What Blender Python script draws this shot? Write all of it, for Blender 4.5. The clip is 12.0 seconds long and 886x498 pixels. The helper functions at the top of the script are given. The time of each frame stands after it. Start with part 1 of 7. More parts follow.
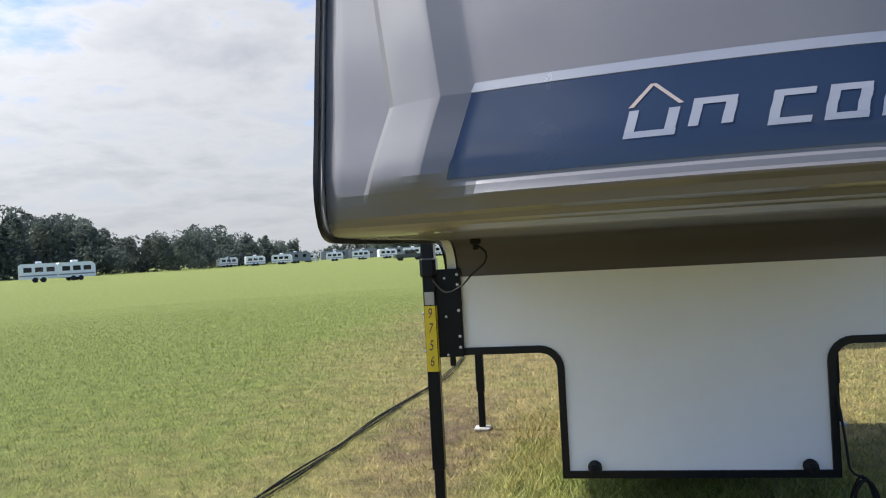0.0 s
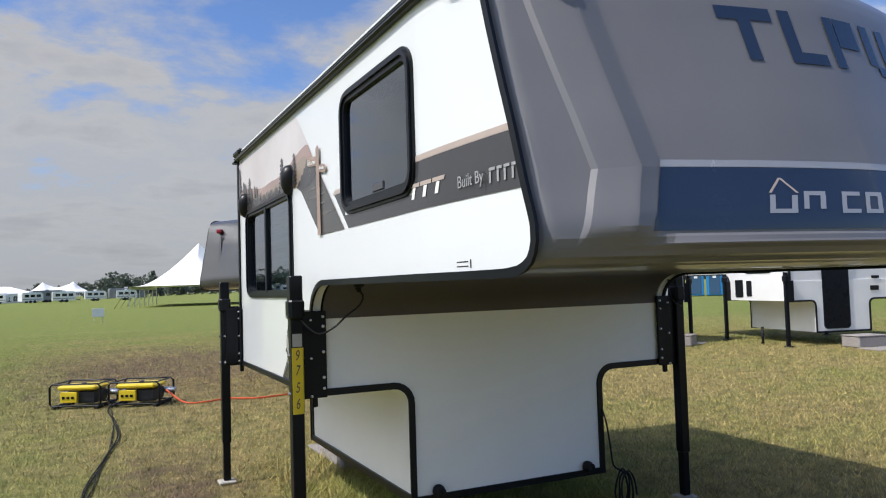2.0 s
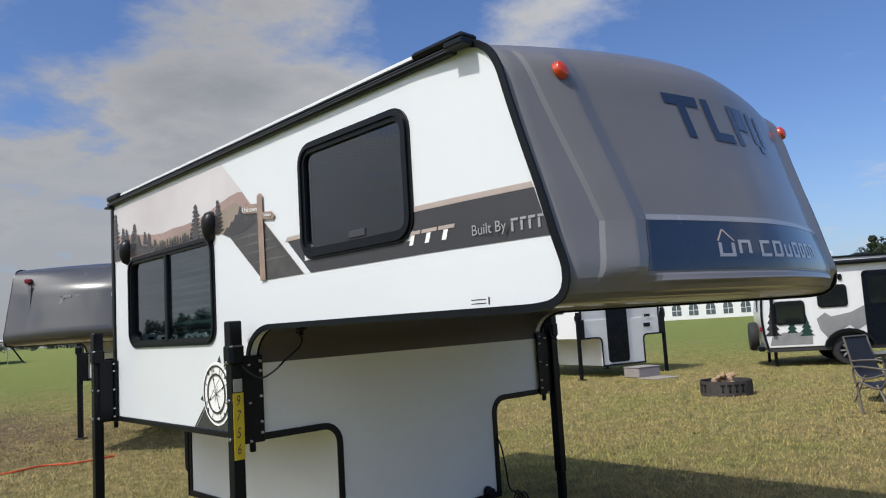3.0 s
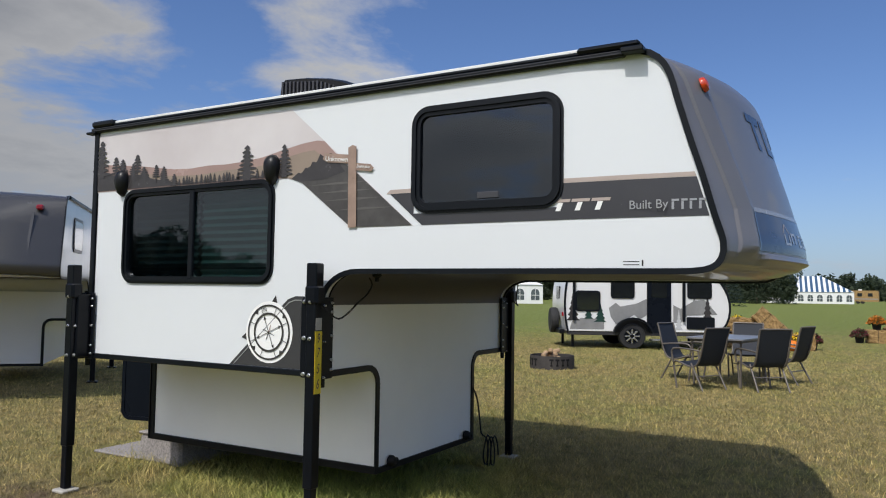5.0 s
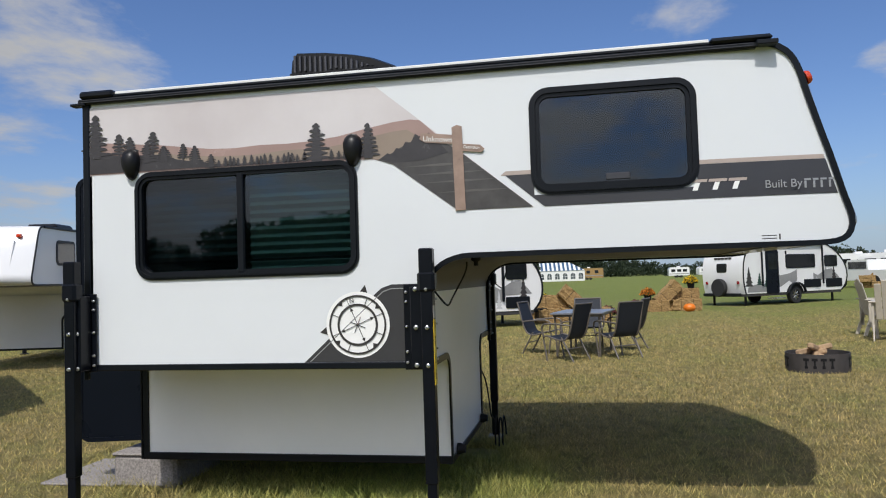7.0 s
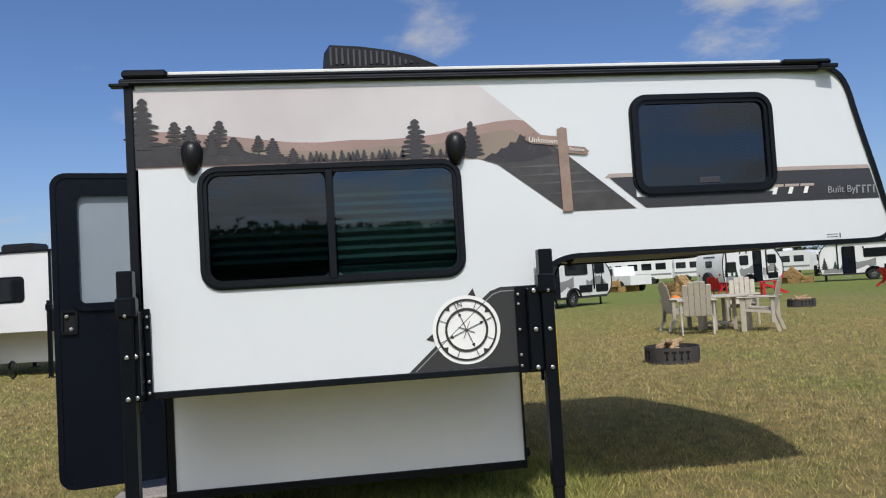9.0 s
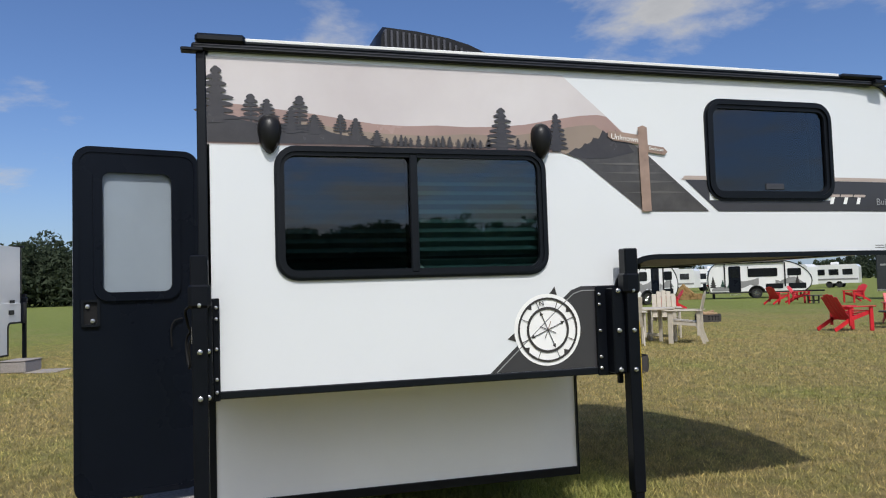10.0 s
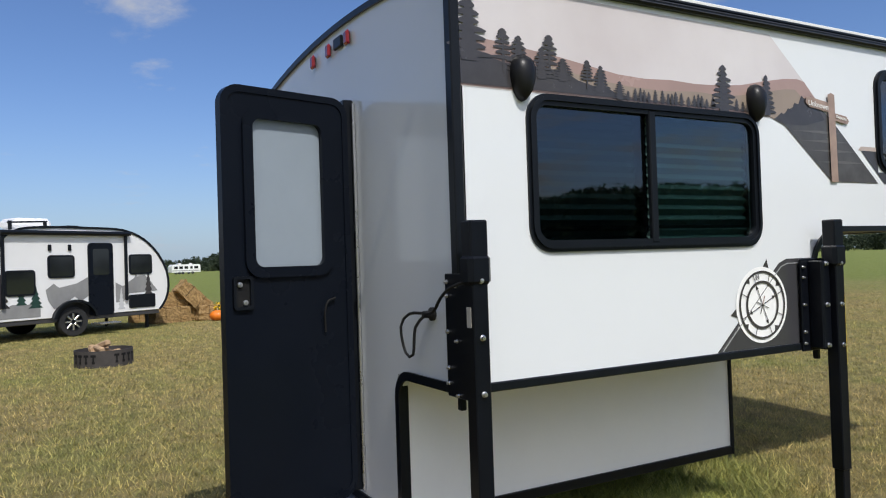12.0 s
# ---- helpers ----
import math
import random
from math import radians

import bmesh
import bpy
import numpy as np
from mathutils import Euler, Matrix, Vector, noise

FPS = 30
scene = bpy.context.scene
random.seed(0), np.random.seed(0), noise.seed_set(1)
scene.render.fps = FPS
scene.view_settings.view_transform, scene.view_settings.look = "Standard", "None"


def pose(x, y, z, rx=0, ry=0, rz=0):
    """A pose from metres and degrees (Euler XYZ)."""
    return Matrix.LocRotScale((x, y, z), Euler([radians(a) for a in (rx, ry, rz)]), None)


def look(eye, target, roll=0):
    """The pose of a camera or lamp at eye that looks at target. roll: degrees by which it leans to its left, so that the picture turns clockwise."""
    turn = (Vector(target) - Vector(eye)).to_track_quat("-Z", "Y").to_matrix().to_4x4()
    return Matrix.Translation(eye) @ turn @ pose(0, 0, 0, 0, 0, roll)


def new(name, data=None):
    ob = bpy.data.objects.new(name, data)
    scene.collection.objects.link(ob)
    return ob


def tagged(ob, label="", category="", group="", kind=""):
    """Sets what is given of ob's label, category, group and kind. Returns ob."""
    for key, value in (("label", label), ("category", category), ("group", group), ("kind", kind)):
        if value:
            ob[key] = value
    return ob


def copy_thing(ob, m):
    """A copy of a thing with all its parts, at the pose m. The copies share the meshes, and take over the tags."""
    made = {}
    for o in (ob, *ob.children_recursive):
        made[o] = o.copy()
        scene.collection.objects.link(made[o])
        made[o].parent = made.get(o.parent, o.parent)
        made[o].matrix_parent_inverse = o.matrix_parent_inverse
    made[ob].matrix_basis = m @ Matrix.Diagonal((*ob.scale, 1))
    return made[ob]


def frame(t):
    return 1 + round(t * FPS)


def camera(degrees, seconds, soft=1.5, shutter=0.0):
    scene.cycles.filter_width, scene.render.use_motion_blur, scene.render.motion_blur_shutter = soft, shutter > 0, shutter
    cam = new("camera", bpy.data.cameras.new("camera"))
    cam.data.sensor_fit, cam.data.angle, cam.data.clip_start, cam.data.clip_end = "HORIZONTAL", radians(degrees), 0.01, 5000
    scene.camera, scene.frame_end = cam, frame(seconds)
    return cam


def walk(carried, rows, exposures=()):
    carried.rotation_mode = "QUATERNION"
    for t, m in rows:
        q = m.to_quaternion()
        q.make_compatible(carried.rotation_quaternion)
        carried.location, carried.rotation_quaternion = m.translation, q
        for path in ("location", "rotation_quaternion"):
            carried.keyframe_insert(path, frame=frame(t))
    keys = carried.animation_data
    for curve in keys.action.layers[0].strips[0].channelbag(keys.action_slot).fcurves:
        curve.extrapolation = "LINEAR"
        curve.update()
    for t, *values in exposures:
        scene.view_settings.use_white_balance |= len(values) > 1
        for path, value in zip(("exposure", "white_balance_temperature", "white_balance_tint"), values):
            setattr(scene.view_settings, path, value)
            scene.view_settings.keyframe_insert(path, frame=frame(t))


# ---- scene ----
cam = camera(61.3, 12.0, soft=1.1)
METRES, EYE, TILT, LEAN, TURN = 10.769, 1.4, 0.0, 0.0, 9.5
ROWS = [
    (0.0, 0.0, 0.0, 0.0, 0.01, 0.1, 3.12),
    (0.5, -0.0396, -0.0002, 0.0009, -8.75, -0.96, 4.67),
    (1.0, -0.0762, 0.0075, 0.0052, -19.28, -0.51, 3.93),
    (1.5, -0.1151, 0.0102, 0.0071, -28.26, 1.79, 1.2),
    (2.0, -0.1513, 0.0216, 0.0018, -34.86, 2.73, 1.77),
    (2.5, -0.1892, 0.0359, 0.0024, -43.76, 5.68, 3.12),
    (4.5, -0.313, 0.1247, -0.0053, -66.92, 2.12, -0.05),
    (5.0, -0.3348, 0.163, -0.0054, -69.87, 3.31, -0.82),
    (5.5, -0.3507, 0.204, -0.0067, -73.42, 3.08, 0.09),
    (6.0, -0.3553, 0.2482, -0.0056, -78.21, 2.71, 0.59),
    (6.5, -0.3634, 0.2913, -0.0064, -83.65, 2.55, 1.12),
    (7.0, -0.3616, 0.3337, -0.007, -88.44, 2.35, 1.81),
    (9.0, -0.3303, 0.5004, -0.0051, -107.03, 2.61, 3.37),
    (9.5, -0.3079, 0.5369, -0.0062, -111.61, 2.87, 2.88),
    (10.0, -0.2821, 0.5754, -0.0074, -115.26, 2.98, 1.75),
    (10.5, -0.2543, 0.6097, -0.0074, -118.3, 2.55, 0.94),
    (11.0, -0.2209, 0.6386, -0.0055, -121.2, 1.91, 1.0),
    (11.5, -0.1915, 0.6702, -0.0046, -124.51, 1.33, 1.66),
    (12.0, -0.1592, 0.6938, -0.0044, -128.52, 0.89, 1.88),
]
walk(cam, [(t, pose(0, 0, EYE, TILT, LEAN, TURN) @ pose(METRES * x, METRES * y, METRES * z, 90 + pitch, roll, yaw)) for t, x, y, z, yaw, pitch, roll in ROWS],
     exposures=((0.0, 0.80), (1.0, 0.72), (1.5, 0.52), (2.5, 0.18), (4.3, -0.12), (9.0, -0.15), (12.0, -0.04)))

# ---- world, sun ----
world = bpy.data.worlds.new("world")
scene.world = world
world.use_nodes = True
SUN_TO = Vector((-0.75, 0.04, 1.0)).normalized()
SUN_EL, SUN_AZ = math.asin(SUN_TO.z), math.atan2(SUN_TO.x, SUN_TO.y)


def wire(tree, kind, **inputs):
    """A node of that kind; inputs by socket name (spaces as _) as values or sockets."""
    n = tree.nodes.new(kind)
    for key, value in inputs.items():
        sock = n.inputs[int(key[1:])] if key[0] == "i" and key[1:].isdigit() else n.inputs[key.replace("_", " ")]
        if isinstance(value, bpy.types.NodeSocket):
            tree.links.new(value, sock)
        else:
            sock.default_value = value
    return n


def maths(tree, op, a, b=0.0, clamp=False):
    n = wire(tree, "ShaderNodeMath", i0=a, i1=b)
    n.operation, n.use_clamp = op, clamp
    return n.outputs[0]


def ramp(tree, fac, stops):
    n = wire(tree, "ShaderNodeValToRGB", Fac=fac)
    els = n.color_ramp.elements
    while len(els) < len(stops):
        els.new(0.5)
    for el, (pos, col) in zip(els, stops):
        el.position = pos
        el.color = (*col, 1) if not isinstance(col, (int, float)) else (col, col, col, 1)
    return n.outputs["Color"]


def blend(tree, fac, a, b, mode="MIX"):
    n = wire(tree, "ShaderNodeMix")
    n.data_type, n.blend_type = "RGBA", mode
    for sock, value in ((n.inputs[0], fac), (n.inputs[6], a), (n.inputs[7], b)):
        if isinstance(value, bpy.types.NodeSocket):
            tree.links.new(value, sock)
        else:
            sock.default_value = value if isinstance(value, (int, float)) else (*value, 1)
    return n.outputs[2]


def build_sky():
    tr = world.node_tree
    tr.nodes.clear()
    sky = tr.nodes.new("ShaderNodeTexSky")
    sky.sky_type, sky.sun_disc = "NISHITA", False
    sky.sun_elevation, sky.sun_rotation = SUN_EL, SUN_AZ
    sky.air_density, sky.dust_density, sky.ozone_density = 1.0, 0.6, 2.2
    way = tr.nodes.new("ShaderNodeTexCoord").outputs["Generated"]
    sep = wire(tr, "ShaderNodeSeparateXYZ", Vector=way)
    up = maths(tr, "MAXIMUM", sep.outputs["Z"], 0.0)
    deep = maths(tr, "ADD", up, 0.17)
    flat = wire(tr, "ShaderNodeCombineXYZ", X=maths(tr, "DIVIDE", sep.outputs["X"], deep), Y=maths(tr, "DIVIDE", sep.outputs["Y"], deep), Z=0.0)
    big = wire(tr, "ShaderNodeTexNoise", Vector=flat.outputs[0], Scale=1.75, Detail=9.0, Roughness=0.60, Distortion=0.15)
    wide = wire(tr, "ShaderNodeTexNoise", Vector=flat.outputs[0], Scale=0.32, Detail=2.0, Roughness=0.5)
    # the sky clears towards +x
    bank = wire(tr, "ShaderNodeVectorMath", i0=way, i1=(-0.90, 0.35, 0.0))
    bank.operation = "DOT_PRODUCT"
    cover = maths(tr, "MULTIPLY_ADD", bank.outputs["Value"], 0.14)
    cover.node.inputs[2].default_value = 0.012
    # a low bank of overcast to the north
    north = maths(tr, "MULTIPLY", maths(tr, "SUBTRACT", sep.outputs["Y"], 0.50), 2.6, True)
    low = maths(tr, "MULTIPLY", north, maths(tr, "SUBTRACT", 1.0, maths(tr, "MULTIPLY", up, 2.7), True))
    dens = maths(tr, "ADD", maths(tr, "ADD", big.outputs["Fac"], cover), maths(tr, "MULTIPLY", maths(tr, "SUBTRACT", wide.outputs["Fac"], 0.5), 0.35))
    # fair-weather cumulus: (azimuth from +y, elevation, radius, weight), degrees
    for az, el, r, gain in ((30, 18, 12, 0.15), (53, 19, 9, 0.17), (75, 11, 6, 0.16), (123, 21, 9, 0.17), (99, 17, 4, 0.15), (112, 13, 4, 0.15)):
        c = math.cos(radians(el))
        near = wire(tr, "ShaderNodeVectorMath", i0=way, i1=(c * math.sin(radians(az)), c * math.cos(radians(az)), math.sin(radians(el))))
        near.operation = "DOT_PRODUCT"
        edge = math.cos(radians(r))
        lump = maths(tr, "MULTIPLY", maths(tr, "SUBTRACT", near.outputs["Value"], edge), 1.0 / (1.0 - edge), True)
        dens = maths(tr, "ADD", dens, maths(tr, "MULTIPLY", lump, gain))
    spread = maths(tr, "ADD", dens, maths(tr, "MULTIPLY", low, 0.36))
    thick = maths(tr, "MULTIPLY", maths(tr, "SUBTRACT", spread, 0.50), 6.0, True)
    soft = maths(tr, "POWER", thick, 1.3)
    shade = ramp(tr, maths(tr, "MULTIPLY", maths(tr, "SUBTRACT", dens, 0.50), 2.4, True), ((0.0, (0.92, 0.95, 1.0)), (0.20, (1.0, 1.0, 1.0)), (0.75, (0.70, 0.715, 0.745))))
    # the bank is a duller overcast
    dull = maths(tr, "MAXIMUM", maths(tr, "MULTIPLY", maths(tr, "ADD", bank.outputs["Value"], 0.25), 1.5, True), north)
    # forward-scatter glow of cloud and haze sunward, added out of view to fill shaded panels
    ahead = wire(tr, "ShaderNodeVectorMath", i0=way, i1=tuple(SUN_TO))
    ahead.operation = "DOT_PRODUCT"
    glow = maths(tr, "MULTIPLY_ADD", maths(tr, "POWER", maths(tr, "MAXIMUM", ahead.outputs["Value"], 0.0), 6.0), 8.5)
    glow.node.inputs[2].default_value = 1.0
    bright = wire(tr, "ShaderNodeCombineXYZ", X=glow, Y=glow, Z=glow).outputs[0]
    lit = blend(tr, 1.0, blend(tr, 1.0, shade, blend(tr, dull, (0.62, 0.62, 0.622), (0.41, 0.411, 0.416)), "MULTIPLY"), bright, "MULTIPLY")
    blue = blend(tr, 1.0, sky.outputs["Color"], (0.080, 0.095, 0.126), "MULTIPLY")
    haze = maths(tr, "POWER", maths(tr, "SUBTRACT", 1.0, maths(tr, "MULTIPLY", up, 3.2, True)), 3.0)
    mist = blend(tr, 1.0, blend(tr, dull, (0.38, 0.49, 0.64), (0.30, 0.315, 0.345)), bright, "MULTIPLY")
    col = blend(tr, maths(tr, "MULTIPLY", haze, 0.75), blend(tr, maths(tr, "MULTIPLY", soft, 0.93), blue, lit), mist)
    bg = wire(tr, "ShaderNodeBackground", Color=col, Strength=1.0)
    out = tr.nodes.new("ShaderNodeOutputWorld")
    tr.links.new(bg.outputs[0], out.inputs["Surface"])


build_sky()
sun = new("sun", bpy.data.lights.new("sun", "SUN"))
sun.data.energy, sun.data.angle, sun.data.color = 3.4, radians(0.6), (1.0, 0.965, 0.91)
sun.matrix_world = look(SUN_TO * 60, (0, 0, 0))


# ---- materials ----
def mat(name, col, rough=0.5, metal=0.0, var=0.08, scale=6.0, bump=0.0, bscale=120.0, coat=0.0, spec=0.5, col2=None, stain=0.0):
    """A surface with broad and fine variation of its colour and gloss, and fine relief."""
    m = bpy.data.materials.new(name)
    m.use_nodes = True
    tr = m.node_tree
    b = tr.nodes["Principled BSDF"]
    place = tr.nodes.new("ShaderNodeTexCoord").outputs["Object"]
    broad = wire(tr, "ShaderNodeTexNoise", Vector=place, Scale=scale, Detail=5.0, Roughness=0.6)
    fine = wire(tr, "ShaderNodeTexNoise", Vector=place, Scale=bscale, Detail=3.0, Roughness=0.6)
    lo = tuple(c * (1 - var) for c in col)
    hi = tuple(min(1.0, c * (1 + var)) for c in (col2 or col))
    mixed = blend(tr, ramp(tr, broad.outputs["Fac"], ((0.3, 0.0), (0.7, 1.0))), lo, hi)
    mixed = blend(tr, maths(tr, "MULTIPLY", fine.outputs["Fac"], var * 1.5), mixed, tuple(c * 0.7 for c in col))
    if stain:
        streak = wire(tr, "ShaderNodeTexNoise", Vector=wire(tr, "ShaderNodeMapping", Vector=place, Scale=(3.0, 3.0, 0.35)).outputs[0], Scale=2.2, Detail=6.0, Roughness=0.7)
        mixed = blend(tr, maths(tr, "MULTIPLY", ramp(tr, streak.outputs["Fac"], ((0.52, 0.0), (0.8, 1.0))), stain), mixed, (0.30, 0.27, 0.22))
    tr.links.new(mixed, b.inputs["Base Color"])
    tr.links.new(maths(tr, "MULTIPLY_ADD", broad.outputs["Fac"], 0.14), b.inputs["Roughness"])
    b.inputs["Roughness"].links[0].from_node.inputs[2].default_value = max(0.0, rough - 0.07)
    b.inputs["Metallic"].default_value, b.inputs["Coat Weight"].default_value = metal, coat
    b.inputs["Coat Roughness"].default_value = 0.05
    b.inputs["Specular IOR Level"].default_value = spec
    if bump:
        bp = wire(tr, "ShaderNodeBump", Height=fine.outputs["Fac"], Strength=bump, Distance=0.01)
        tr.links.new(bp.outputs[0], b.inputs["Normal"])
    return m


def tinted_glass(name, tint):
    m = bpy.data.materials.new(name)
    m.use_nodes = True
    tr = m.node_tree
    tr.nodes.clear()
    clear = wire(tr, "ShaderNodeBsdfTransparent", Color=(*tint, 1))
    gloss = wire(tr, "ShaderNodeBsdfGlossy", Color=(0.92, 0.95, 1.0, 1), Roughness=0.015)
    place = tr.nodes.new("ShaderNodeTexCoord").outputs["Object"]
    wave = wire(tr, "ShaderNodeTexNoise", Vector=place, Scale=2.0, Detail=1.0)
    bp = wire(tr, "ShaderNodeBump", Height=wave.outputs["Fac"], Strength=0.03, Distance=0.02)
    tr.links.new(bp.outputs[0], gloss.inputs["Normal"])
    fr = maths(tr, "MULTIPLY_ADD", maths(tr, "POWER", wire(tr, "ShaderNodeLayerWeight", Blend=0.5).outputs["Facing"], 3.2), 0.90)
    fr.node.inputs[2].default_value = 0.075
    mx = wire(tr, "ShaderNodeMixShader", Fac=fr, i1=clear.outputs[0], i2=gloss.outputs[0])
    out = wire(tr, "ShaderNodeOutputMaterial", Surface=mx.outputs[0])
    return m


M_WHITE = mat("white_gelcoat", (0.745, 0.765, 0.785), 0.16, var=0.012, scale=1.5, bump=0.006, bscale=30, coat=0.3)
M_WHITE2 = mat("white_panel", (0.88, 0.875, 0.855), 0.34, var=0.025, scale=2.0, bump=0.01, bscale=60)
M_CAP = mat("taupe_gelcoat", (0.168, 0.163, 0.170), 0.34, var=0.05, scale=2.0, bump=0.006, bscale=25, coat=0.38, spec=0.42)
M_SILVER = mat("silver_film", (0.42, 0.42, 0.43), 0.25, metal=0.35, var=0.03)
M_NAVY = mat("navy_film", (0.018, 0.032, 0.065), 0.25, var=0.06, scale=3, coat=0.3)
M_SOFFIT = mat("grey_soffit", (0.085, 0.074, 0.078), 0.5, var=0.08, scale=3, bump=0.02)
M_BLACK = mat("black_trim", (0.0052, 0.0068, 0.0100), 0.36, spec=0.28, var=0.15, bump=0.03, bscale=200)
M_RUBBER = mat("black_rubber", (0.0088, 0.0088, 0.0094), 0.65, spec=0.28, var=0.2, bump=0.05, bscale=150)
M_JACK = mat("black_powder_coat", (0.0050, 0.0062, 0.0095), 0.32, spec=0.2, var=0.15, bump=0.04, bscale=250)
M_DOOR = mat("black_door_skin", (0.0048, 0.0068, 0.0118), 0.28, spec=0.17, var=0.1, scale=2, bump=0.02, bscale=300)
M_STEEL = mat("zinc_steel", (0.62, 0.62, 0.62), 0.28, metal=0.9, var=0.1)
M_GREY = mat("grey_film", (0.050, 0.049, 0.054), 0.24, var=0.06, scale=4, coat=0.2)
M_SKYFILM = mat("beige_film", (0.60, 0.545, 0.545), 0.24, var=0.03, scale=1.3, coat=0.2, col2=(0.66, 0.62, 0.62))
M_MOUNT = mat("brown_film", (0.36, 0.245, 0.215), 0.25, var=0.10, scale=2.5, coat=0.2)
M_MOUNT2 = mat("dark_brown_film", (0.13, 0.09, 0.083), 0.25, var=0.12, scale=4, coat=0.2)
M_PINE = mat("charcoal_film", (0.050, 0.046, 0.048), 0.25, var=0.15, scale=12, coat=0.2)
M_MEADOW = mat("meadow_film", (0.078, 0.073, 0.070), 0.25, var=0.25, scale=9, coat=0.2)
M_STREAK = mat("meadow_light_film", (0.12, 0.112, 0.105), 0.25, var=0.1, coat=0.2)
M_TANHILL = mat("tan_film_hills", (0.30, 0.235, 0.185), 0.25, var=0.08, scale=3, coat=0.2)
M_POST = mat("wood_print", (0.33, 0.23, 0.18), 0.3, var=0.18, scale=14, coat=0.2)
M_TAN = mat("tan_film", (0.45, 0.37, 0.33), 0.3, var=0.05)
M_GLASS = tinted_glass("tinted_glass", (0.45, 0.56, 0.57))
M_GLASS_DEEP = tinted_glass("screened_glass", (0.30, 0.37, 0.39))
M_BLIND = mat("pleated_shade", (0.22, 0.27, 0.24), 0.8, var=0.05)
# near black: the darkness of the unlit room is in this colour
M_DARK = mat("unlit_room_black", (0.006, 0.0065, 0.007), 0.8, var=0.2)
M_FROST = mat("obscure_glass", (0.27, 0.315, 0.365), 0.22, var=0.04, scale=3, bump=0.03, bscale=500, coat=0.5)
M_AMBER = mat("amber_lens", (0.62, 0.055, 0.012), 0.15, var=0.1, coat=0.6)
M_RED = mat("red_lens", (0.26, 0.008, 0.016), 0.15, var=0.1, coat=0.6)
M_YELLOW = mat("yellow_tape", (0.75, 0.55, 0.02), 0.4, var=0.06, scale=20)
M_CONC = mat("speckled_carpet", (0.26, 0.235, 0.225), 0.95, var=0.35, scale=70, bump=0.5, bscale=160, col2=(0.36, 0.33, 0.31))
M_PAD = mat("weathered_pad", (0.42, 0.40, 0.36), 0.8, var=0.15, scale=12, bump=0.2)
M_ROOF = mat("roof_membrane", (0.78, 0.78, 0.76), 0.5, var=0.04, scale=3)
M_AC = mat("black_plastic", (0.0099, 0.0099, 0.0110), 0.36, spec=0.28, var=0.12, scale=5, bump=0.05, bscale=300)


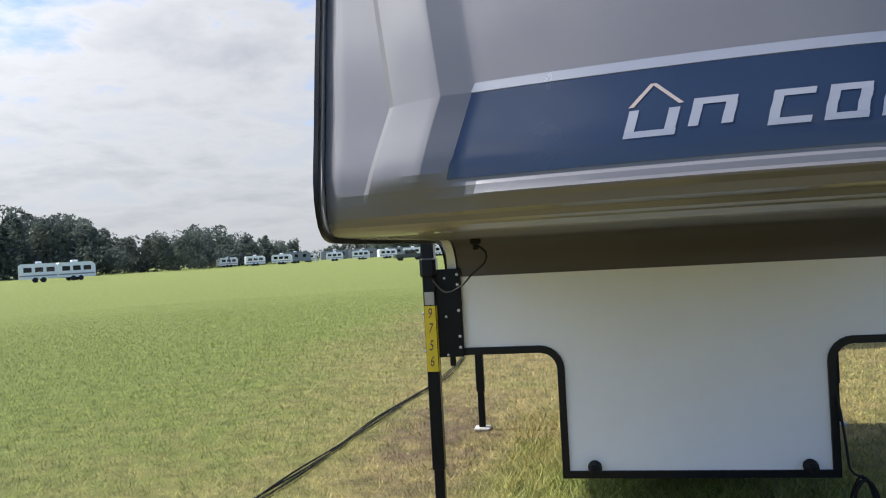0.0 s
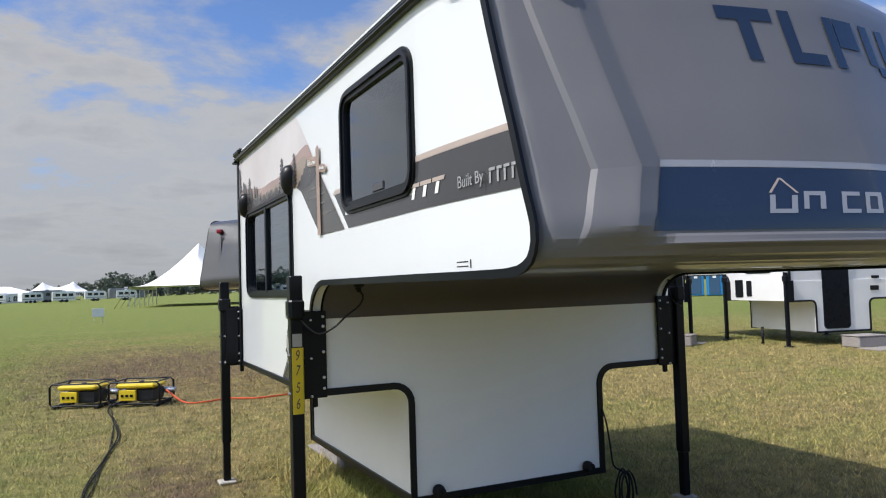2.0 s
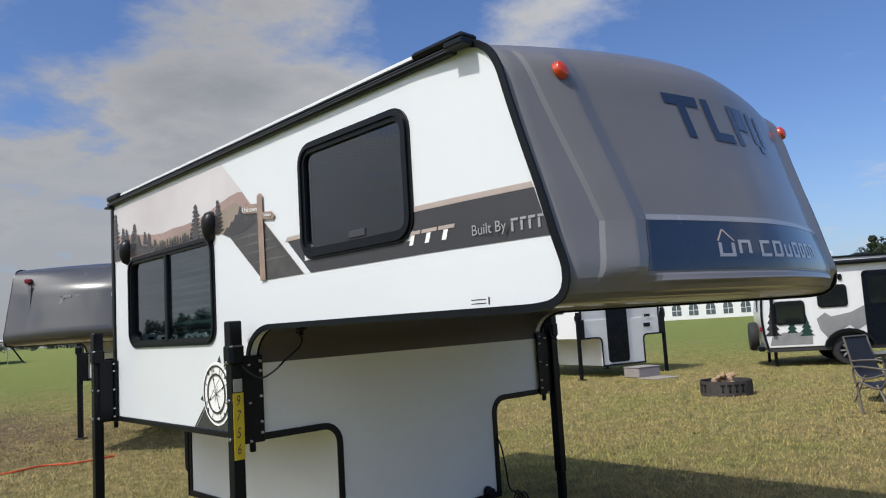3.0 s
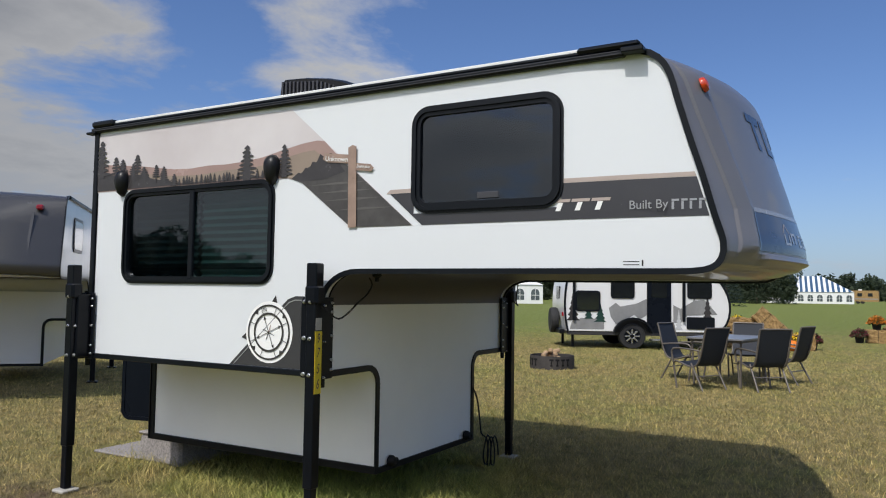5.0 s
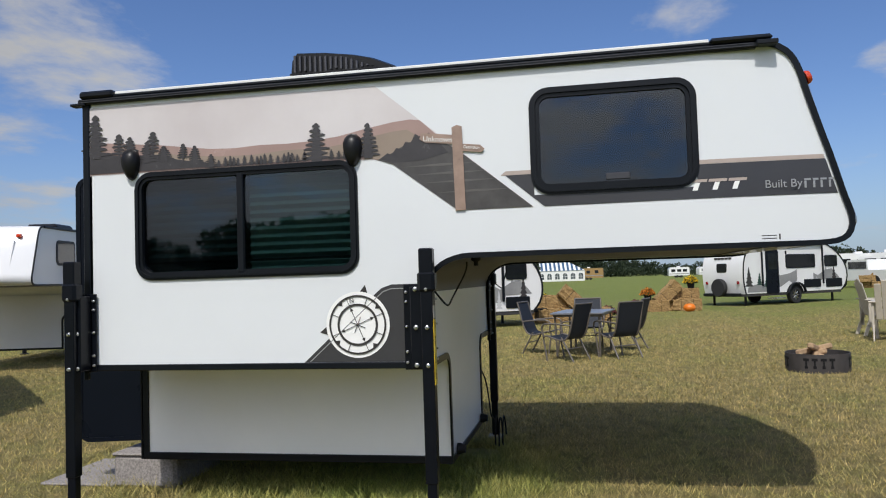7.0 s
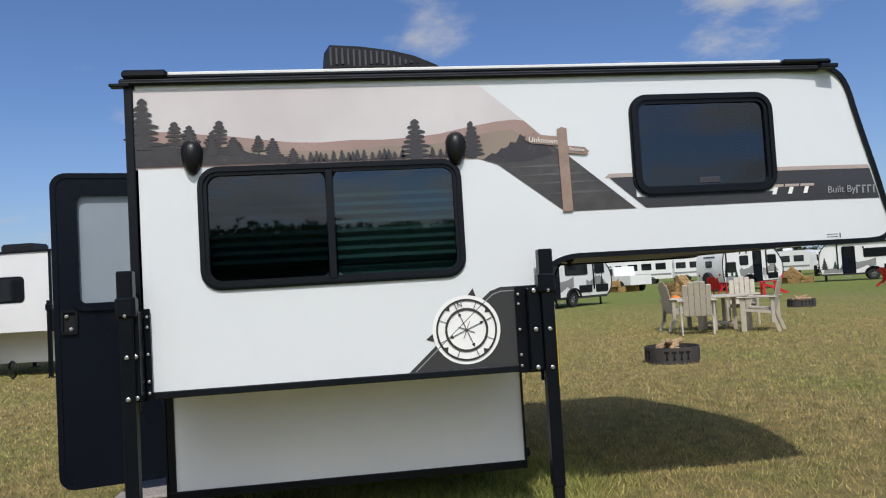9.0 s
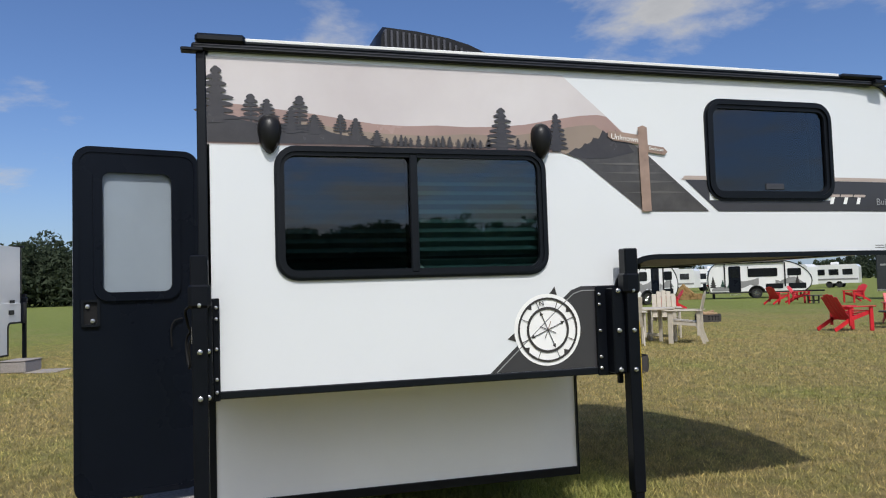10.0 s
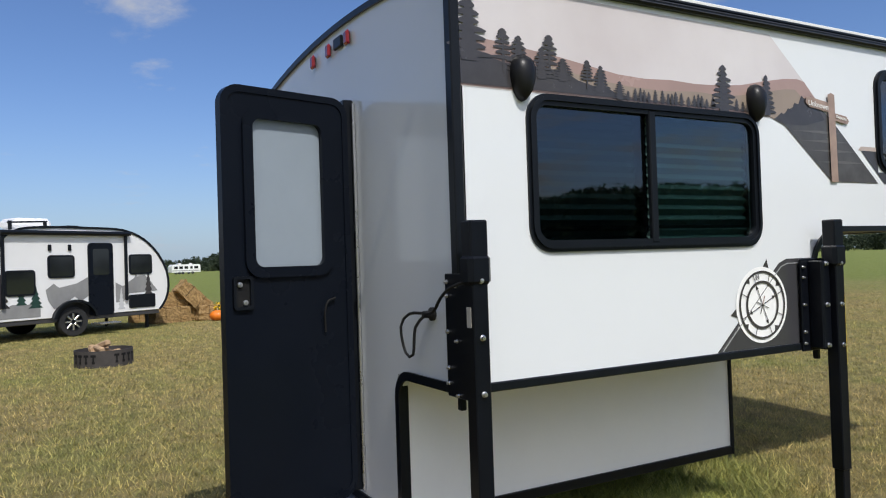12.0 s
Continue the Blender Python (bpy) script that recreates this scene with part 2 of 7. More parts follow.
# ---- mesh tools ----
class Form:
    """Collects vertices and faces of one mesh."""

    def __init__(self):
        self.v, self.f = [], []

    def add(self, verts, faces):
        k = len(self.v)
        self.v += [tuple(p) for p in verts]
        self.f += [tuple(i + k for i in face) for face in faces]
        return self

    def box(self, x0, x1, y0, y1, z0, z1, c=0.0, m=None):
        """A box with chamfered edges."""
        c = min(c, (x1 - x0) * 0.45, (y1 - y0) * 0.45, (z1 - z0) * 0.45)
        if c <= 0:
            vs = [(x, y, z) for x in (x0, x1) for y in (y0, y1) for z in (z0, z1)]
            fs = [(0, 1, 3, 2), (4, 6, 7, 5), (0, 4, 5, 1), (2, 3, 7, 6), (0, 2, 6, 4), (1, 5, 7, 3)]
        else:
            bm = bmesh.new()
            lo, hi = (x0, y0, z0), (x1, y1, z1)
            for sx in (0, 1):
                for sy in (0, 1):
                    for sz in (0, 1):
                        p = [(lo, hi)[s][k] for k, s in enumerate((sx, sy, sz))]
                        n = [c if s == 0 else -c for s in (sx, sy, sz)]
                        for k in range(3):
                            q = [p[j] + (n[j] if j != k else 0) for j in range(3)]
                            bm.verts.new(q)
            bmesh.ops.convex_hull(bm, input=bm.verts)
            bmesh.ops.dissolve_limit(bm, angle_limit=0.02, verts=bm.verts, edges=bm.edges)
            bm.verts.index_update()
            vs = [v.co[:] for v in bm.verts]
            fs = [[v.index for v in f.verts] for f in bm.faces]
            bm.free()
        if m is not None:
            vs = [(m @ Vector(p))[:] for p in vs]
        return self.add(vs, fs)

    def prism(self, pts, place, d0, d1):
        """An outline in a plane, given depth. place(a, b, d) gives the point."""
        n = len(pts)
        vs = [place(a, b, d0) for a, b in pts] + [place(a, b, d1) for a, b in pts]
        fs = [tuple(range(n))[::-1], tuple(range(n, 2 * n))] + [(i, (i + 1) % n, n + (i + 1) % n, n + i) for i in range(n)]
        return self.add(vs, fs)

    def ring(self, outer, inner, place, d0, d1):
        """A frame between two outlines of equal count."""
        n = len(outer)
        vs = [place(a, b, d) for d in (d0, d1) for pts in (outer, inner) for a, b in pts]
        fs = []
        for i in range(n):
            j = (i + 1) % n
            fs += [(i, j, n + j, n + i), (2 * n + i, 3 * n + i, 3 * n + j, 2 * n + j), (i, 2 * n + i, 2 * n + j, j), (n + i, n + j, 3 * n + j, 3 * n + i)]
        return self.add(vs, fs)

    def tube(self, path, r, n=8, closed=False, r1=None):
        """A round tube along a path."""
        pts = [Vector(p) for p in path]
        k = len(pts)
        vs, fs = [], []
        side = None
        for i, p in enumerate(pts):
            a = pts[i - 1] if i or closed else p
            b = pts[(i + 1) % k] if i < k - 1 or closed else p
            t = (b - a).normalized()
            if side is None:
                side = t.orthogonal().normalized()
            side = (side - t * side.dot(t)).normalized()
            up = t.cross(side)
            rr = r if r1 is None else r + (r1 - r) * i / max(1, k - 1)
            vs += [(p + rr * (math.cos(6.28318 * j / n) * side + math.sin(6.28318 * j / n) * up))[:] for j in range(n)]
        for i in range(k if closed else k - 1):
            for j in range(n):
                a, b = i * n, ((i + 1) % k) * n
                fs.append((a + j, a + (j + 1) % n, b + (j + 1) % n, b + j))
        if not closed:
            fs += [tuple(range(n))[::-1], tuple(range((k - 1) * n, k * n))]
        return self.add(vs, fs)

    def bar(self, path, normal, w, d, closed=False):
        """A strip of rectangular section along a path: w across, d along the normal."""
        pts = [Vector(p) for p in path]
        nrm = Vector(normal).normalized()
        k = len(pts)
        vs, fs = [], []
        for i, p in enumerate(pts):
            a = pts[i - 1] if i or closed else p
            b = pts[(i + 1) % k] if i < k - 1 or closed else p
            t0 = (p - a).normalized() if (p - a).length > 1e-6 else (b - p).normalized()
            t1 = (b - p).normalized() if (b - p).length > 1e-6 else t0
            s = nrm.cross((t0 + t1).normalized()).normalized()
            w2 = w / 2 / max(0.5, math.sqrt(max(0.0, (1 + t0.dot(t1)) / 2)))
            vs += [(p + s * w2)[:], (p - s * w2)[:], (p - s * w2 + nrm * d)[:], (p + s * w2 + nrm * d)[:]]
        for i in range(k if closed else k - 1):
            a, b = 4 * i, 4 * ((i + 1) % k)
            fs += [(a + j, a + (j + 1) % 4, b + (j + 1) % 4, b + j) for j in range(4)]
        if not closed:
            fs += [(3, 2, 1, 0), tuple(4 * (k - 1) + j for j in range(4))]
        return self.add(vs, fs)

    def lathe(self, prof, n=20, m=None):
        """A profile of (radius, height) turned about z."""
        vs = [(r * math.cos(6.28318 * j / n), r * math.sin(6.28318 * j / n), z) for r, z in prof for j in range(n)]
        fs = [(i * n + j, i * n + (j + 1) % n, (i + 1) * n + (j + 1) % n, (i + 1) * n + j) for i in range(len(prof) - 1) for j in range(n)]
        fs += [tuple(range(n))[::-1], tuple(range((len(prof) - 1) * n, len(prof) * n))]
        if m is not None:
            vs = [(m @ Vector(p))[:] for p in vs]
        return self.add(vs, fs)

    def mesh(self, name, material, smooth=None):
        me = bpy.data.meshes.new(name)
        me.from_pydata(self.v, [], self.f)
        me.materials.append(material)
        if smooth is not None:
            me.shade_smooth()
            me.set_sharp_from_angle(angle=radians(smooth))
        me.update()
        return me


def thing(name, label, category, m=None, group="", kind=""):
    ob = new(name)
    ob.empty_display_size = 0.2
    if m is not None:
        ob.matrix_basis = m
    return tagged(ob, label, category, group, kind)


def part(name, form, material, parent=None, label="", smooth=None):
    ob = new(name, form.mesh(name, material, smooth) if isinstance(form, Form) else form)
    ob.parent = parent
    if label:
        tagged(ob, label)
    return ob


def rounded(a0, a1, b0, b1, r, n=6):
    """A rectangle with rounded corners, counter-clockwise."""
    pts = []
    for ca, cb, s in ((a1 - r, b0 + r, -90), (a1 - r, b1 - r, 0), (a0 + r, b1 - r, 90), (a0 + r, b0 + r, 180)):
        pts += [(ca + r * math.cos(radians(s + 90 * i / n)), cb + r * math.sin(radians(s + 90 * i / n))) for i in range(n + 1)]
    return pts


def smooth_line(pts, step):
    """A Catmull-Rom curve through the points, at about even steps."""
    out = []
    ps = [Vector(p) for p in pts]
    ps = [2 * ps[0] - ps[1]] + ps + [2 * ps[-1] - ps[-2]]
    for i in range(1, len(ps) - 2):
        a, b, c, d = ps[i - 1:i + 3]
        k = max(1, round((c - b).length / step))
        for j in range(k):
            t = j / k
            out.append(0.5 * (2 * b + (c - a) * t + (2 * a - 5 * b + 4 * c - d) * t * t + (3 * b - 3 * c + d - a) * t ** 3))
    return out + [ps[-2]]


def filled(name, loops, place, depth):
    """A sheet with holes, filled and given thickness: the first loop is its outline."""
    cu = bpy.data.curves.new(name, "CURVE")
    cu.dimensions, cu.fill_mode, cu.extrude = "2D", "BOTH", depth / 2
    for pts in loops:
        sp = cu.splines.new("POLY")
        sp.points.add(len(pts) - 1)
        for q, (a, b) in zip(sp.points, pts):
            q.co = (a, b, 0, 1)
        sp.use_cyclic_u = True
    ob = bpy.data.objects.new(name, cu)
    scene.collection.objects.link(ob)
    me = bpy.data.meshes.new_from_object(ob.evaluated_get(bpy.context.evaluated_depsgraph_get()))
    bpy.data.objects.remove(ob)
    form = Form().add([place(v.co.x, v.co.y, v.co.z) for v in me.vertices], [tuple(p.vertices) for p in me.polygons])
    bpy.data.meshes.remove(me)
    bpy.data.curves.remove(cu)
    return form


def lettering(name, text, size, m, depth=0.001, squeeze=1.0):
    cu = bpy.data.curves.new(name, "FONT")
    cu.body, cu.size, cu.extrude, cu.align_x, cu.align_y = text, size, depth, "CENTER", "CENTER"
    ob = bpy.data.objects.new(name, cu)
    scene.collection.objects.link(ob)
    me = bpy.data.meshes.new_from_object(ob.evaluated_get(bpy.context.evaluated_depsgraph_get()))
    bpy.data.objects.remove(ob)
    form = Form().add([(m @ Vector((v.co.x * squeeze, v.co.y, v.co.z)))[:] for v in me.vertices], [tuple(p.vertices) for p in me.polygons])
    bpy.data.meshes.remove(me)
    bpy.data.curves.remove(cu)
    return form


# ---- ground ----
def ground_material():
    m = bpy.data.materials.new("grass_ground")
    m.use_nodes = True
    tr = m.node_tree
    b = tr.nodes["Principled BSDF"]
    place = tr.nodes.new("ShaderNodeTexCoord").outputs["Object"]
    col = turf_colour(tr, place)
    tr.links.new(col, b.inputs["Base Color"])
    b.inputs["Roughness"].default_value = 0.9
    b.inputs["Specular IOR Level"].default_value = 0.15
    f1 = wire(tr, "ShaderNodeTexNoise", Vector=place, Scale=38.0, Detail=6.0, Roughness=0.75)
    bp = wire(tr, "ShaderNodeBump", Height=f1.outputs["Fac"], Strength=0.8, Distance=0.05)
    tr.links.new(bp.outputs[0], b.inputs["Normal"])
    return m


def turf_colour(tr, place, bright=1.0):
    """Mown grass: lush away from the stand, dry and trodden near it, with bare earth."""
    sep = wire(tr, "ShaderNodeSeparateXYZ", Vector=place)
    n1 = wire(tr, "ShaderNodeTexNoise", Vector=place, Scale=0.45, Detail=6.0, Roughness=0.65)
    n2 = wire(tr, "ShaderNodeTexNoise", Vector=place, Scale=3.5, Detail=5.0, Roughness=0.7)
    n3 = wire(tr, "ShaderNodeTexNoise", Vector=place, Scale=26.0, Detail=4.0, Roughness=0.75)
    n4 = wire(tr, "ShaderNodeTexNoise", Vector=wire(tr, "ShaderNodeMapping", Vector=place, Rotation=(0, 0, 0.5), Scale=(0.05, 0.6, 1.0)).outputs[0], Scale=1.0, Detail=3.0)
    dry = blend(tr, n3.outputs["Fac"], (0.180 * bright, 0.144 * bright, 0.058 * bright), (0.40 * bright, 0.322 * bright, 0.155 * bright))
    lush = blend(tr, n3.outputs["Fac"], (0.112 * bright, 0.148 * bright, 0.032 * bright), (0.264 * bright, 0.290 * bright, 0.086 * bright))
    # lush to the -x side and far off; dry about the stand
    west = maths(tr, "MULTIPLY_ADD", sep.outputs["X"], -0.24)
    west.node.inputs[2].default_value = -0.20
    span = wire(tr, "ShaderNodeVectorMath", i0=place)
    span.operation = "LENGTH"
    far = span.outputs["Value"]
    off = maths(tr, "MULTIPLY", maths(tr, "SUBTRACT", far, 13.0), 0.045, True)
    wet = maths(tr, "ADD", maths(tr, "MAXIMUM", west, off), maths(tr, "MULTIPLY", maths(tr, "SUBTRACT", n1.outputs["Fac"], 0.5), 1.6))
    wet = maths(tr, "ADD", wet, maths(tr, "MULTIPLY", maths(tr, "SUBTRACT", n2.outputs["Fac"], 0.5), 1.3))
    wet = maths(tr, "ADD", wet, maths(tr, "MULTIPLY", maths(tr, "SUBTRACT", n4.outputs["Fac"], 0.5), 1.0))
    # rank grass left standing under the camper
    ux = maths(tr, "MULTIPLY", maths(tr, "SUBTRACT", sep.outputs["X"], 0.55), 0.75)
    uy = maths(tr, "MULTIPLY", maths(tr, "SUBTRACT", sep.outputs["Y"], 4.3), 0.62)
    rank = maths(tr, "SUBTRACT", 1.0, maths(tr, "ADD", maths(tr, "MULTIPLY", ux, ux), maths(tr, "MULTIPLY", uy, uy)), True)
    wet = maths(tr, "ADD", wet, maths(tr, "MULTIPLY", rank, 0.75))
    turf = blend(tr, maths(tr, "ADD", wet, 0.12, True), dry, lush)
    # bare brown earth beside the generators and along the cable
    dx = maths(tr, "MULTIPLY", maths(tr, "ADD", sep.outputs["X"], 0.3), 0.28)
    dy = maths(tr, "MULTIPLY", maths(tr, "SUBTRACT", sep.outputs["Y"], 15.5), 0.135)
    spot = maths(tr, "SUBTRACT", 1.0, maths(tr, "ADD", maths(tr, "MULTIPLY", dx, dx), maths(tr, "MULTIPLY", dy, dy)))
    ex = maths(tr, "MULTIPLY", maths(tr, "ADD", sep.outputs["X"], 1.05), 1.5)
    ey = maths(tr, "MULTIPLY", maths(tr, "SUBTRACT", sep.outputs["Y"], 5.6), 0.42)
    spot2 = maths(tr, "SUBTRACT", 0.95, maths(tr, "ADD", maths(tr, "MULTIPLY", ex, ex), maths(tr, "MULTIPLY", ey, ey)))
    bare = maths(tr, "ADD", maths(tr, "MULTIPLY", maths(tr, "MAXIMUM", maths(tr, "MAXIMUM", spot, spot2), -0.6), 1.5), maths(tr, "MULTIPLY", maths(tr, "SUBTRACT", n2.outputs["Fac"], 0.58), 5.0))
    bare = maths(tr, "ADD", bare, maths(tr, "MULTIPLY", maths(tr, "SUBTRACT", n1.outputs["Fac"], 0.5), 2.0))
    earth = blend(tr, n3.outputs["Fac"], (0.115 * bright, 0.080 * bright, 0.050 * bright), (0.235 * bright, 0.170 * bright, 0.115 * bright))
    # tufts and thin places
    tuft = wire(tr, "ShaderNodeTexNoise", Vector=place, Scale=5.5, Detail=8.0, Roughness=0.72)
    spread = ramp(tr, tuft.outputs["Fac"], ((0.30, (0.48, 0.52, 0.47)), (0.50, (0.90, 0.91, 0.88)), (0.72, (1.36, 1.30, 1.24))))
    return blend(tr, 1.0, blend(tr, maths(tr, "MULTIPLY", bare, 0.75, True), turf, earth), spread, "MULTIPLY")


M_GROUND = ground_material()


def build_ground():
    f = Form()
    radii = (0, 6, 12, 25, 50, 120, 300, 800, 2500)
    n = 48
    vs = [(0.0, 0.0, 0.0)] + [(r * math.cos(6.28318 * j / n), r * math.sin(6.28318 * j / n), 0.0) for r in radii[1:] for j in range(n)]
    fs = [(0, 1 + j, 1 + (j + 1) % n) for j in range(n)]
    for i in range(len(radii) - 2):
        a, b = 1 + i * n, 1 + (i + 1) * n
        fs += [(a + j, b + j, b + (j + 1) % n, a + (j + 1) % n) for j in range(n)]
    f.add(vs, fs)
    tagged(part("ground", f, M_GROUND), "mown field of green and sun-dried grass with bare earth patches", "ground", kind="structure")


build_ground()


def grass_material():
    m = bpy.data.materials.new("grass_blades")
    m.use_nodes = True
    tr = m.node_tree
    b = tr.nodes["Principled BSDF"]
    geo = tr.nodes.new("ShaderNodeNewGeometry")
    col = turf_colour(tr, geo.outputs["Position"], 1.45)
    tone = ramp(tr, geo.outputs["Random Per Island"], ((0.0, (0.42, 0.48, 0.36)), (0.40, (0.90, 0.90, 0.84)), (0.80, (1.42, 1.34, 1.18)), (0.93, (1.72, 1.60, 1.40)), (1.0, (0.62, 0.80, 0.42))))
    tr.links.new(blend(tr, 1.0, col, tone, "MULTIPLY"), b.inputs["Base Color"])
    b.inputs["Roughness"].default_value = 0.6
    b.inputs["Specular IOR Level"].default_value = 0.25
    return m


def build_grass():
    """Blades about the stand, thinner with distance."""
    rng = np.random.default_rng(3)
    count = 1350000
    away = 0.2 + 26.0 * rng.uniform(0, 1, count) ** 0.85
    turn = rng.uniform(0, 6.28318, count)
    x, y = 1.2 + away * np.cos(turn), 3.8 + away * np.sin(turn)
    h = 0.034 * rng.uniform(0.4, 1.3, count) ** 1.5 * np.clip(1.15 - (away / 24.0) ** 2, 0.2, 1.0)
    tall = (np.abs(x - 0.55) < 1.0) & (np.abs(y - 4.7) < 1.5)
    h = np.where(tall, h * 2.2, h)
    n = len(x)
    dist = np.hypot(x + 3, y - 3)
    w = 0.0016 + 0.00024 * dist
    a = rng.uniform(0, 6.28318, n)
    lean = rng.uniform(0.3, 1.6, n) * h
    b = rng.uniform(0, 6.28318, n)
    co = np.zeros((n, 3, 3), dtype=np.float32)
    co[:, 0] = np.stack((x - w * np.cos(a), y - w * np.sin(a), np.full(n, -0.004)), 1)
    co[:, 1] = np.stack((x + w * np.cos(a), y + w * np.sin(a), np.full(n, -0.004)), 1)
    co[:, 2] = np.stack((x + lean * np.cos(b), y + lean * np.sin(b), h), 1)
    me = bpy.data.meshes.new("grass")
    me.vertices.add(3 * n), me.loops.add(3 * n), me.polygons.add(n)
    me.vertices.foreach_set("co", co.ravel())
    me.loops.foreach_set("vertex_index", np.arange(3 * n, dtype=np.int32))
    me.polygons.foreach_set("loop_start", np.arange(0, 3 * n, 3, dtype=np.int32))
    me.materials.append(grass_material())
    me.update()
    me.validate()
    tagged(new("grass", me), "short mown grass blades, green and straw-coloured", "grass", kind="stuff")


build_grass()

# ---- the camper: plan in metres ----
X0, X1 = -0.603, 1.703          # side walls
CX, HALF = 0.55, 1.153
YF, YR = 3.735, 5.735           # front of the body, rear wall
ZW, ZB = 0.885, 0.262           # underside of the wings, underside of the box
BX0, BX1 = -0.068, 1.18         # box between the wheel arches
NOSE = smooth_line([(2.12, 2.432, 0), (2.00, 2.422, 0), (1.925, 2.385, 0), (1.875, 2.31, 0), (1.835, 2.17, 0), (1.785, 2.0, 0), (1.74, 1.854, 0),
                    (1.695, 1.69, 0), (1.660, 1.57, 0), (1.668, 1.50, 0), (1.705, 1.462, 0), (1.78, 1.447, 0), (1.95, 1.445, 0)], 0.035)
NOSE = [(p.x, p.y) for p in NOSE]
ARCH = [(3.50, 1.447)] + [(3.50 + 0.235 * math.sin(radians(a)), 1.275 + 0.172 * math.cos(radians(a))) for a in range(10, 91, 10)]


def side_outline():
    return [(YR, ZW), (YR, 2.408)] + NOSE + ARCH + [(YF, ZW)]


def toe(y):
    """The side walls draw in slightly towards the nose."""
    return 0.046 * max(0.0, (2.33 - y) / 0.65) ** 1.5


def west(a, b, d):
    """A point of the near side wall: along y, up, and out from the wall."""
    return (X0 - d + toe(a), a, b)


def window_frame_parts(parent, y0, y1, z0, z1, r, w=0.045):
    o, i = rounded(y0, y1, z0, z1, r), rounded(y0 + w, y1 - w, z0 + w, z1 - w, max(0.02, r - w))
    m1, m2 = rounded(y0 + 0.012, y1 - 0.012, z0 + 0.012, z1 - 0.012, r - 0.01), rounded(y0 + w * 0.6, y1 - w * 0.6, z0 + w * 0.6, z1 - w * 0.6, r - w * 0.6)
    f = Form().ring(o, i, west, -0.02, 0.010).ring(m1, m2, west, 0.010, 0.020)
    return part("window_frame", f, M_BLACK, parent, "black rounded window frame", smooth=30)


def build_camper():
    camper = thing("truck_camper", "white and taupe truck camper on black corner jacks, door open", "truck camper")
    rear_win, front_win = (4.10, 5.42, 1.372, 1.985), (2.35, 3.174, 1.740, 2.290)

    def hole(w, cut):
        return rounded(w[0] + cut, w[1] - cut, w[2] + cut, w[3] - cut, 0.05)
    flat = [(YR, ZW), (YR, 2.408), (2.33, 2.4300), (2.33, 1.446)] + ARCH + [(YF, ZW)]
    f = filled("near_side_wall", [flat, hole(rear_win, 0.03), hole(front_win, 0.03)], lambda a, b, d: (X0 + 0.02 + d, a, b), 0.04)
    wall = part("side_wall", f, M_WHITE, camper, "glossy white fibreglass side wall")
    tip = min(range(len(NOSE)), key=lambda i: NOSE[i][0])
    upper, under = [(2.33, 2.430)] + NOSE[:tip + 1], [(2.33, 1.446)] + NOSE[:tip - 1:-1]

    def height(line, y):
        for (ya, za), (yb, zb) in zip(line, line[1:]):
            if yb <= y <= ya:
                return za + (zb - za) * (ya - y) / max(1e-6, ya - yb)
        return line[-1][1]
    rows = 26
    for x, s in ((X0, 1), (X1, -1)):
        vs, fs = [], []
        for i in range(rows + 1):
            y = 2.33 - (2.33 - NOSE[tip][0]) * (i / rows)
            z0, z1 = height(under, y), height(upper, y)
            vs += [(x + s * toe(y), y, z0 + (z1 - z0) * k / 4) for k in range(5)]
        fs = [(5 * i + k, 5 * i + k + 1, 5 * i + k + 6, 5 * i + k + 5) for i in range(rows) for k in range(4)]
        part("side_wall_nose", Form().add(vs, fs), M_WHITE, camper, smooth=60)
    part("side_wall", Form().prism(flat, lambda a, b, d: (d, a, b), X1 - 0.04, X1), M_WHITE, camper, "glossy white fibreglass side wall")
    # roof with a slight crown
    n = 12
    vs, fs = [], []
    for i in range(n + 1):
        u = i / n * 2 - 1
        for y in (YR, 4.5, 3.3, 2.06):
            vs.append((CX + u * HALF, y, 2.412 + 0.10 * (1 - u * u)))
    fs = [(4 * i + j, 4 * i + j + 1, 4 * i + j + 5, 4 * i + j + 4) for i in range(n) for j in range(3)]
    part("roof", Form().add(vs, fs), M_ROOF, camper, "white crowned roof skin", smooth=60)
    # rear wall with a rounded-top door opening and wheel-arch cut-outs
    r = 0.10

    def lower(y_side):
        left = [(X0, ZW), (BX0 - r, ZW)] + [(BX0 - r + r * math.sin(radians(a)), ZW - r + r * math.cos(radians(a))) for a in range(15, 91, 15)] + [(BX0, ZB)]
        right = [(2 * CX + 0.012 - x, z) for x, z in reversed(left)]
        return left + right
    crown = [(CX + HALF * u, 2.412 + 0.10 * (1 - u * u)) for u in (1.0, 0.8, 0.6, 0.4, 0.2, 0, -0.2, -0.4, -0.6, -0.8, -1.0)]
    door = rounded(0.355, 0.985, 0.31, 2.10, 0.10)
    f = filled("rear_wall", [lower(0) + crown, door], lambda a, b, d: (a, YR - 0.02 + d, b), 0.04)
    part("rear_wall", f, M_WHITE, camper, "glossy white fibreglass rear wall", smooth=30)
    f = Form().prism(lower(0) + [(X1, 1.30), (X0, 1.30)], lambda a, b, d: (a, d, b), YF, YF + 0.03)
    part("front_wall", f, M_WHITE2, camper, "white lower front wall", smooth=30)
    for x, s in ((BX0, 1), (BX1, -1)):
        part("box_side", Form().box(min(x, x + s * 0.03), max(x, x + s * 0.03), YF + 0.03, YR - 0.04, ZB, ZW), M_WHITE2, camper, "white lower side panel")
    part("floor_pan", Form().box(BX0 + 0.03, BX1 - 0.03, YF + 0.03, YR - 0.04, ZB - 0.01, ZB + 0.02), M_RUBBER, camper, "black underside")
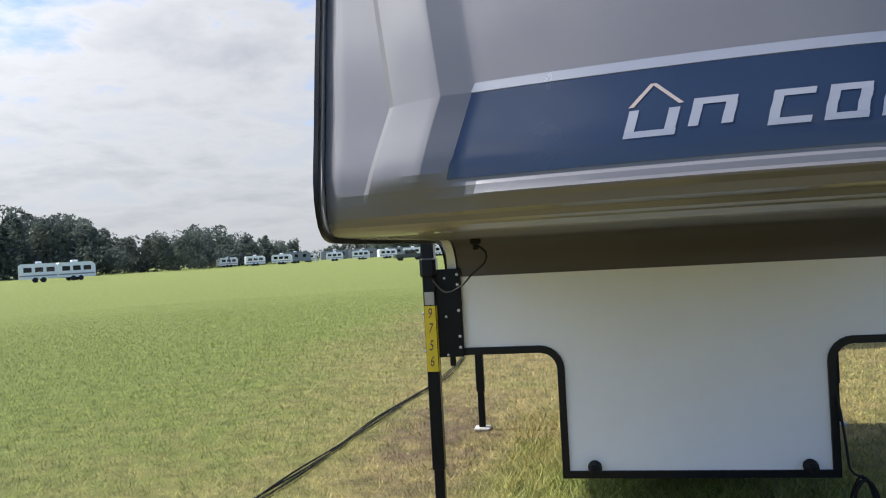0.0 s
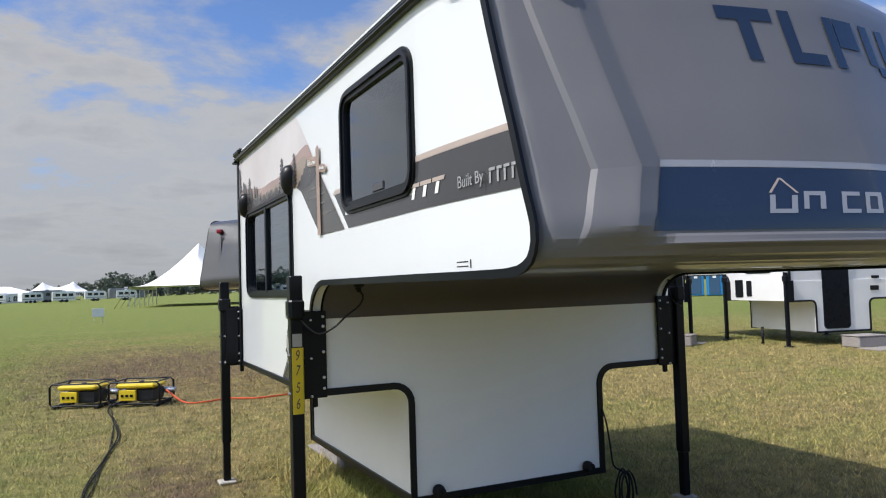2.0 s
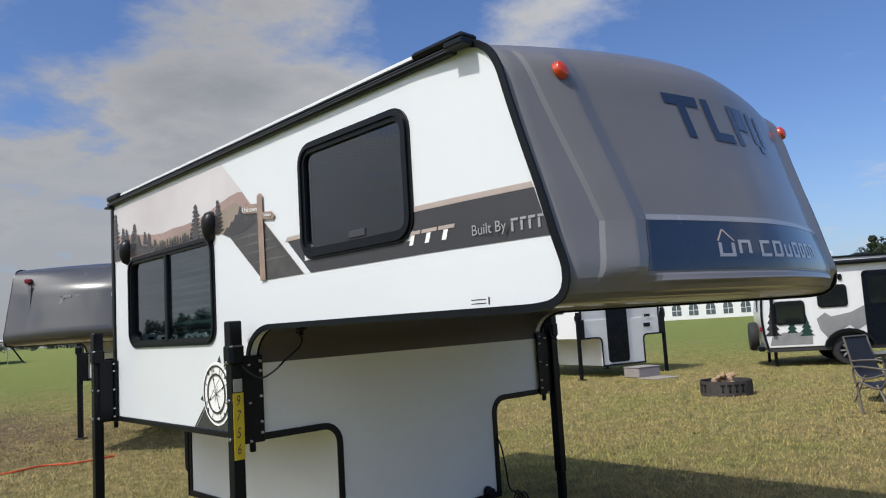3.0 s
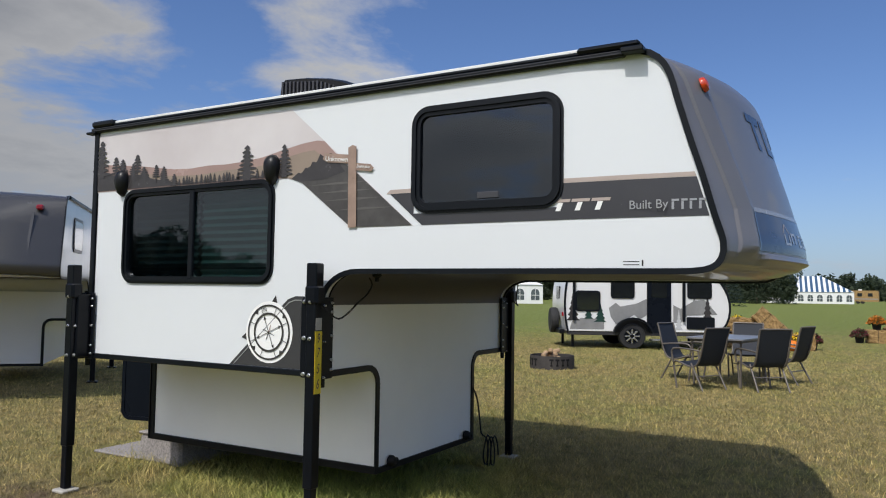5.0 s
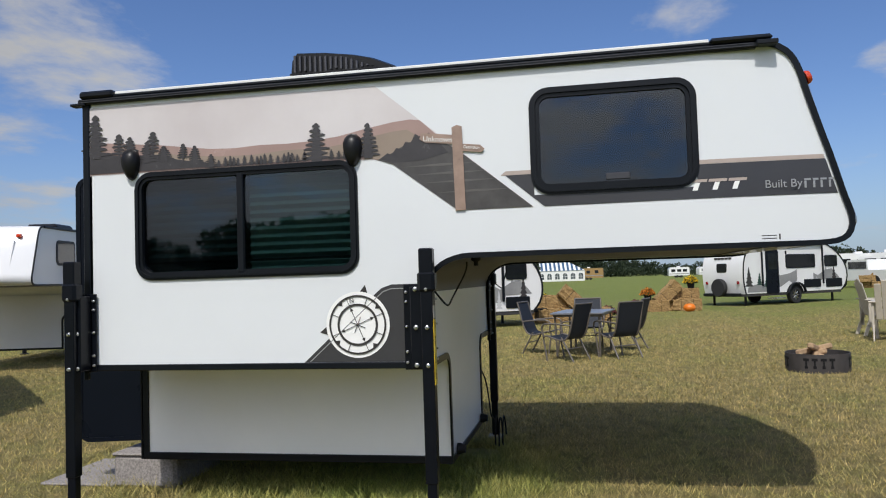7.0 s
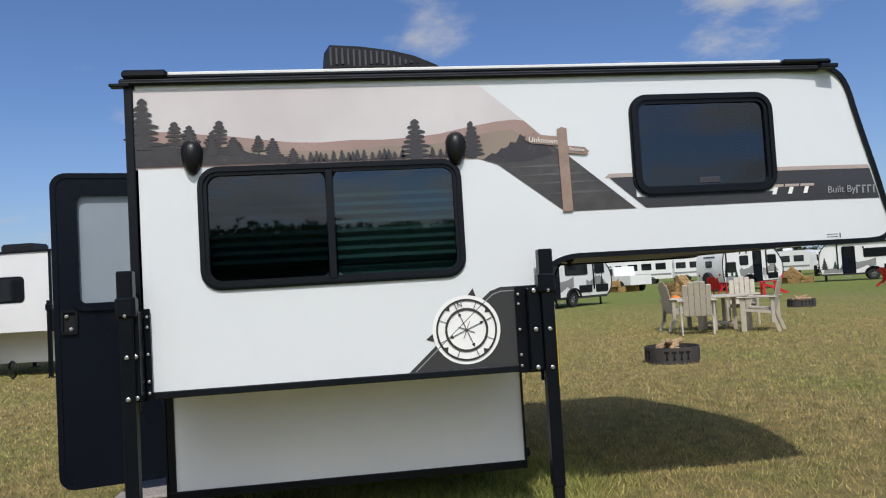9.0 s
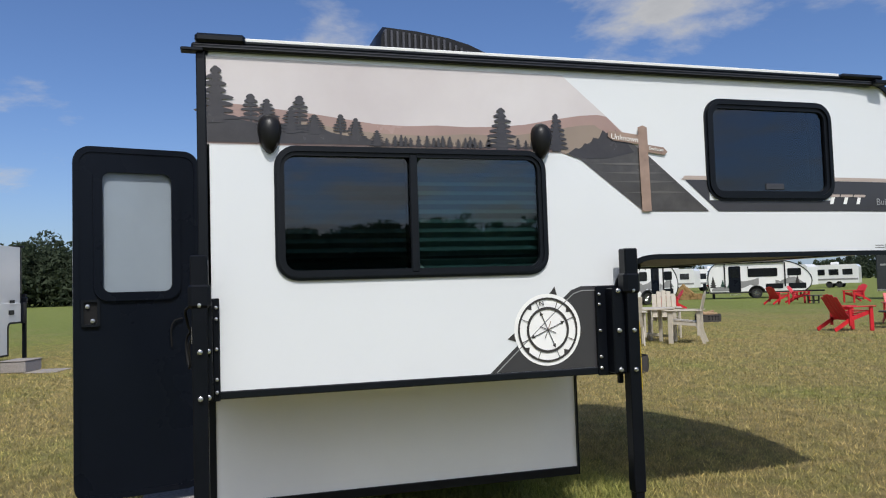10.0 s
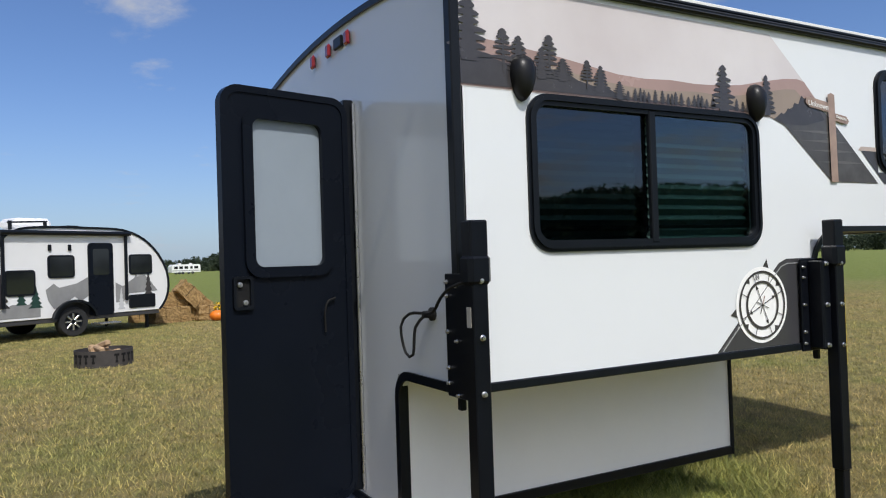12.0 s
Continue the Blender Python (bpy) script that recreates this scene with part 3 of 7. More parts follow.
    part("wing_floor", Form().box(X0 + 0.042, BX0, YF + 0.032, YR - 0.042, ZW + 0.002, ZW + 0.02), M_WHITE2, camper)
    part("wing_floor", Form().box(BX1, X1 - 0.042, YF + 0.032, YR - 0.042, ZW + 0.002, ZW + 0.02), M_WHITE2, camper)
    # soffit under the bunk, curving down into the front wall
    prof = [(1.74, 1.452), (2.4, 1.452)] + [(y - 0.004, z) for y, z in ARCH] + [(YF - 0.004, 1.262)]
    vs = [(x, y, z) for y, z in prof for x in (X0 + 0.05, X1 - 0.05)]
    fs = [(2 * i, 2 * i + 1, 2 * i + 3, 2 * i + 2) for i in range(len(prof) - 1)]
    part("soffit", Form().add(vs, fs), M_SOFFIT, camper, "dark grey bunk underside", smooth=40)
    # added near-black sheets stand in for the shade of the room behind the glass
    part("shade_lining", Form().box(X0 + 0.34, X0 + 0.36, 2.2, YR - 0.06, 1.47, 2.38), M_DARK, camper)
    part("shade_bunk_board", Form().box(X0 + 0.05, X1 - 0.05, 2.1, YR - 0.06, 1.462, 1.475), M_DARK, camper)
    part("shade_cabin_wall", Form().box(X0 + 0.34, X0 + 0.36, 3.78, YR - 0.06, 0.90, 1.46), M_DARK, camper)
    part("shade_partition", Form().box(X0 + 0.05, X0 + 0.34, 3.56, 3.58, 1.48, 2.38), M_DARK, camper)

    # windows
    win = window_frame_parts(wall, *rear_win, 0.10)
    f = Form().box(X0 - 0.014, X0 + 0.01, 4.757, 4.795, 1.40, 1.955, 0.004)
    part("mullion", f, M_BLACK, win)
    for y0, y1, d, glass in ((4.14, 4.757, 0.004, M_GLASS), (4.795, 5.38, 0.014, M_GLASS_DEEP)):
        part("pane", Form().prism(rounded(y0, y1, 1.412, 1.945, 0.05), west, -d - 0.006, -d), glass, win, "dark tinted pane")
    win2 = window_frame_parts(wall, *front_win, 0.10, 0.052)
    part("pane", Form().prism(rounded(2.39, 3.134, 1.78, 2.25, 0.05), west, -0.010, -0.004), M_GLASS_DEEP, win2, "dark tinted pane")
    f = Form()
    f.box(X0 - 0.014, X0, 2.46, 3.06, 2.268, 2.280, 0.003)
    part("drip_channel", f, M_RUBBER, win2)
    part("latch", Form().box(X0 - 0.002, X0 + 0.012, 2.68, 2.80, 1.80, 1.835, 0.004), M_GREY, win2)
    f = Form()
    g = Form()
    z = 1.41
    while z < 1.95:
        g.add([(X0 + 0.07, 4.80, z), (X0 + 0.07, 5.39, z), (X0 + 0.092, 5.39, z + 0.0225), (X0 + 0.092, 4.80, z + 0.0225), (X0 + 0.07, 5.39, z + 0.045), (X0 + 0.07, 4.80, z + 0.045)],
              [(0, 1, 2, 3), (3, 2, 4, 5)])
        f.add([(X0 + 0.05, 4.13, z), (X0 + 0.05, 4.75, z), (X0 + 0.075, 4.75, z + 0.0225), (X0 + 0.075, 4.13, z + 0.0225), (X0 + 0.05, 4.75, z + 0.045), (X0 + 0.05, 4.13, z + 0.045)],
              [(0, 1, 2, 3), (3, 2, 4, 5)])
        z += 0.045
    part("pleated_blind", f, M_BLIND, win, "closed pleated window shade")
    part("pleated_blind", g, M_BLIND, win, "closed pleated window shade")
    # edge trims
    edge = NOSE + [(2.04, 1.445), (2.13, 1.4455), (2.23, 1.4455), (2.33, 1.446)] + ARCH
    side = [(X0 - 0.004 + toe(y), y, z) for y, z in edge] + [(X0 - 0.004, YF - 0.012, 1.16)]
    part("edge_trim", Form().bar(side, (-1, 0, 0), 0.027, 0.011), M_BLACK, camper, "black rubber edge trim", smooth=40)
    part("edge_trim", Form().bar([(X1 + 0.004 - toe(y), y, z) for y, z in edge], (1, 0, 0), 0.028, 0.014), M_BLACK, camper, smooth=40)
    part("corner_trim", Form().box(X0 - 0.012, X0 + 0.035, YR - 0.03, YR + 0.012, ZW, 2.44, 0.005), M_BLACK, camper)
    part("corner_trim", Form().box(X1 - 0.035, X1 + 0.012, YR - 0.03, YR + 0.012, ZW, 2.44, 0.005), M_BLACK, camper)
    part("bottom_trim", Form().box(X0 - 0.012, X0 + 0.03, YF - 0.01, YR - 0.03, ZW - 0.018, ZW + 0.016, 0.004), M_BLACK, camper)
    part("bottom_trim", Form().box(X1 - 0.03, X1 + 0.012, YF - 0.01, YR - 0.03, ZW - 0.018, ZW + 0.016, 0.004), M_BLACK, camper)
    for y, nrm in ((YF, (0, -1, 0)), (YR, (0, 1, 0))):
        low = [(x, y, z) for x, z in lower(0)]
        part("panel_trim", Form().bar(low, nrm, 0.036, 0.010), M_BLACK, camper, smooth=40)
    part("base_trim", Form().box(BX0 - 0.014, BX0 + 0.02, YF - 0.002, YR, ZB - 0.02, ZB + 0.025, 0.004), M_BLACK, camper)
    part("base_trim", Form().box(BX1 - 0.02, BX1 + 0.014, YF - 0.002, YR, ZB - 0.02, ZB + 0.025, 0.004), M_BLACK, camper)
    part("box_corner_trim", Form().box(BX0 - 0.012, BX0 + 0.004, YR - 0.04, YR, ZB, ZW, 0.003), M_BLACK, camper)
    roof_edge = [(CX + HALF * u, YR + 0.004, 2.412 + 0.10 * (1 - u * u)) for u in [i / 8 - 1 for i in range(17)]]
    part("roof_trim", Form().bar(roof_edge, (0, 1, 0), 0.03, 0.012), M_BLACK, camper, smooth=40)

    # gutter and awning rail along the roof
    rail = part("awning_rail", Form().box(X0 - 0.030, X0 + 0.012, 2.06, YR + 0.03, 2.398, 2.430, 0.008).box(X0 - 0.022, X0 + 0.01, 2.02, YR + 0.01, 2.432, 2.446, 0.004), M_BLACK, camper, "black awning rail")
    # thin grey strips imitate the highlights along the ridges of the black rail
    for z in (2.4075, 2.4195):
        part("rail_highlight", Form().box(X0 - 0.0325, X0 - 0.0302, 2.08, YR + 0.02, z, z + 0.003), M_GREY, rail)
    part("rail_end", Form().box(X0 - 0.040, X0 + 0.05, YR - 0.20, YR + 0.015, 2.430, 2.472, 0.012), M_BLACK, rail)
    part("rail_end", Form().box(X0 - 0.040, X0 + 0.05, 1.99, 2.28, 2.432, 2.462, 0.012), M_BLACK, rail)
    part("drip_spout", Form().box(X0 - 0.035, X0 + 0.02, YR - 0.02, YR + 0.075, 2.390, 2.406, 0.004), M_BLACK, rail)
    part("drip_spout", Form().box(X0 - 0.06, X0 + 0.0, 1.97, 2.07, 2.405, 2.428, 0.004), M_BLACK, rail)
    part("roof_edge_strip", Form().box(X0 - 0.012, X0 + 0.06, 2.28, YR - 0.20, 2.447, 2.464, 0.003), M_ROOF, camper)

    # door lights over the window
    for y, z in ((5.436, 2.045), (4.12, 2.045)):
        prof = [(0.0, 0.060), (0.5, 0.056), (0.85, 0.040), (1.0, 0.015), (1.0, 0.0)]
        f = Form()
        nn = 16
        shape = []
        for j in range(nn):
            a = 6.28318 * j / nn
            wd = 0.052 + 0.010 * math.sin(a)
            shape.append((wd * math.cos(a), (0.078 if math.sin(a) > 0 else 0.10) * math.sin(a)))
        vs = [west(y + a * s, z + b * s, d) for s, d in prof[1:] for a, b in shape] + [west(y, z, 0.060)]
        fs = [(i * nn + j, i * nn + (j + 1) % nn, (i + 1) * nn + (j + 1) % nn, (i + 1) * nn + j) for i in range(3) for j in range(nn)]
        fs += [(len(vs) - 1, (j + 1) % nn, j) for j in range(nn)]
        part("porch_light", f.add(vs, fs), M_AC, wall, "black teardrop outdoor light", smooth=50)
    return camper, wall


CAMPER, SIDE = build_camper()


# ---- the moulded nose cap ----
def cap_point(s, x):
    """A point of the cap: s runs along the side outline, x across."""
    k = s * (len(NOSE) - 1)
    i = min(int(k), len(NOSE) - 2)
    t = k - i
    (ya, za), (yb, zb) = NOSE[i], NOSE[i + 1]
    y, z = ya + (yb - ya) * t, za + (zb - za) * t
    ty, tz = yb - ya, zb - za
    ln = math.hypot(ty, tz)
    ny, nz = tz / ln, -ty / ln           # outward: forward is -y
    u = min(1.0, abs(x - CX) / HALF)
    f = 1 - u ** 1.6
    out = max(0.0, -ny)
    yy = y - 0.235 * f * out ** 0.6
    zz = z + 0.10 * f * max(0.0, nz)
    rim = max(0.0, (u - 0.955) / 0.045)
    yy += 0.030 * rim ** 2 * out
    # pressed chevron flank and recessed centre panel
    d = abs(x - CX)
    x_out, x_main, x_in = cap_creases(z)

    def step(a, b, v):
        q = min(1.0, max(0.0, (v - a) / (b - a)))
        return q * q * (3 - 2 * q)
    live = step(1.50, 1.56, z) * step(2.42, 2.32, z)
    if d >= x_out + 0.007:
        raised = 0.0
    elif d >= x_out - 0.007:
        raised = 0.011 * (x_out + 0.007 - d) / 0.014
    elif d >= x_main:
        raised = 0.011 + 0.017 * (x_out - d) / (x_out - x_main)
    else:
        raised = 0.028 * (d - x_in) / (x_main - x_in) if d > x_in else 0.0
    yy -= raised * live
    # ledge along the foot of the front, its top turned to the sky
    if z >= LEDGE[1]:
        lip = max(0.0, (LEDGE[0] - z) / (LEDGE[0] - LEDGE[1]))
    else:
        lip = max(0.0, 1 - (LEDGE[1] - z) / 0.055)
    yy -= 0.024 * lip * min(1.0, max(0.0, (0.80 - d) / 0.06))
    return (x + (toe(y) if x < CX else -toe(y)) * u, yy, zz)


LEDGE = (1.541, 1.514)


def cap_creases(z):
    """Distances from the middle of the chevron's outer step, its ridge and its inner foot."""
    rise, drop = max(0.0, z - 1.72), max(0.0, 1.72 - z)
    x_main = 0.837 + 0.13 * rise + 0.34 * drop
    return 0.960 + 0.15 * rise + 0.38 * drop, x_main, x_main - 0.085


def build_cap():
    ns = 110
    stations = [i / ns for i in range(ns + 1)]
    last = len(NOSE) - 1
    for z in (LEDGE[0], LEDGE[1], 1.72):
        for i in range(last):
            (_, za), (_, zb) = NOSE[i], NOSE[i + 1]
            if za >= z > zb:
                stations += [(i + (za - z) / (za - zb) + e) / last for e in (-0.03, 0.0, 0.03)]
    stations.sort()

    def columns(z):
        """Places across the cap, with a row of vertices on every crease."""
        x_out, x_main, x_in = (min(v, HALF - 0.03 + 0.006 * i) for i, v in enumerate(cap_creases(z)))
        marks = [(0.0, 34), (x_in - 0.004, 1), (x_in + 0.004, 6), (x_main - 0.003, 1), (x_main + 0.003, 7), (x_out - 0.007, 1), (x_out - 0.004, 2), (x_out + 0.004, 1), (x_out + 0.007, 10), (HALF, 0)]
        half = []
        for (p, k), (q, _) in zip(marks, marks[1:]):
            half += [p + (q - p) * i / k for i in range(k)]
        half.append(HALF)
        return [CX - d for d in reversed(half)] + [CX + d for d in half[1:]]
    vs = []
    for q in stations:
        k = q * last
        i = min(int(k), last - 1)
        z = NOSE[i][1] + (NOSE[i + 1][1] - NOSE[i][1]) * (k - i)
        row = columns(z)
        vs += [cap_point(q, x) for x in row]
    w = len(row)
    fs = [(i * w + j, i * w + j + 1, (i + 1) * w + j + 1, (i + 1) * w + j) for i in range(len(stations) - 1) for j in range(w - 1)]
    cap = part("nose_cap", Form().add(vs, fs), M_CAP, CAMPER, "moulded taupe fibreglass nose cap", smooth=13)

    def s_at(x, z):
        """The outline parameter at which the front of the cap has that height."""
        lo, hi = 0.10, 0.80
        for _ in range(30):
            mid = (lo + hi) / 2
            if cap_point(mid, x)[2] > z:
                lo = mid
            else:
                hi = mid
        return lo

    def film(name, outline, lift, material, label="", nx=2, nz=2):
        """Film on the cap between four corners (x, z): foot left, foot right, top right, top left."""
        (ax, az), (bx, bz), (cx, cz), (dx, dz) = outline
        vs = []
        for j in range(nz + 1):
            v = j / nz
            for i in range(nx + 1):
                u = i / nx
                x = (ax + (bx - ax) * u) * (1 - v) + (dx + (cx - dx) * u) * v
                z = (az + (bz - az) * u) * (1 - v) + (dz + (cz - dz) * u) * v
                px, py, pz = cap_point(s_at(x, z), x)
                vs.append((px, py - lift, pz + lift * 0.2))
        fs = [(j * (nx + 1) + i, j * (nx + 1) + i + 1, (j + 1) * (nx + 1) + i + 1, (j + 1) * (nx + 1) + i) for j in range(nz) for i in range(nx)]
        return part(name, Form().add(vs, fs), material, cap, label, smooth=60)
    R = 2 * CX
    film("front_band", [(-0.280, 1.548), (R + 0.280, 1.548), (R + 0.214, 1.731), (-0.214, 1.731)], 0.002, M_NAVY, "navy band across the nose", 96, 8)
    film("band_edge", [(-0.216, 1.733), (R + 0.216, 1.733), (R + 0.206, 1.754), (-0.206, 1.754)], 0.002, M_SILVER, "silver pinstripe", 96, 1)
    # lettering reduced to plain slanted shapes
    def stroke(x0, x1, z0, z1, material, lean=0.25, lift=0.0032, name="logo_shape"):
        film(name, [(x0, z0), (x1, z0), (x1 + lean * (z1 - z0), z1), (x0 + lean * (z1 - z0), z1)], lift, material, "", 2, 3)
    x = 0.095
    for k, w in enumerate((0.120, 0.105, 0.0, 0.098, 0.098, 0.094, 0.098, 0.085, 0.094, 0.090)):
        if not w:
            x += 0.040
            continue
        if k not in (1, 9):
            stroke(x, x + w - 0.022, 1.594, 1.6065, M_SILVER, 0.35)
        stroke(x + 0.004, x + 0.023, 1.6065, 1.6475, M_SILVER, 0.35)
        if k not in (3,):
            stroke(x + w - 0.040, x + w - 0.019, 1.6065, 1.6475, M_SILVER, 0.35)
        if k not in (0, 5):
            stroke(x + 0.018, x + w - 0.006, 1.6475, 1.660, M_SILVER, 0.35)
        x += w
    stroke(0.112, 0.122, 1.655, 1.700, M_TAN, 1.05)
    stroke(0.208, 0.218, 1.655, 1.700, M_TAN, -1.05)
    for x0, x1, z0, z1 in ((0.12, 0.33, 2.225, 2.270), (0.20, 0.25, 2.085, 2.225), (0.37, 0.42, 2.085, 2.270), (0.42, 0.53, 2.085, 2.125),
                           (0.57, 0.62, 2.085, 2.270), (0.62, 0.73, 2.165, 2.270), (0.78, 0.83, 2.12, 2.270), (0.89, 0.94, 2.12, 2.270), (0.83, 0.89, 2.085, 2.12)):
        stroke(x0, x1, z0, z1, M_NAVY, -0.05)
    for x, tint in ((-0.385, M_AMBER), (R + 0.385, M_AMBER)):
        z = 2.295
        p = cap_point(s_at(x, z), x)
        m = Matrix.Translation((p[0], p[1] + 0.004, p[2])) @ pose(0, 0, 0, 70, 0, 0)
        part("marker_light", Form().lathe([(0.036, 0.0), (0.036, 0.012), (0.030, 0.024), (0.016, 0.030), (0.002, 0.031)], 18, m), tint, cap, "amber marker light", smooth=40)


build_cap()


# ---- graphics on the near side ----
def decal(name, pts, k, material, label="", parent=None):
    return part(name, Form().add([west(a, b, 0.0012 * k) for a, b in pts], [tuple(range(len(pts)))]), material, parent or SIDE, label)


def clip_diagonal(pts):
    """Keeps a skyline inside the slanting end of the mountain graphic."""
    return [(max(y, 3.164 + (z - 1.68) / 0.838), z) for y, z in pts]


def pine(y, foot, top, width, k, seed, bare=False):
    """A printed pine: layered clumps on a thin stem; bare ones show the stem between flat boughs."""
    rng = random.Random(seed)
    h = top - foot
    stem = width * (0.10 if bare else 0.42)
    left, right = [], []
    n = 6 if bare else 8
    low = 0.30 if bare else 0.06
    for i in range(n):
        t = i / n
        z0, dz = foot + h * (low + (1 - low) * t), h * (1 - low) / n
        wd = width * (0.95 if bare else 1.2) * (1 - t) ** (0.45 if bare else 0.65)
        inner = stem * (1 - 0.75 * t)
        if bare and t > 0.6:
            inner = 0.62 * wd
        for lst, s in ((left, 1), (right, -1)):
            wj = wd * rng.uniform(0.70, 1.12)
            lst += [(y + s * inner, z0), (y + s * wj * 0.92, z0 + dz * 0.10), (y + s * wj, z0 + dz * 0.34), (y + s * wj * 0.72, z0 + dz * 0.62), (y + s * min(inner, wj * 0.6), z0 + dz * 0.78)]
    pts = [(y + stem * 0.9, foot)] + left + [(y + 0.004, top), (y - 0.004, top)] + right[::-1] + [(y - stem * 0.9, foot)]
    decal("pine_print", clip_diagonal(pts), k, M_PINE)


def build_graphics():
    decal("landscape_print", [(5.705, 1.985), (5.705, 2.380), (3.99, 2.372), (3.164, 1.682), (3.559, 1.682), (3.90, 1.942), (3.95, 1.966), (4.01, 1.976)], 1, M_SKYFILM, "printed mountain landscape film")
    far = [(5.705, 2.175), (5.55, 2.165), (5.40, 2.15), (5.25, 2.135), (5.1, 2.115), (4.95, 2.095), (4.8, 2.09), (4.65, 2.098), (4.5, 2.094), (4.35, 2.10), (4.2, 2.115), (4.05, 2.145), (3.9, 2.17), (3.80, 2.178)]
    decal("mountain_print", clip_diagonal(far + [(3.74, 2.17), (3.60, 2.03), (3.9, 1.945), (4.01, 1.98), (5.705, 1.989)]), 2, M_MOUNT, "brown printed mountains")
    mid = [(5.3, 2.098), (5.1, 2.066), (4.9, 2.050), (4.7, 2.046), (4.5, 2.060), (4.3, 2.055), (4.15, 2.075), (4.05, 2.095), (3.9, 2.12), (3.82, 2.125)]
    decal("hill_print", clip_diagonal(mid + [(3.72, 2.06), (3.9, 1.95), (4.01, 1.982), (5.3, 1.989)]), 2.5, M_TANHILL, "tan printed hills")
    near = [(5.705, 2.10), (5.5, 2.105), (5.3, 2.075), (5.1, 2.03), (4.9, 2.006), (4.6, 1.998), (4.4, 1.998), (4.2, 2.004), (4.05, 2.008)]
    decal("foothill_print", near + [(4.05, 1.985), (5.705, 1.992)], 3, M_MOUNT2, "dark brown printed foothills")
    decal("meadow_print", clip_diagonal([(3.985, 1.974), (3.94, 1.985), (3.86, 2.03), (3.78, 2.065), (3.70, 2.09), (3.55, 2.00), (3.166, 1.684), (3.557, 1.684), (3.90, 1.944)]), 3, M_MEADOW, "grey printed meadow")
    for z0, y0 in ((1.925, 3.86), (1.880, 3.80), (1.835, 3.745), (1.780, 3.675)):
        decal("meadow_streak", clip_diagonal([(y0, z0), (y0 - 0.22, z0 + 0.010), (y0 - 0.40, z0 + 0.004), (y0 - 0.24, z0 - 0.004)]), 4, M_STREAK)
    decal("shrub_print", clip_diagonal([(3.97, 1.978), (3.93, 2.005), (3.905, 1.998), (3.88, 2.03), (3.85, 2.024), (3.83, 2.06), (3.80, 2.055), (3.775, 2.10), (3.755, 2.085), (3.70, 2.10), (3.66, 2.06), (3.60, 1.99), (3.75, 1.955), (3.9, 1.952)]), 4, M_PINE)
    decal("forest_print", [(5.705, 1.996), (5.705, 2.13), (5.64, 2.115), (5.57, 2.10), (5.5, 2.085), (5.42, 2.085), (5.33, 2.08), (5.24, 2.085), (5.16, 2.05), (5.08, 2.035), (5.0, 2.03), (4.95, 2.008), (4.9, 1.996)], 4, M_PINE)
    k = 0
    for y, foot, top, w in ((5.665, 2.08, 2.335, 0.085), (5.515, 2.05, 2.215, 0.055), (5.445, 2.05, 2.195, 0.062), (5.30, 2.05, 2.215, 0.055), (5.34, 2.04, 2.16, 0.05), (5.235, 2.04, 2.13, 0.055),
                            (5.115, 2.02, 2.135, 0.045), (5.045, 2.01, 2.12, 0.05), (4.945, 1.99, 2.065, 0.04), (4.325, 1.985, 2.195, 0.075), (4.035, 1.985, 2.175, 0.06)):
        k += 1
        pine(y, foot, top, w, 5 + k % 2, k, k in (2, 4, 7))
    for i in range(26):
        y = 4.90 - i * 0.0315 + 0.01 * math.sin(i * 5.1)
        if abs(y - 4.325) > 0.05:
            pine(y, 1.992, 2.030 + 0.018 * abs(math.sin(i * 2.3)), 0.019, 5, 40 + i)
    decal("signpost_print", [(3.570, 1.682), (3.516, 1.682), (3.524, 2.120), (3.55, 2.130), (3.578, 2.118)], 9, M_POST, "printed wooden signpost")
    decal("signboard_print", [(3.562, 2.030), (3.562, 2.078), (3.742, 2.100), (3.752, 2.068), (3.722, 2.048)], 8, M_POST)
    decal("signboard_print", [(3.53, 2.030), (3.43, 2.018), (3.408, 1.995), (3.425, 1.978), (3.53, 1.992)], 8, M_POST)
    m = Matrix(((0, 0, -1, 0), (-1, 0, 0, 0), (0, 1, 0, 0), (0, 0, 0, 1)))
    part("sign_word", lettering("sign_word", "Unknown", 0.040, Matrix.Translation((X0 - 0.0122, 3.655, 2.060)) @ m @ pose(0, 0, 0, 0, 0, -6), 0.0005), M_WHITE2, SIDE)
    part("sign_word", lettering("sign_word", "Destination", 0.024, Matrix.Translation((X0 - 0.0122, 3.475, 2.007)) @ m @ pose(0, 0, 0, 0, 0, -6), 0.0005, 0.75), M_WHITE2, SIDE)
    # lower stripe
    def ribbon(name, ends, material, k, label):
        """A strip of film that follows the wall: (y foot, y top, z foot, z top) at both ends."""
        (ya, yb, z0, z1), (yc, yd, _, _) = ends
        vs, n = [], 24
        for i in range(n + 1):
            t = i / n
            y0, y1 = ya + (yc - ya) * t, yb + (yd - yb) * t
            vs += [west(y0, z0, 0.0012 * k), west(y1, z1, 0.0012 * k)]
        part(name, Form().add(vs, [(2 * i, 2 * i + 1, 2 * i + 3, 2 * i + 2) for i in range(n)]), material, SIDE, label, smooth=60)
    ribbon("side_stripe", ((3.110, 3.180, 1.682, 1.742), (1.715, 1.733, 0, 0)), M_GREY, 2, "dark grey side stripe")
    ribbon("side_stripe", ((3.180, 3.305, 1.742, 1.850), (3.160, 3.160, 0, 0)), M_GREY, 2, "dark grey side stripe")
    ribbon("side_stripe", ((2.362, 2.362, 1.742, 1.850), (1.733, 1.765, 0, 0)), M_GREY, 2, "dark grey side stripe")
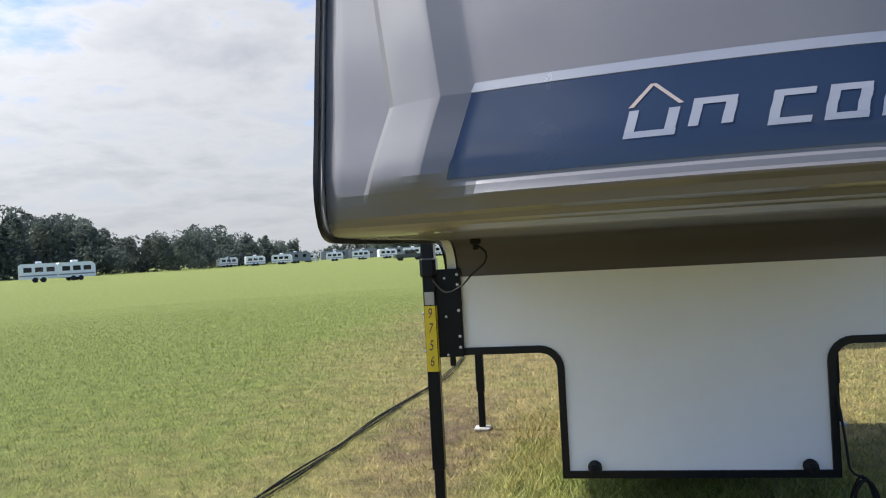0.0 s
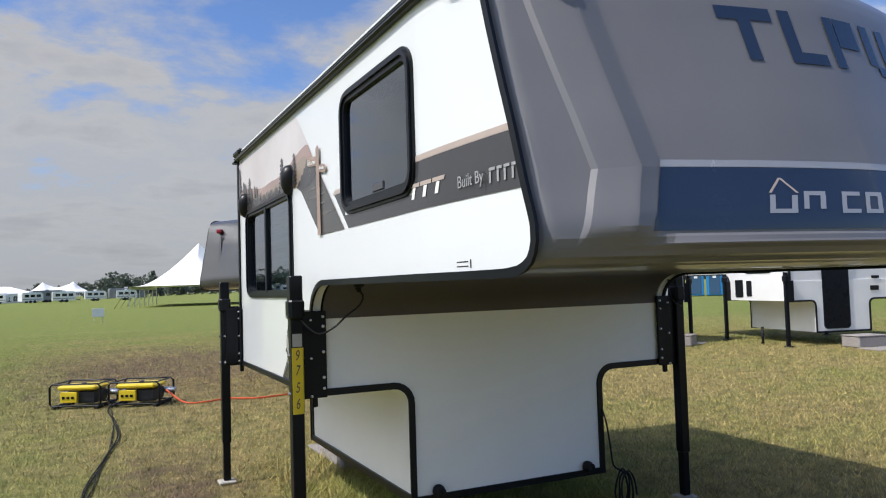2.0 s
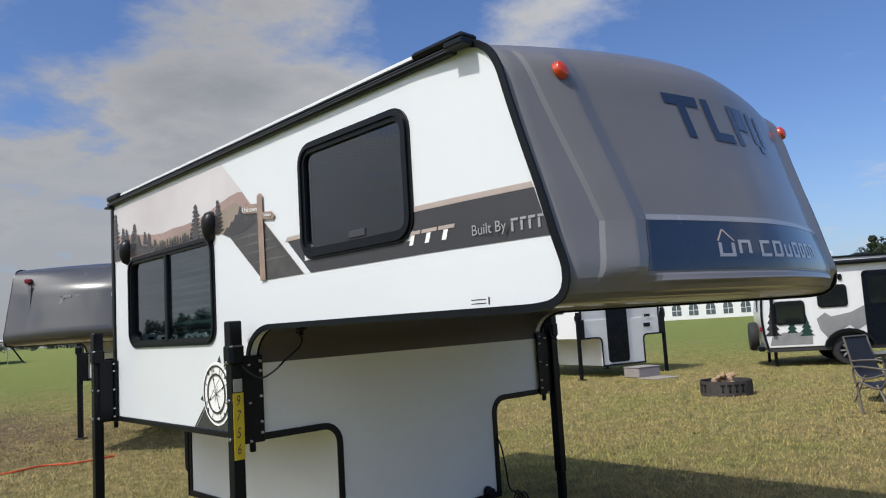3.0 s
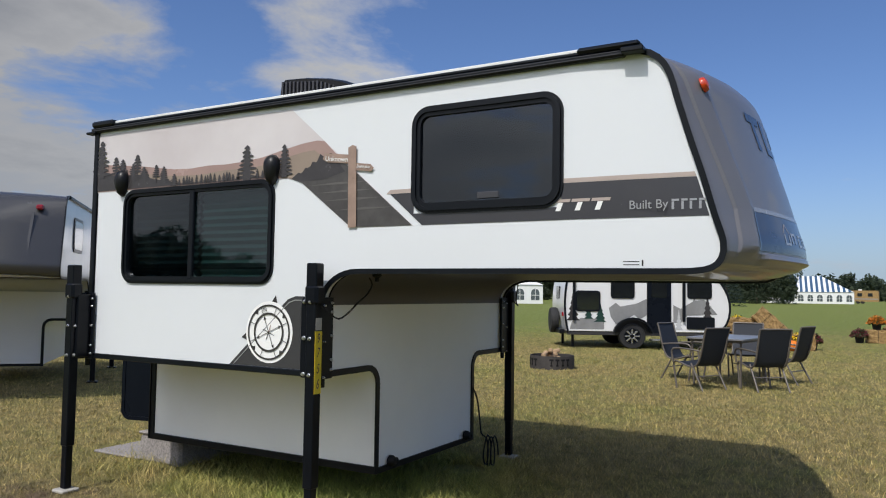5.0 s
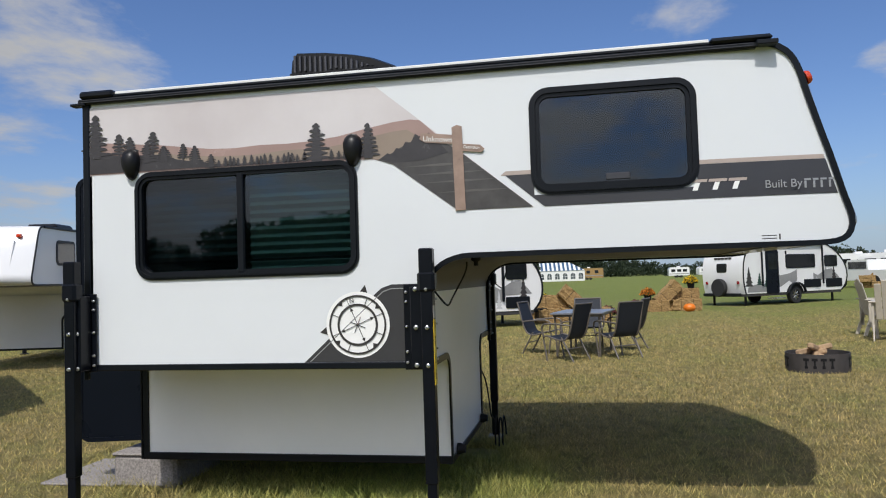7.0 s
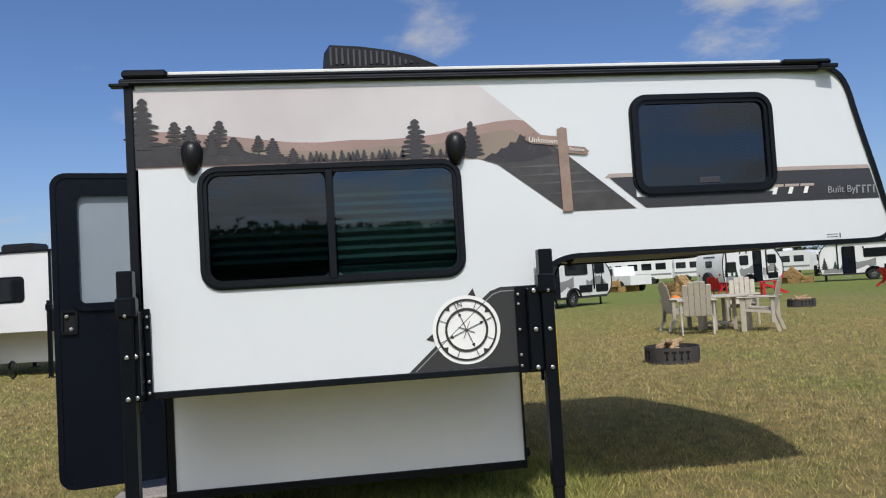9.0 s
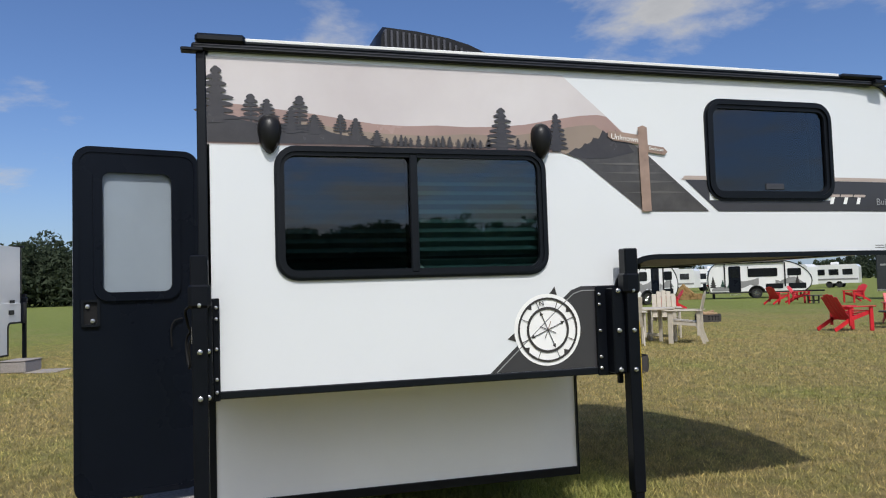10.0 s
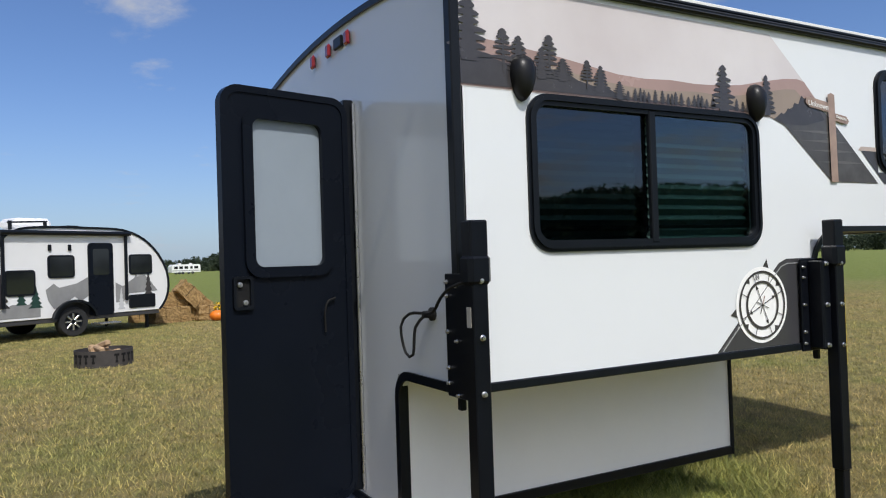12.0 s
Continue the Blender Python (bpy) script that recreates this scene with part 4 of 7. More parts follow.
    ribbon("stripe_edge", ((3.330, 3.305, 1.851, 1.872), (3.160, 3.160, 0, 0)), M_TAN, 2, "tan pinstripe")
    ribbon("stripe_edge", ((2.362, 2.362, 1.851, 1.872), (1.767, 1.773, 0, 0)), M_TAN, 2, "tan pinstripe")
    y = 2.40
    for w in (0.085, 0.085, 0.085):
        decal("logo_shape", [(y, 1.776), (y - w, 1.776), (y - w + 0.004, 1.762), (y + 0.004, 1.762)], 4, M_TAN)
        decal("logo_shape", [(y - 0.026, 1.760), (y - 0.050, 1.760), (y - 0.036, 1.722), (y - 0.012, 1.722)], 4, M_WHITE2)
        y -= w + 0.008
    part("maker_words", lettering("maker_words", "Built By", 0.055, Matrix.Translation((X0 - 0.004 + toe(2.06), 1.965, 1.735)) @ m, 0.0005), M_SILVER, SIDE)
    y = 1.868
    for w in (0.036, 0.030, 0.034, 0.032):
        decal("logo_shape", [(y, 1.757), (y - w * 0.85, 1.757), (y - w * 0.85, 1.748), (y, 1.748)], 5, M_SILVER)
        decal("logo_shape", [(y, 1.746), (y - 0.010, 1.746), (y - 0.010, 1.712), (y, 1.712)], 5, M_SILVER)
        y -= w + 0.004
    for i in range(2):
        decal("notice_bar", [(2.075, 1.490 - 0.014 * i), (2.005, 1.490 - 0.014 * i), (2.005, 1.4865 - 0.014 * i), (2.075, 1.4865 - 0.014 * i)], 1, M_PINE)
    decal("notice_bar", [(1.995, 1.495), (1.988, 1.495), (1.988, 1.468), (1.995, 1.468)], 1, M_PINE)
    # dark corner with the compass
    decal("corner_panel_print", [(4.423, 0.902), (4.06, 1.226), (3.985, 1.290), (3.93, 1.308), (3.745, 1.308), (3.745, 0.902)], 1, M_GREY, "dark grey corner graphic")
    line = [(4.39, 0.905), (4.05, 1.208), (3.975, 1.272), (3.93, 1.286), (3.76, 1.286)]
    part("corner_pinstripe", Form().bar([west(a, b, 0.003) for a, b in line], (-1, 0, 0), 0.005, 0.001), M_SILVER, SIDE)
    cy, cz = 4.119, 1.100

    def disc(r, n=40):
        return [(cy + r * math.cos(6.28318 * i / n), cz + r * math.sin(6.28318 * i / n)) for i in range(n)]
    for a, r0, r1, wd in ((78, 0.15, 0.215, 0.034), (-8, 0.15, 0.200, 0.030), (190, 0.15, 0.215, 0.034), (-98, 0.15, 0.190, 0.030)):
        ca, sa = math.cos(radians(180 - a)), math.sin(radians(180 - a))
        decal("compass_point", [(cy + ca * r0 - sa * wd, cz + sa * r0 + ca * wd), (cy + ca * r1, cz + sa * r1), (cy + ca * r0 + sa * wd, cz + sa * r0 - ca * wd)], 2, M_PINE)
    decal("compass_disc", disc(0.176), 3, M_WHITE2, "white compass rose")
    part("compass_ring", Form().ring(disc(0.158), disc(0.148), west, 0.007, 0.008), M_PINE, SIDE)
    part("compass_ring", Form().ring(disc(0.112), disc(0.100), west, 0.007, 0.008), M_PINE, SIDE)
    for i in range(8):
        a = radians(22 + 45 * i)
        part("compass_tick", Form().bar([west(cy + r * math.cos(a), cz + r * math.sin(a), 0.007) for r in (0.112, 0.149)], (-1, 0, 0), 0.003, 0.001), M_PINE, SIDE)
        r1 = 0.092 if i % 2 else 0.045
        part("compass_needle", Form().bar([west(cy + r * math.cos(a), cz + r * math.sin(a), 0.007) for r in (0.002, r1)], (-1, 0, 0), 0.0035, 0.001), M_MOUNT if i == 2 else M_PINE, SIDE)
        if i % 2:
            ca, sa = math.cos(a), math.sin(a)
            decal("compass_arrow", [(cy + ca * 0.098, cz + sa * 0.098), (cy + ca * 0.078 - sa * 0.010, cz + sa * 0.078 + ca * 0.010), (cy + ca * 0.078 + sa * 0.010, cz + sa * 0.078 - ca * 0.010)], 4.5, M_PINE)
        b = radians(45 * i + 5)
        if i % 2:
            ca, sa = math.cos(b), math.sin(b)
            decal("compass_mark", [(cy + ca * 0.128, cz + sa * 0.128), (cy + ca * 0.149 - sa * 0.016, cz + sa * 0.149 + ca * 0.016), (cy + ca * 0.149 + sa * 0.016, cz + sa * 0.149 - ca * 0.016)], 4.5, M_PINE)
    part("compass_letter", lettering("compass_letter", "N", 0.034, Matrix.Translation((X0 - 0.0085, cy + 0.03, cz + 0.128)) @ m @ pose(0, 0, 0, 0, 0, 10), 0.0005), M_PINE, SIDE)


build_graphics()


# ---- jacks ----
def bolt(parent, p, normal, r=0.011):
    n = Vector(normal)
    m = Matrix.Translation(p) @ n.to_track_quat("Z", "Y").to_matrix().to_4x4()
    part("bolt", Form().lathe([(r, 0.0), (r, 0.004), (r * 0.7, 0.006), (r * 0.7, 0.013), (0.001, 0.014)], 8, m), M_STEEL, parent, "zinc bolt", smooth=40)


def build_jack(x, y, sx, sy, tape=False):
    """A corner jack outside the corner; sx, sy point outwards from the body."""
    h = 0.031
    jack = part("corner_jack", Form().box(x - h, x + h, y - h, y + h, 0.30, 1.34, 0.004), M_JACK, CAMPER, "black square corner jack")
    part("inner_leg", Form().box(x - 0.025, x + 0.025, y - 0.025, y + 0.025, 0.025, 0.32, 0.004), M_JACK, jack)
    part("foot_plate", Form().box(x - 0.062, x + 0.062, y - 0.062, y + 0.062, 0.0, 0.022, 0.006), M_PAD, jack, "pale jack foot plate")
    part("motor_tube", Form().box(x - 0.033, x + 0.033, y - 0.036, y + 0.036, 1.33, 1.488, 0.006), M_JACK, jack)
    part("gear_housing", Form().box(x - 0.041, x + 0.041, y - 0.046, y + 0.046, 1.262, 1.372, 0.016), M_JACK, jack)
    wx = X0 if sx < 0 else X1
    wy = YF if sy < 0 else YR
    # plate on the end wall and plate on the side wall
    ex0, ex1 = sorted((x - sx * h * 0.2, wx - sx * 0.062))
    p1 = part("mount_plate", Form().box(ex0, ex1, min(wy + sy * 0.014, wy + sy * 0.026), max(wy + sy * 0.014, wy + sy * 0.026), 0.862, 1.305, 0.003), M_JACK, jack)
    reach = 0.125 if sy < 0 else 0.072
    ey0, ey1 = sorted((y - sy * 0.02, wy - sy * reach))
    p2 = part("mount_plate", Form().box(min(wx + sx * 0.012, wx + sx * 0.024), max(wx + sx * 0.012, wx + sx * 0.024), ey0, ey1, 0.862, 1.305, 0.003), M_JACK, jack)
    p3 = part("mount_channel", Form().box(min(wx + sx * 0.024, x), max(wx + sx * 0.024, x), min(wy - sy * 0.6 * reach, wy - sy * 0.01), max(wy - sy * 0.6 * reach, wy - sy * 0.01), 0.875, 1.295, 0.006), M_JACK, jack)
    for z in (0.90, 0.955, 1.085, 1.215, 1.265):
        bolt(p2, (wx + sx * 0.024, wy - sy * (reach - 0.014), z), (sx, 0, 0), 0.008)
        bolt(p1, (wx - sx * 0.045, wy + sy * 0.026, z + 0.01), (0, sy, 0), 0.008)
    for z in (0.893, 1.085, 1.280):
        bolt(p3, (x + sx * 0.001, wy - sy * 0.36 * reach, z), (sx, 0, 0), 0.012)
        bolt(jack, (x + sx * h, y, z), (sx, 0, 0), 0.011)
        bolt(p1, (wx + sx * 0.02, wy + sy * 0.026, z - 0.02), (0, sy, 0), 0.007)
    part("hanger_tab", Form().box(wx - sx * 0.0 - 0.014, wx + 0.014, wy + sy * 0.004 - 0.012, wy + sy * 0.004 + 0.012, 0.815, 0.865, 0.004), M_JACK, jack)
    if tape:
        yf = y - h - 0.0015
        part("tape", Form().box(x - 0.028, x + 0.028, yf - 0.001, yf + 0.001, 0.795, 1.125), M_YELLOW, jack, "yellow tape with a handwritten number")
        part("tape", Form().box(x + h, x + h + 0.0015, y - 0.028, y + 0.0, 0.795, 1.125), M_YELLOW, jack)
        part("data_label", Form().box(x - 0.024, x + 0.024, yf - 0.001, yf + 0.001, 1.130, 1.195), M_PAD, jack)
        m = Matrix(((1, 0, 0, 0), (0, 0, -1, 0), (0, 1, 0, 0), (0, 0, 0, 1)))
        for d, z in (("9", 1.085), ("7", 1.010), ("5", 0.925), ("6", 0.845)):
            part("digit", lettering("digit", d, 0.075, Matrix.Translation((x, yf - 0.0022, z)) @ m @ pose(0, 0, 0, 0, 0, -8), 0.0003, 0.6), M_MOUNT2, jack)
    elif sy > 0:
        part("data_label", Form().box(x - 0.014, x + 0.014, y + h, y + h + 0.0015, 1.12, 1.19), M_PAD, jack)
    return jack


JACK_FL = build_jack(-0.700, 3.715, -1, -1, tape=True)
JACK_RL = build_jack(-0.725, 5.740, -1, 1)
JACK_FR = build_jack(1.810, 3.715, 1, -1)
JACK_RR = build_jack(1.825, 5.740, 1, 1)


def cord(name, pts, r, material, parent, label="", step=0.03, n=6):
    return part(name, Form().tube(smooth_line(pts, step), r, n), material, parent, label, smooth=60)


cord("motor_cable", [(-0.700, 3.70, 1.30), (-0.66, 3.66, 1.235), (-0.60, 3.63, 1.19), (-0.52, 3.62, 1.225), (-0.47, 3.60, 1.275), (-0.40, 3.58, 1.33), (-0.39, 3.56, 1.38), (-0.43, 3.55, 1.415)], 0.005, M_RUBBER, CAMPER, "black jack motor cable")
cord("motor_cable", [(1.80, 3.70, 1.30), (1.76, 3.62, 1.24), (1.68, 3.60, 1.27), (1.62, 3.57, 1.34), (1.60, 3.55, 1.41)], 0.005, M_RUBBER, CAMPER)
part("cable_grommet", Form().lathe([(0.026, 0), (0.026, 0.02), (0.012, 0.03), (0.012, 0.05)], 12, Matrix.Translation((-0.43, 3.50, 1.445)) @ pose(0, 0, 0, 180, 0, 0)), M_RUBBER, CAMPER, smooth=40)
cord("motor_cable", [(-0.72, 5.77, 1.28), (-0.66, 5.80, 1.26), (-0.58, 5.80, 1.22), (-0.50, 5.79, 1.165), (-0.40, 5.775, 1.155), (-0.32, 5.80, 1.15), (-0.285, 5.82, 1.10), (-0.30, 5.81, 1.00), (-0.345, 5.80, 0.995), (-0.37, 5.80, 1.10), (-0.40, 5.775, 1.145)], 0.006, M_RUBBER, CAMPER)
part("cable_grommet", Form().lathe([(0.026, 0), (0.026, 0.012), (0.014, 0.02), (0.014, 0.045), (0.004, 0.05)], 12, Matrix.Translation((-0.40, YR, 1.15)) @ pose(0, 0, 0, -90, 0, 0)), M_RUBBER, CAMPER, smooth=40)
for x in (0.071, 1.06):
    part("bumper_knob", Form().lathe([(0.034, 0), (0.034, 0.02), (0.026, 0.032), (0.026, 0.05), (0.012, 0.052), (0.010, 0.045)], 16, Matrix.Translation((x, YF - 0.010, 0.300)) @ pose(0, 0, 0, 90, 0, 0)), M_RUBBER, CAMPER, "round black rubber bumper", smooth=40)
lead = [(1.185, 3.74, 0.66), (1.195, 3.70, 0.56), (1.205, 3.68, 0.42), (1.215, 3.67, 0.30)]
lead += [(1.250 + (0.042 + 0.006 * (k % 3)) * math.sin(0.9 * k), 3.66 - 0.004 * k, 0.165 + (0.105 + 0.012 * (k % 2)) * math.cos(0.9 * k)) for k in range(24)]
cord("power_lead", lead, 0.006, M_RUBBER, CAMPER, "coiled black power lead")



# ---- entry door, rear lights, air conditioner ----
def build_door():
    door = part("entry_door", Form(), M_DOOR, CAMPER, "open black entry door with obscure glass")
    turn = Matrix.Translation((0.34, 5.780, 0)) @ pose(0, 0, 0, 0, 0, 90 + 13.5)
    W = 0.632

    def at(a, b, d):
        return (turn @ Vector((a, d, b)))[:]
    o = rounded(0.0, W, 0.285, 2.115, 0.085, 8)
    hole = rounded(0.145, W - 0.135, 1.345, 1.985, 0.05)
    me = filled("entry_door", [o, hole], lambda a, b, d: at(a, b, d), 0.036).mesh("entry_door", M_DOOR, 30)
    door.data = me
    i = rounded(0.030, W - 0.030, 0.315, 2.085, 0.06, 8)
    part("door_edge", Form().ring(o, i, at, 0.018, 0.024), M_DOOR, door, smooth=30)
    fo, fi = rounded(0.105, W - 0.095, 1.305, 2.025, 0.075, 8), rounded(0.150, W - 0.140, 1.350, 1.980, 0.04, 8)
    part("glazing_frame", Form().ring(fo, fi, at, 0.016, 0.034), M_DOOR, door, "black moulded glazing frame", smooth=30)
    part("glazing_frame", Form().ring(fo, fi, at, -0.034, -0.016), M_BLACK, door, smooth=30)
    part("pane", Form().prism(hole, at, -0.004, 0.004), M_FROST, door, "obscure grey door glass")
    la = part("latch", Form().ring(rounded(W - 0.125, W - 0.035, 1.175, 1.315, 0.015), rounded(W - 0.112, W - 0.048, 1.188, 1.302, 0.01), at, 0.016, 0.034), M_BLACK, door, "black paddle door latch", smooth=30)
    part("latch_cup", Form().prism(rounded(W - 0.115, W - 0.045, 1.185, 1.305, 0.01), at, 0.0165, 0.020), M_RUBBER, la)
    for a, b in ((W - 0.066, 1.28), (W - 0.09, 1.205)):
        part("lock_button", Form().lathe([(0.011, 0), (0.011, 0.010), (0.001, 0.012)], 10, Matrix.Translation(at(a, b, 0.021)) @ (turn.to_3x3() @ Vector((0, 1, 0))).to_track_quat("Z", "Y").to_matrix().to_4x4()), M_STEEL, la, smooth=40)
    cord("strap", [at(0.10, 1.20, 0.03), at(0.14, 1.19, 0.035), at(0.16, 1.14, 0.035), at(0.155, 1.05, 0.03)], 0.005, M_RUBBER, door)
    part("hinge_leaf", Form().box(0.335, 0.36, YR, YR + 0.05, 0.30, 2.12, 0.004), M_BLACK, CAMPER, "black piano hinge")
    o2, i2 = rounded(0.325, 1.015, 0.285, 2.14, 0.11, 8), rounded(0.365, 0.975, 0.325, 2.10, 0.08, 8)
    part("door_surround", Form().ring(o2, i2, lambda a, b, d: (a, YR + d, b), -0.01, 0.012), M_BLACK, CAMPER, smooth=30)
    part("seal_strip", Form().box(0.305, 0.322, YR + 0.004, YR + 0.016, 0.30, 2.10, 0.003), M_STEEL, CAMPER)


build_door()
for x in (0.35, 0.60, 0.83):
    part("marker_light", Form().box(x - 0.024, x + 0.024, YR + 0.004, YR + 0.026, 2.385, 2.455, 0.010), M_RED, CAMPER, "red rear marker light")
part("licence_lamp", Form().box(0.42, 0.52, YR + 0.004, YR + 0.02, 2.40, 2.455, 0.004), M_BLACK, CAMPER)


def build_air_conditioner():
    ac = thing("air_conditioner", "black louvred air conditioner on the camper roof", "air conditioner")
    prof = [(4.80, 2.46), (4.795, 2.62), (4.775, 2.800), (4.74, 2.850), (4.55, 2.838), (4.35, 2.808), (4.22, 2.775), (4.08, 2.715), (3.98, 2.640), (3.945, 2.55), (3.94, 2.46)]
    x0, x1 = 0.19, 0.91
    rows = []
    for x, s in ((x0 - 0.045, 0.955), (x0, 1.0), (x0 + 0.08, 1.012), (CX, 1.02), (x1 - 0.08, 1.012), (x1, 1.0), (x1 + 0.045, 0.955)):
        rows.append([(x, 4.37 + (y - 4.37) * s, 2.46 + (z - 2.46) * s) for y, z in prof])
    n = len(prof)
    vs = [p for r in rows for p in r]
    fs = [(i * n + j, (i + 1) * n + j, (i + 1) * n + (j + 1) % n, i * n + (j + 1) % n) for i in range(len(rows) - 1) for j in range(n)]
    fs += [tuple(range(n)), tuple(range((len(rows) - 1) * n, len(rows) * n))[::-1]]
    part("cover", Form().add(vs, fs), M_AC, ac, smooth=50)
    for i in range(16):
        y = 4.735 - i * 0.035
        top = 2.818 - 0.10 * (4.74 - y) - max(0.0, 4.40 - y) * 0.30
        part("louvre", Form().box(x0 - 0.062, x0 - 0.02, y - 0.008, y + 0.008, 2.70 + 0.012 * math.sin(i), top, 0.003), M_GREY, ac)
        part("louvre", Form().box(x0 - 0.062, x0 - 0.02, y - 0.008, y + 0.008, 2.50, 2.685, 0.003), M_GREY, ac)
    part("louvre_rail", Form().box(x0 - 0.064, x0 - 0.02, 4.18, 4.77, 2.686, 2.700, 0.003), M_AC, ac)


build_air_conditioner()


# ---- steps and gear on the ground ----
def build_step(m, label):
    st = thing("entry_step", label, "step", m)
    part("step_block", Form().box(-0.31, 0.31, -0.23, 0.23, 0.0, 0.212, 0.02), M_CONC, st)
    part("step_tread", Form().box(-0.32, 0.32, -0.235, 0.235, 0.212, 0.232, 0.008), M_CONC, st)
    part("doormat", Form().box(-0.30, 0.40, 0.24, 0.80, 0.0, 0.018, 0.006), M_CONC, st, "speckled grey mat")
    return st


build_step(pose(0.43, 5.86, 0, 0, 0, 0), "speckled carpet-covered step and mat on the grass")

M_GENY = mat("yellow_enamel", (0.75, 0.55, 0.02), 0.35, var=0.06, coat=0.3)
M_GENB = mat("engine_black", (0.03, 0.03, 0.032), 0.5, var=0.2)
M_ORANGE = mat("orange_cord", (0.80, 0.10, 0.03), 0.5, var=0.1)


def build_generator(m):
    g = thing("generator", "portable generator with yellow tank in a black tube frame", "generator", m, "generators on the field")
    for y in (-0.24, 0.24):
        loop = [(-0.34, y, 0.06), (0.34, y, 0.06), (0.36, y, 0.10), (0.36, y, 0.42), (0.32, y, 0.47), (-0.32, y, 0.47), (-0.36, y, 0.42), (-0.36, y, 0.10)]
        part("frame_loop", Form().tube(loop, 0.015, 8, closed=True), M_BLACK, g, smooth=50)
    for x, z in ((-0.30, 0.06), (0.30, 0.06), (-0.32, 0.47), (0.32, 0.47)):
        part("cross_tube", Form().tube([(x, -0.24, z), (x, 0.24, z)], 0.013, 8), M_BLACK, g, smooth=50)
    part("fuel_tank", Form().box(-0.29, 0.27, -0.20, 0.20, 0.34, 0.43, 0.03), M_GENY, g, "yellow fuel tank")
    part("fuel_cap", Form().lathe([(0.035, 0.43), (0.035, 0.455), (0.028, 0.46), (0.001, 0.46)], 14), M_BLACK, g, smooth=40)
    part("engine", Form().box(-0.02, 0.26, -0.16, 0.17, 0.09, 0.33, 0.03), M_GENB, g)
    part("alternator", Form().lathe([(0.11, 0), (0.12, 0.03), (0.12, 0.20), (0.09, 0.22)], 18, Matrix.Translation((-0.27, 0.02, 0.19)) @ pose(0, 0, 0, 0, 90, 0)), M_STEEL, g, smooth=40)
    part("control_panel", Form().box(-0.22, 0.02, -0.235, -0.19, 0.12, 0.32, 0.008), M_GENY, g, "yellow control panel")
    for i in range(3):
        part("outlet", Form().box(-0.19 + 0.065 * i, -0.15 + 0.065 * i, -0.242, -0.234, 0.19, 0.24, 0.003), M_BLACK, g)
    part("muffler", Form().lathe([(0.05, 0), (0.06, 0.02), (0.06, 0.2), (0.05, 0.22)], 14, Matrix.Translation((0.20, 0.18, 0.24)) @ pose(0, 0, 0, 0, 90, 0)), M_STEEL, g, smooth=40)
    for x in (-0.30, 0.30):
        part("skid_foot", Form().box(x - 0.03, x + 0.03, -0.26, 0.26, 0.0, 0.05, 0.01), M_RUBBER, g)
    return g


GEN = build_generator(pose(-1.70, 10.72, 0, 0, 0, -27) @ Matrix.Diagonal((0.90, 0.95, 0.66, 1)))
copy_thing(GEN, pose(-1.03, 10.42, 0, 0, 0, -27))
rope = random.Random(5)
for k in range(3):
    pts = [(-1.95, 2.6, 0), (-1.90, 3.9, 0), (-1.80, 4.6, 0), (-1.72, 5.3, 0), (-1.66, 6.1, 0), (-1.53, 7.1, 0), (-1.40, 8.1, 0), (-1.38, 9.2, 0), (-1.41, 10.2, 0)]
    pts = [(x + 0.018 * (k - 1) + rope.uniform(-0.03, 0.03), y, 0.014 + 0.008 * (k == 1)) for x, y, z in pts]
    ob = cord("power_cable", pts + [(-1.45 + 0.2 * k, 10.35, 0.15)], 0.0065, M_RUBBER, None, step=0.08)
    tagged(ob, "black power cable lying on the worn grass", "cable", "cables across the field")
ob = cord("extension_cord", [(-0.75, 10.25, 0.18), (-0.55, 10.05, 0.03), (-0.30, 9.98, 0.02), (0.0, 10.1, 0.02), (0.35, 9.9, 0.02), (0.8, 10.0, 0.02)], 0.012, M_ORANGE, None)
tagged(ob, "orange extension cord lying on the grass", "cord")


# ---- materials of the surroundings ----
def leaf_material(name, a, b):
    m = bpy.data.materials.new(name)
    m.use_nodes = True
    tr = m.node_tree
    bs = tr.nodes["Principled BSDF"]
    geo = tr.nodes.new("ShaderNodeNewGeometry")
    big = wire(tr, "ShaderNodeTexNoise", Vector=geo.outputs["Position"], Scale=0.12, Detail=3.0)
    mixed = blend(tr, geo.outputs["Random Per Island"], a, b)
    tr.links.new(blend(tr, big.outputs["Fac"], mixed, tuple(c * 0.55 for c in a)), bs.inputs["Base Color"])
    bs.inputs["Roughness"].default_value = 0.75
    bs.inputs["Specular IOR Level"].default_value = 0.2
    tint = blend(tr, big.outputs["Fac"], mixed, tuple(c * 0.55 for c in a))
    thin = wire(tr, "ShaderNodeBsdfTranslucent", Color=tint)
    both = wire(tr, "ShaderNodeMixShader", Fac=0.45, i1=bs.outputs[0], i2=thin.outputs[0])
    tr.links.new(both.outputs[0], tr.nodes["Material Output"].inputs["Surface"])
    return m


M_LEAF = leaf_material("broadleaf", (0.055, 0.080, 0.050), (0.115, 0.142, 0.082))
# air haze of the far woods put into the next two leaf colours: paler, greyer
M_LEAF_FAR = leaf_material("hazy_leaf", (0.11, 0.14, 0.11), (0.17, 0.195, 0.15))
M_LEAF_MID = leaf_material("hazed_field_edge_leaf", (0.115, 0.140, 0.120), (0.20, 0.225, 0.185))
M_SPRUCE = leaf_material("spruce_needles", (0.050, 0.075, 0.060), (0.10, 0.13, 0.115))
M_BARK = mat("bark", (0.09, 0.07, 0.05), 0.9, var=0.3, scale=20, bump=0.5, bscale=60)
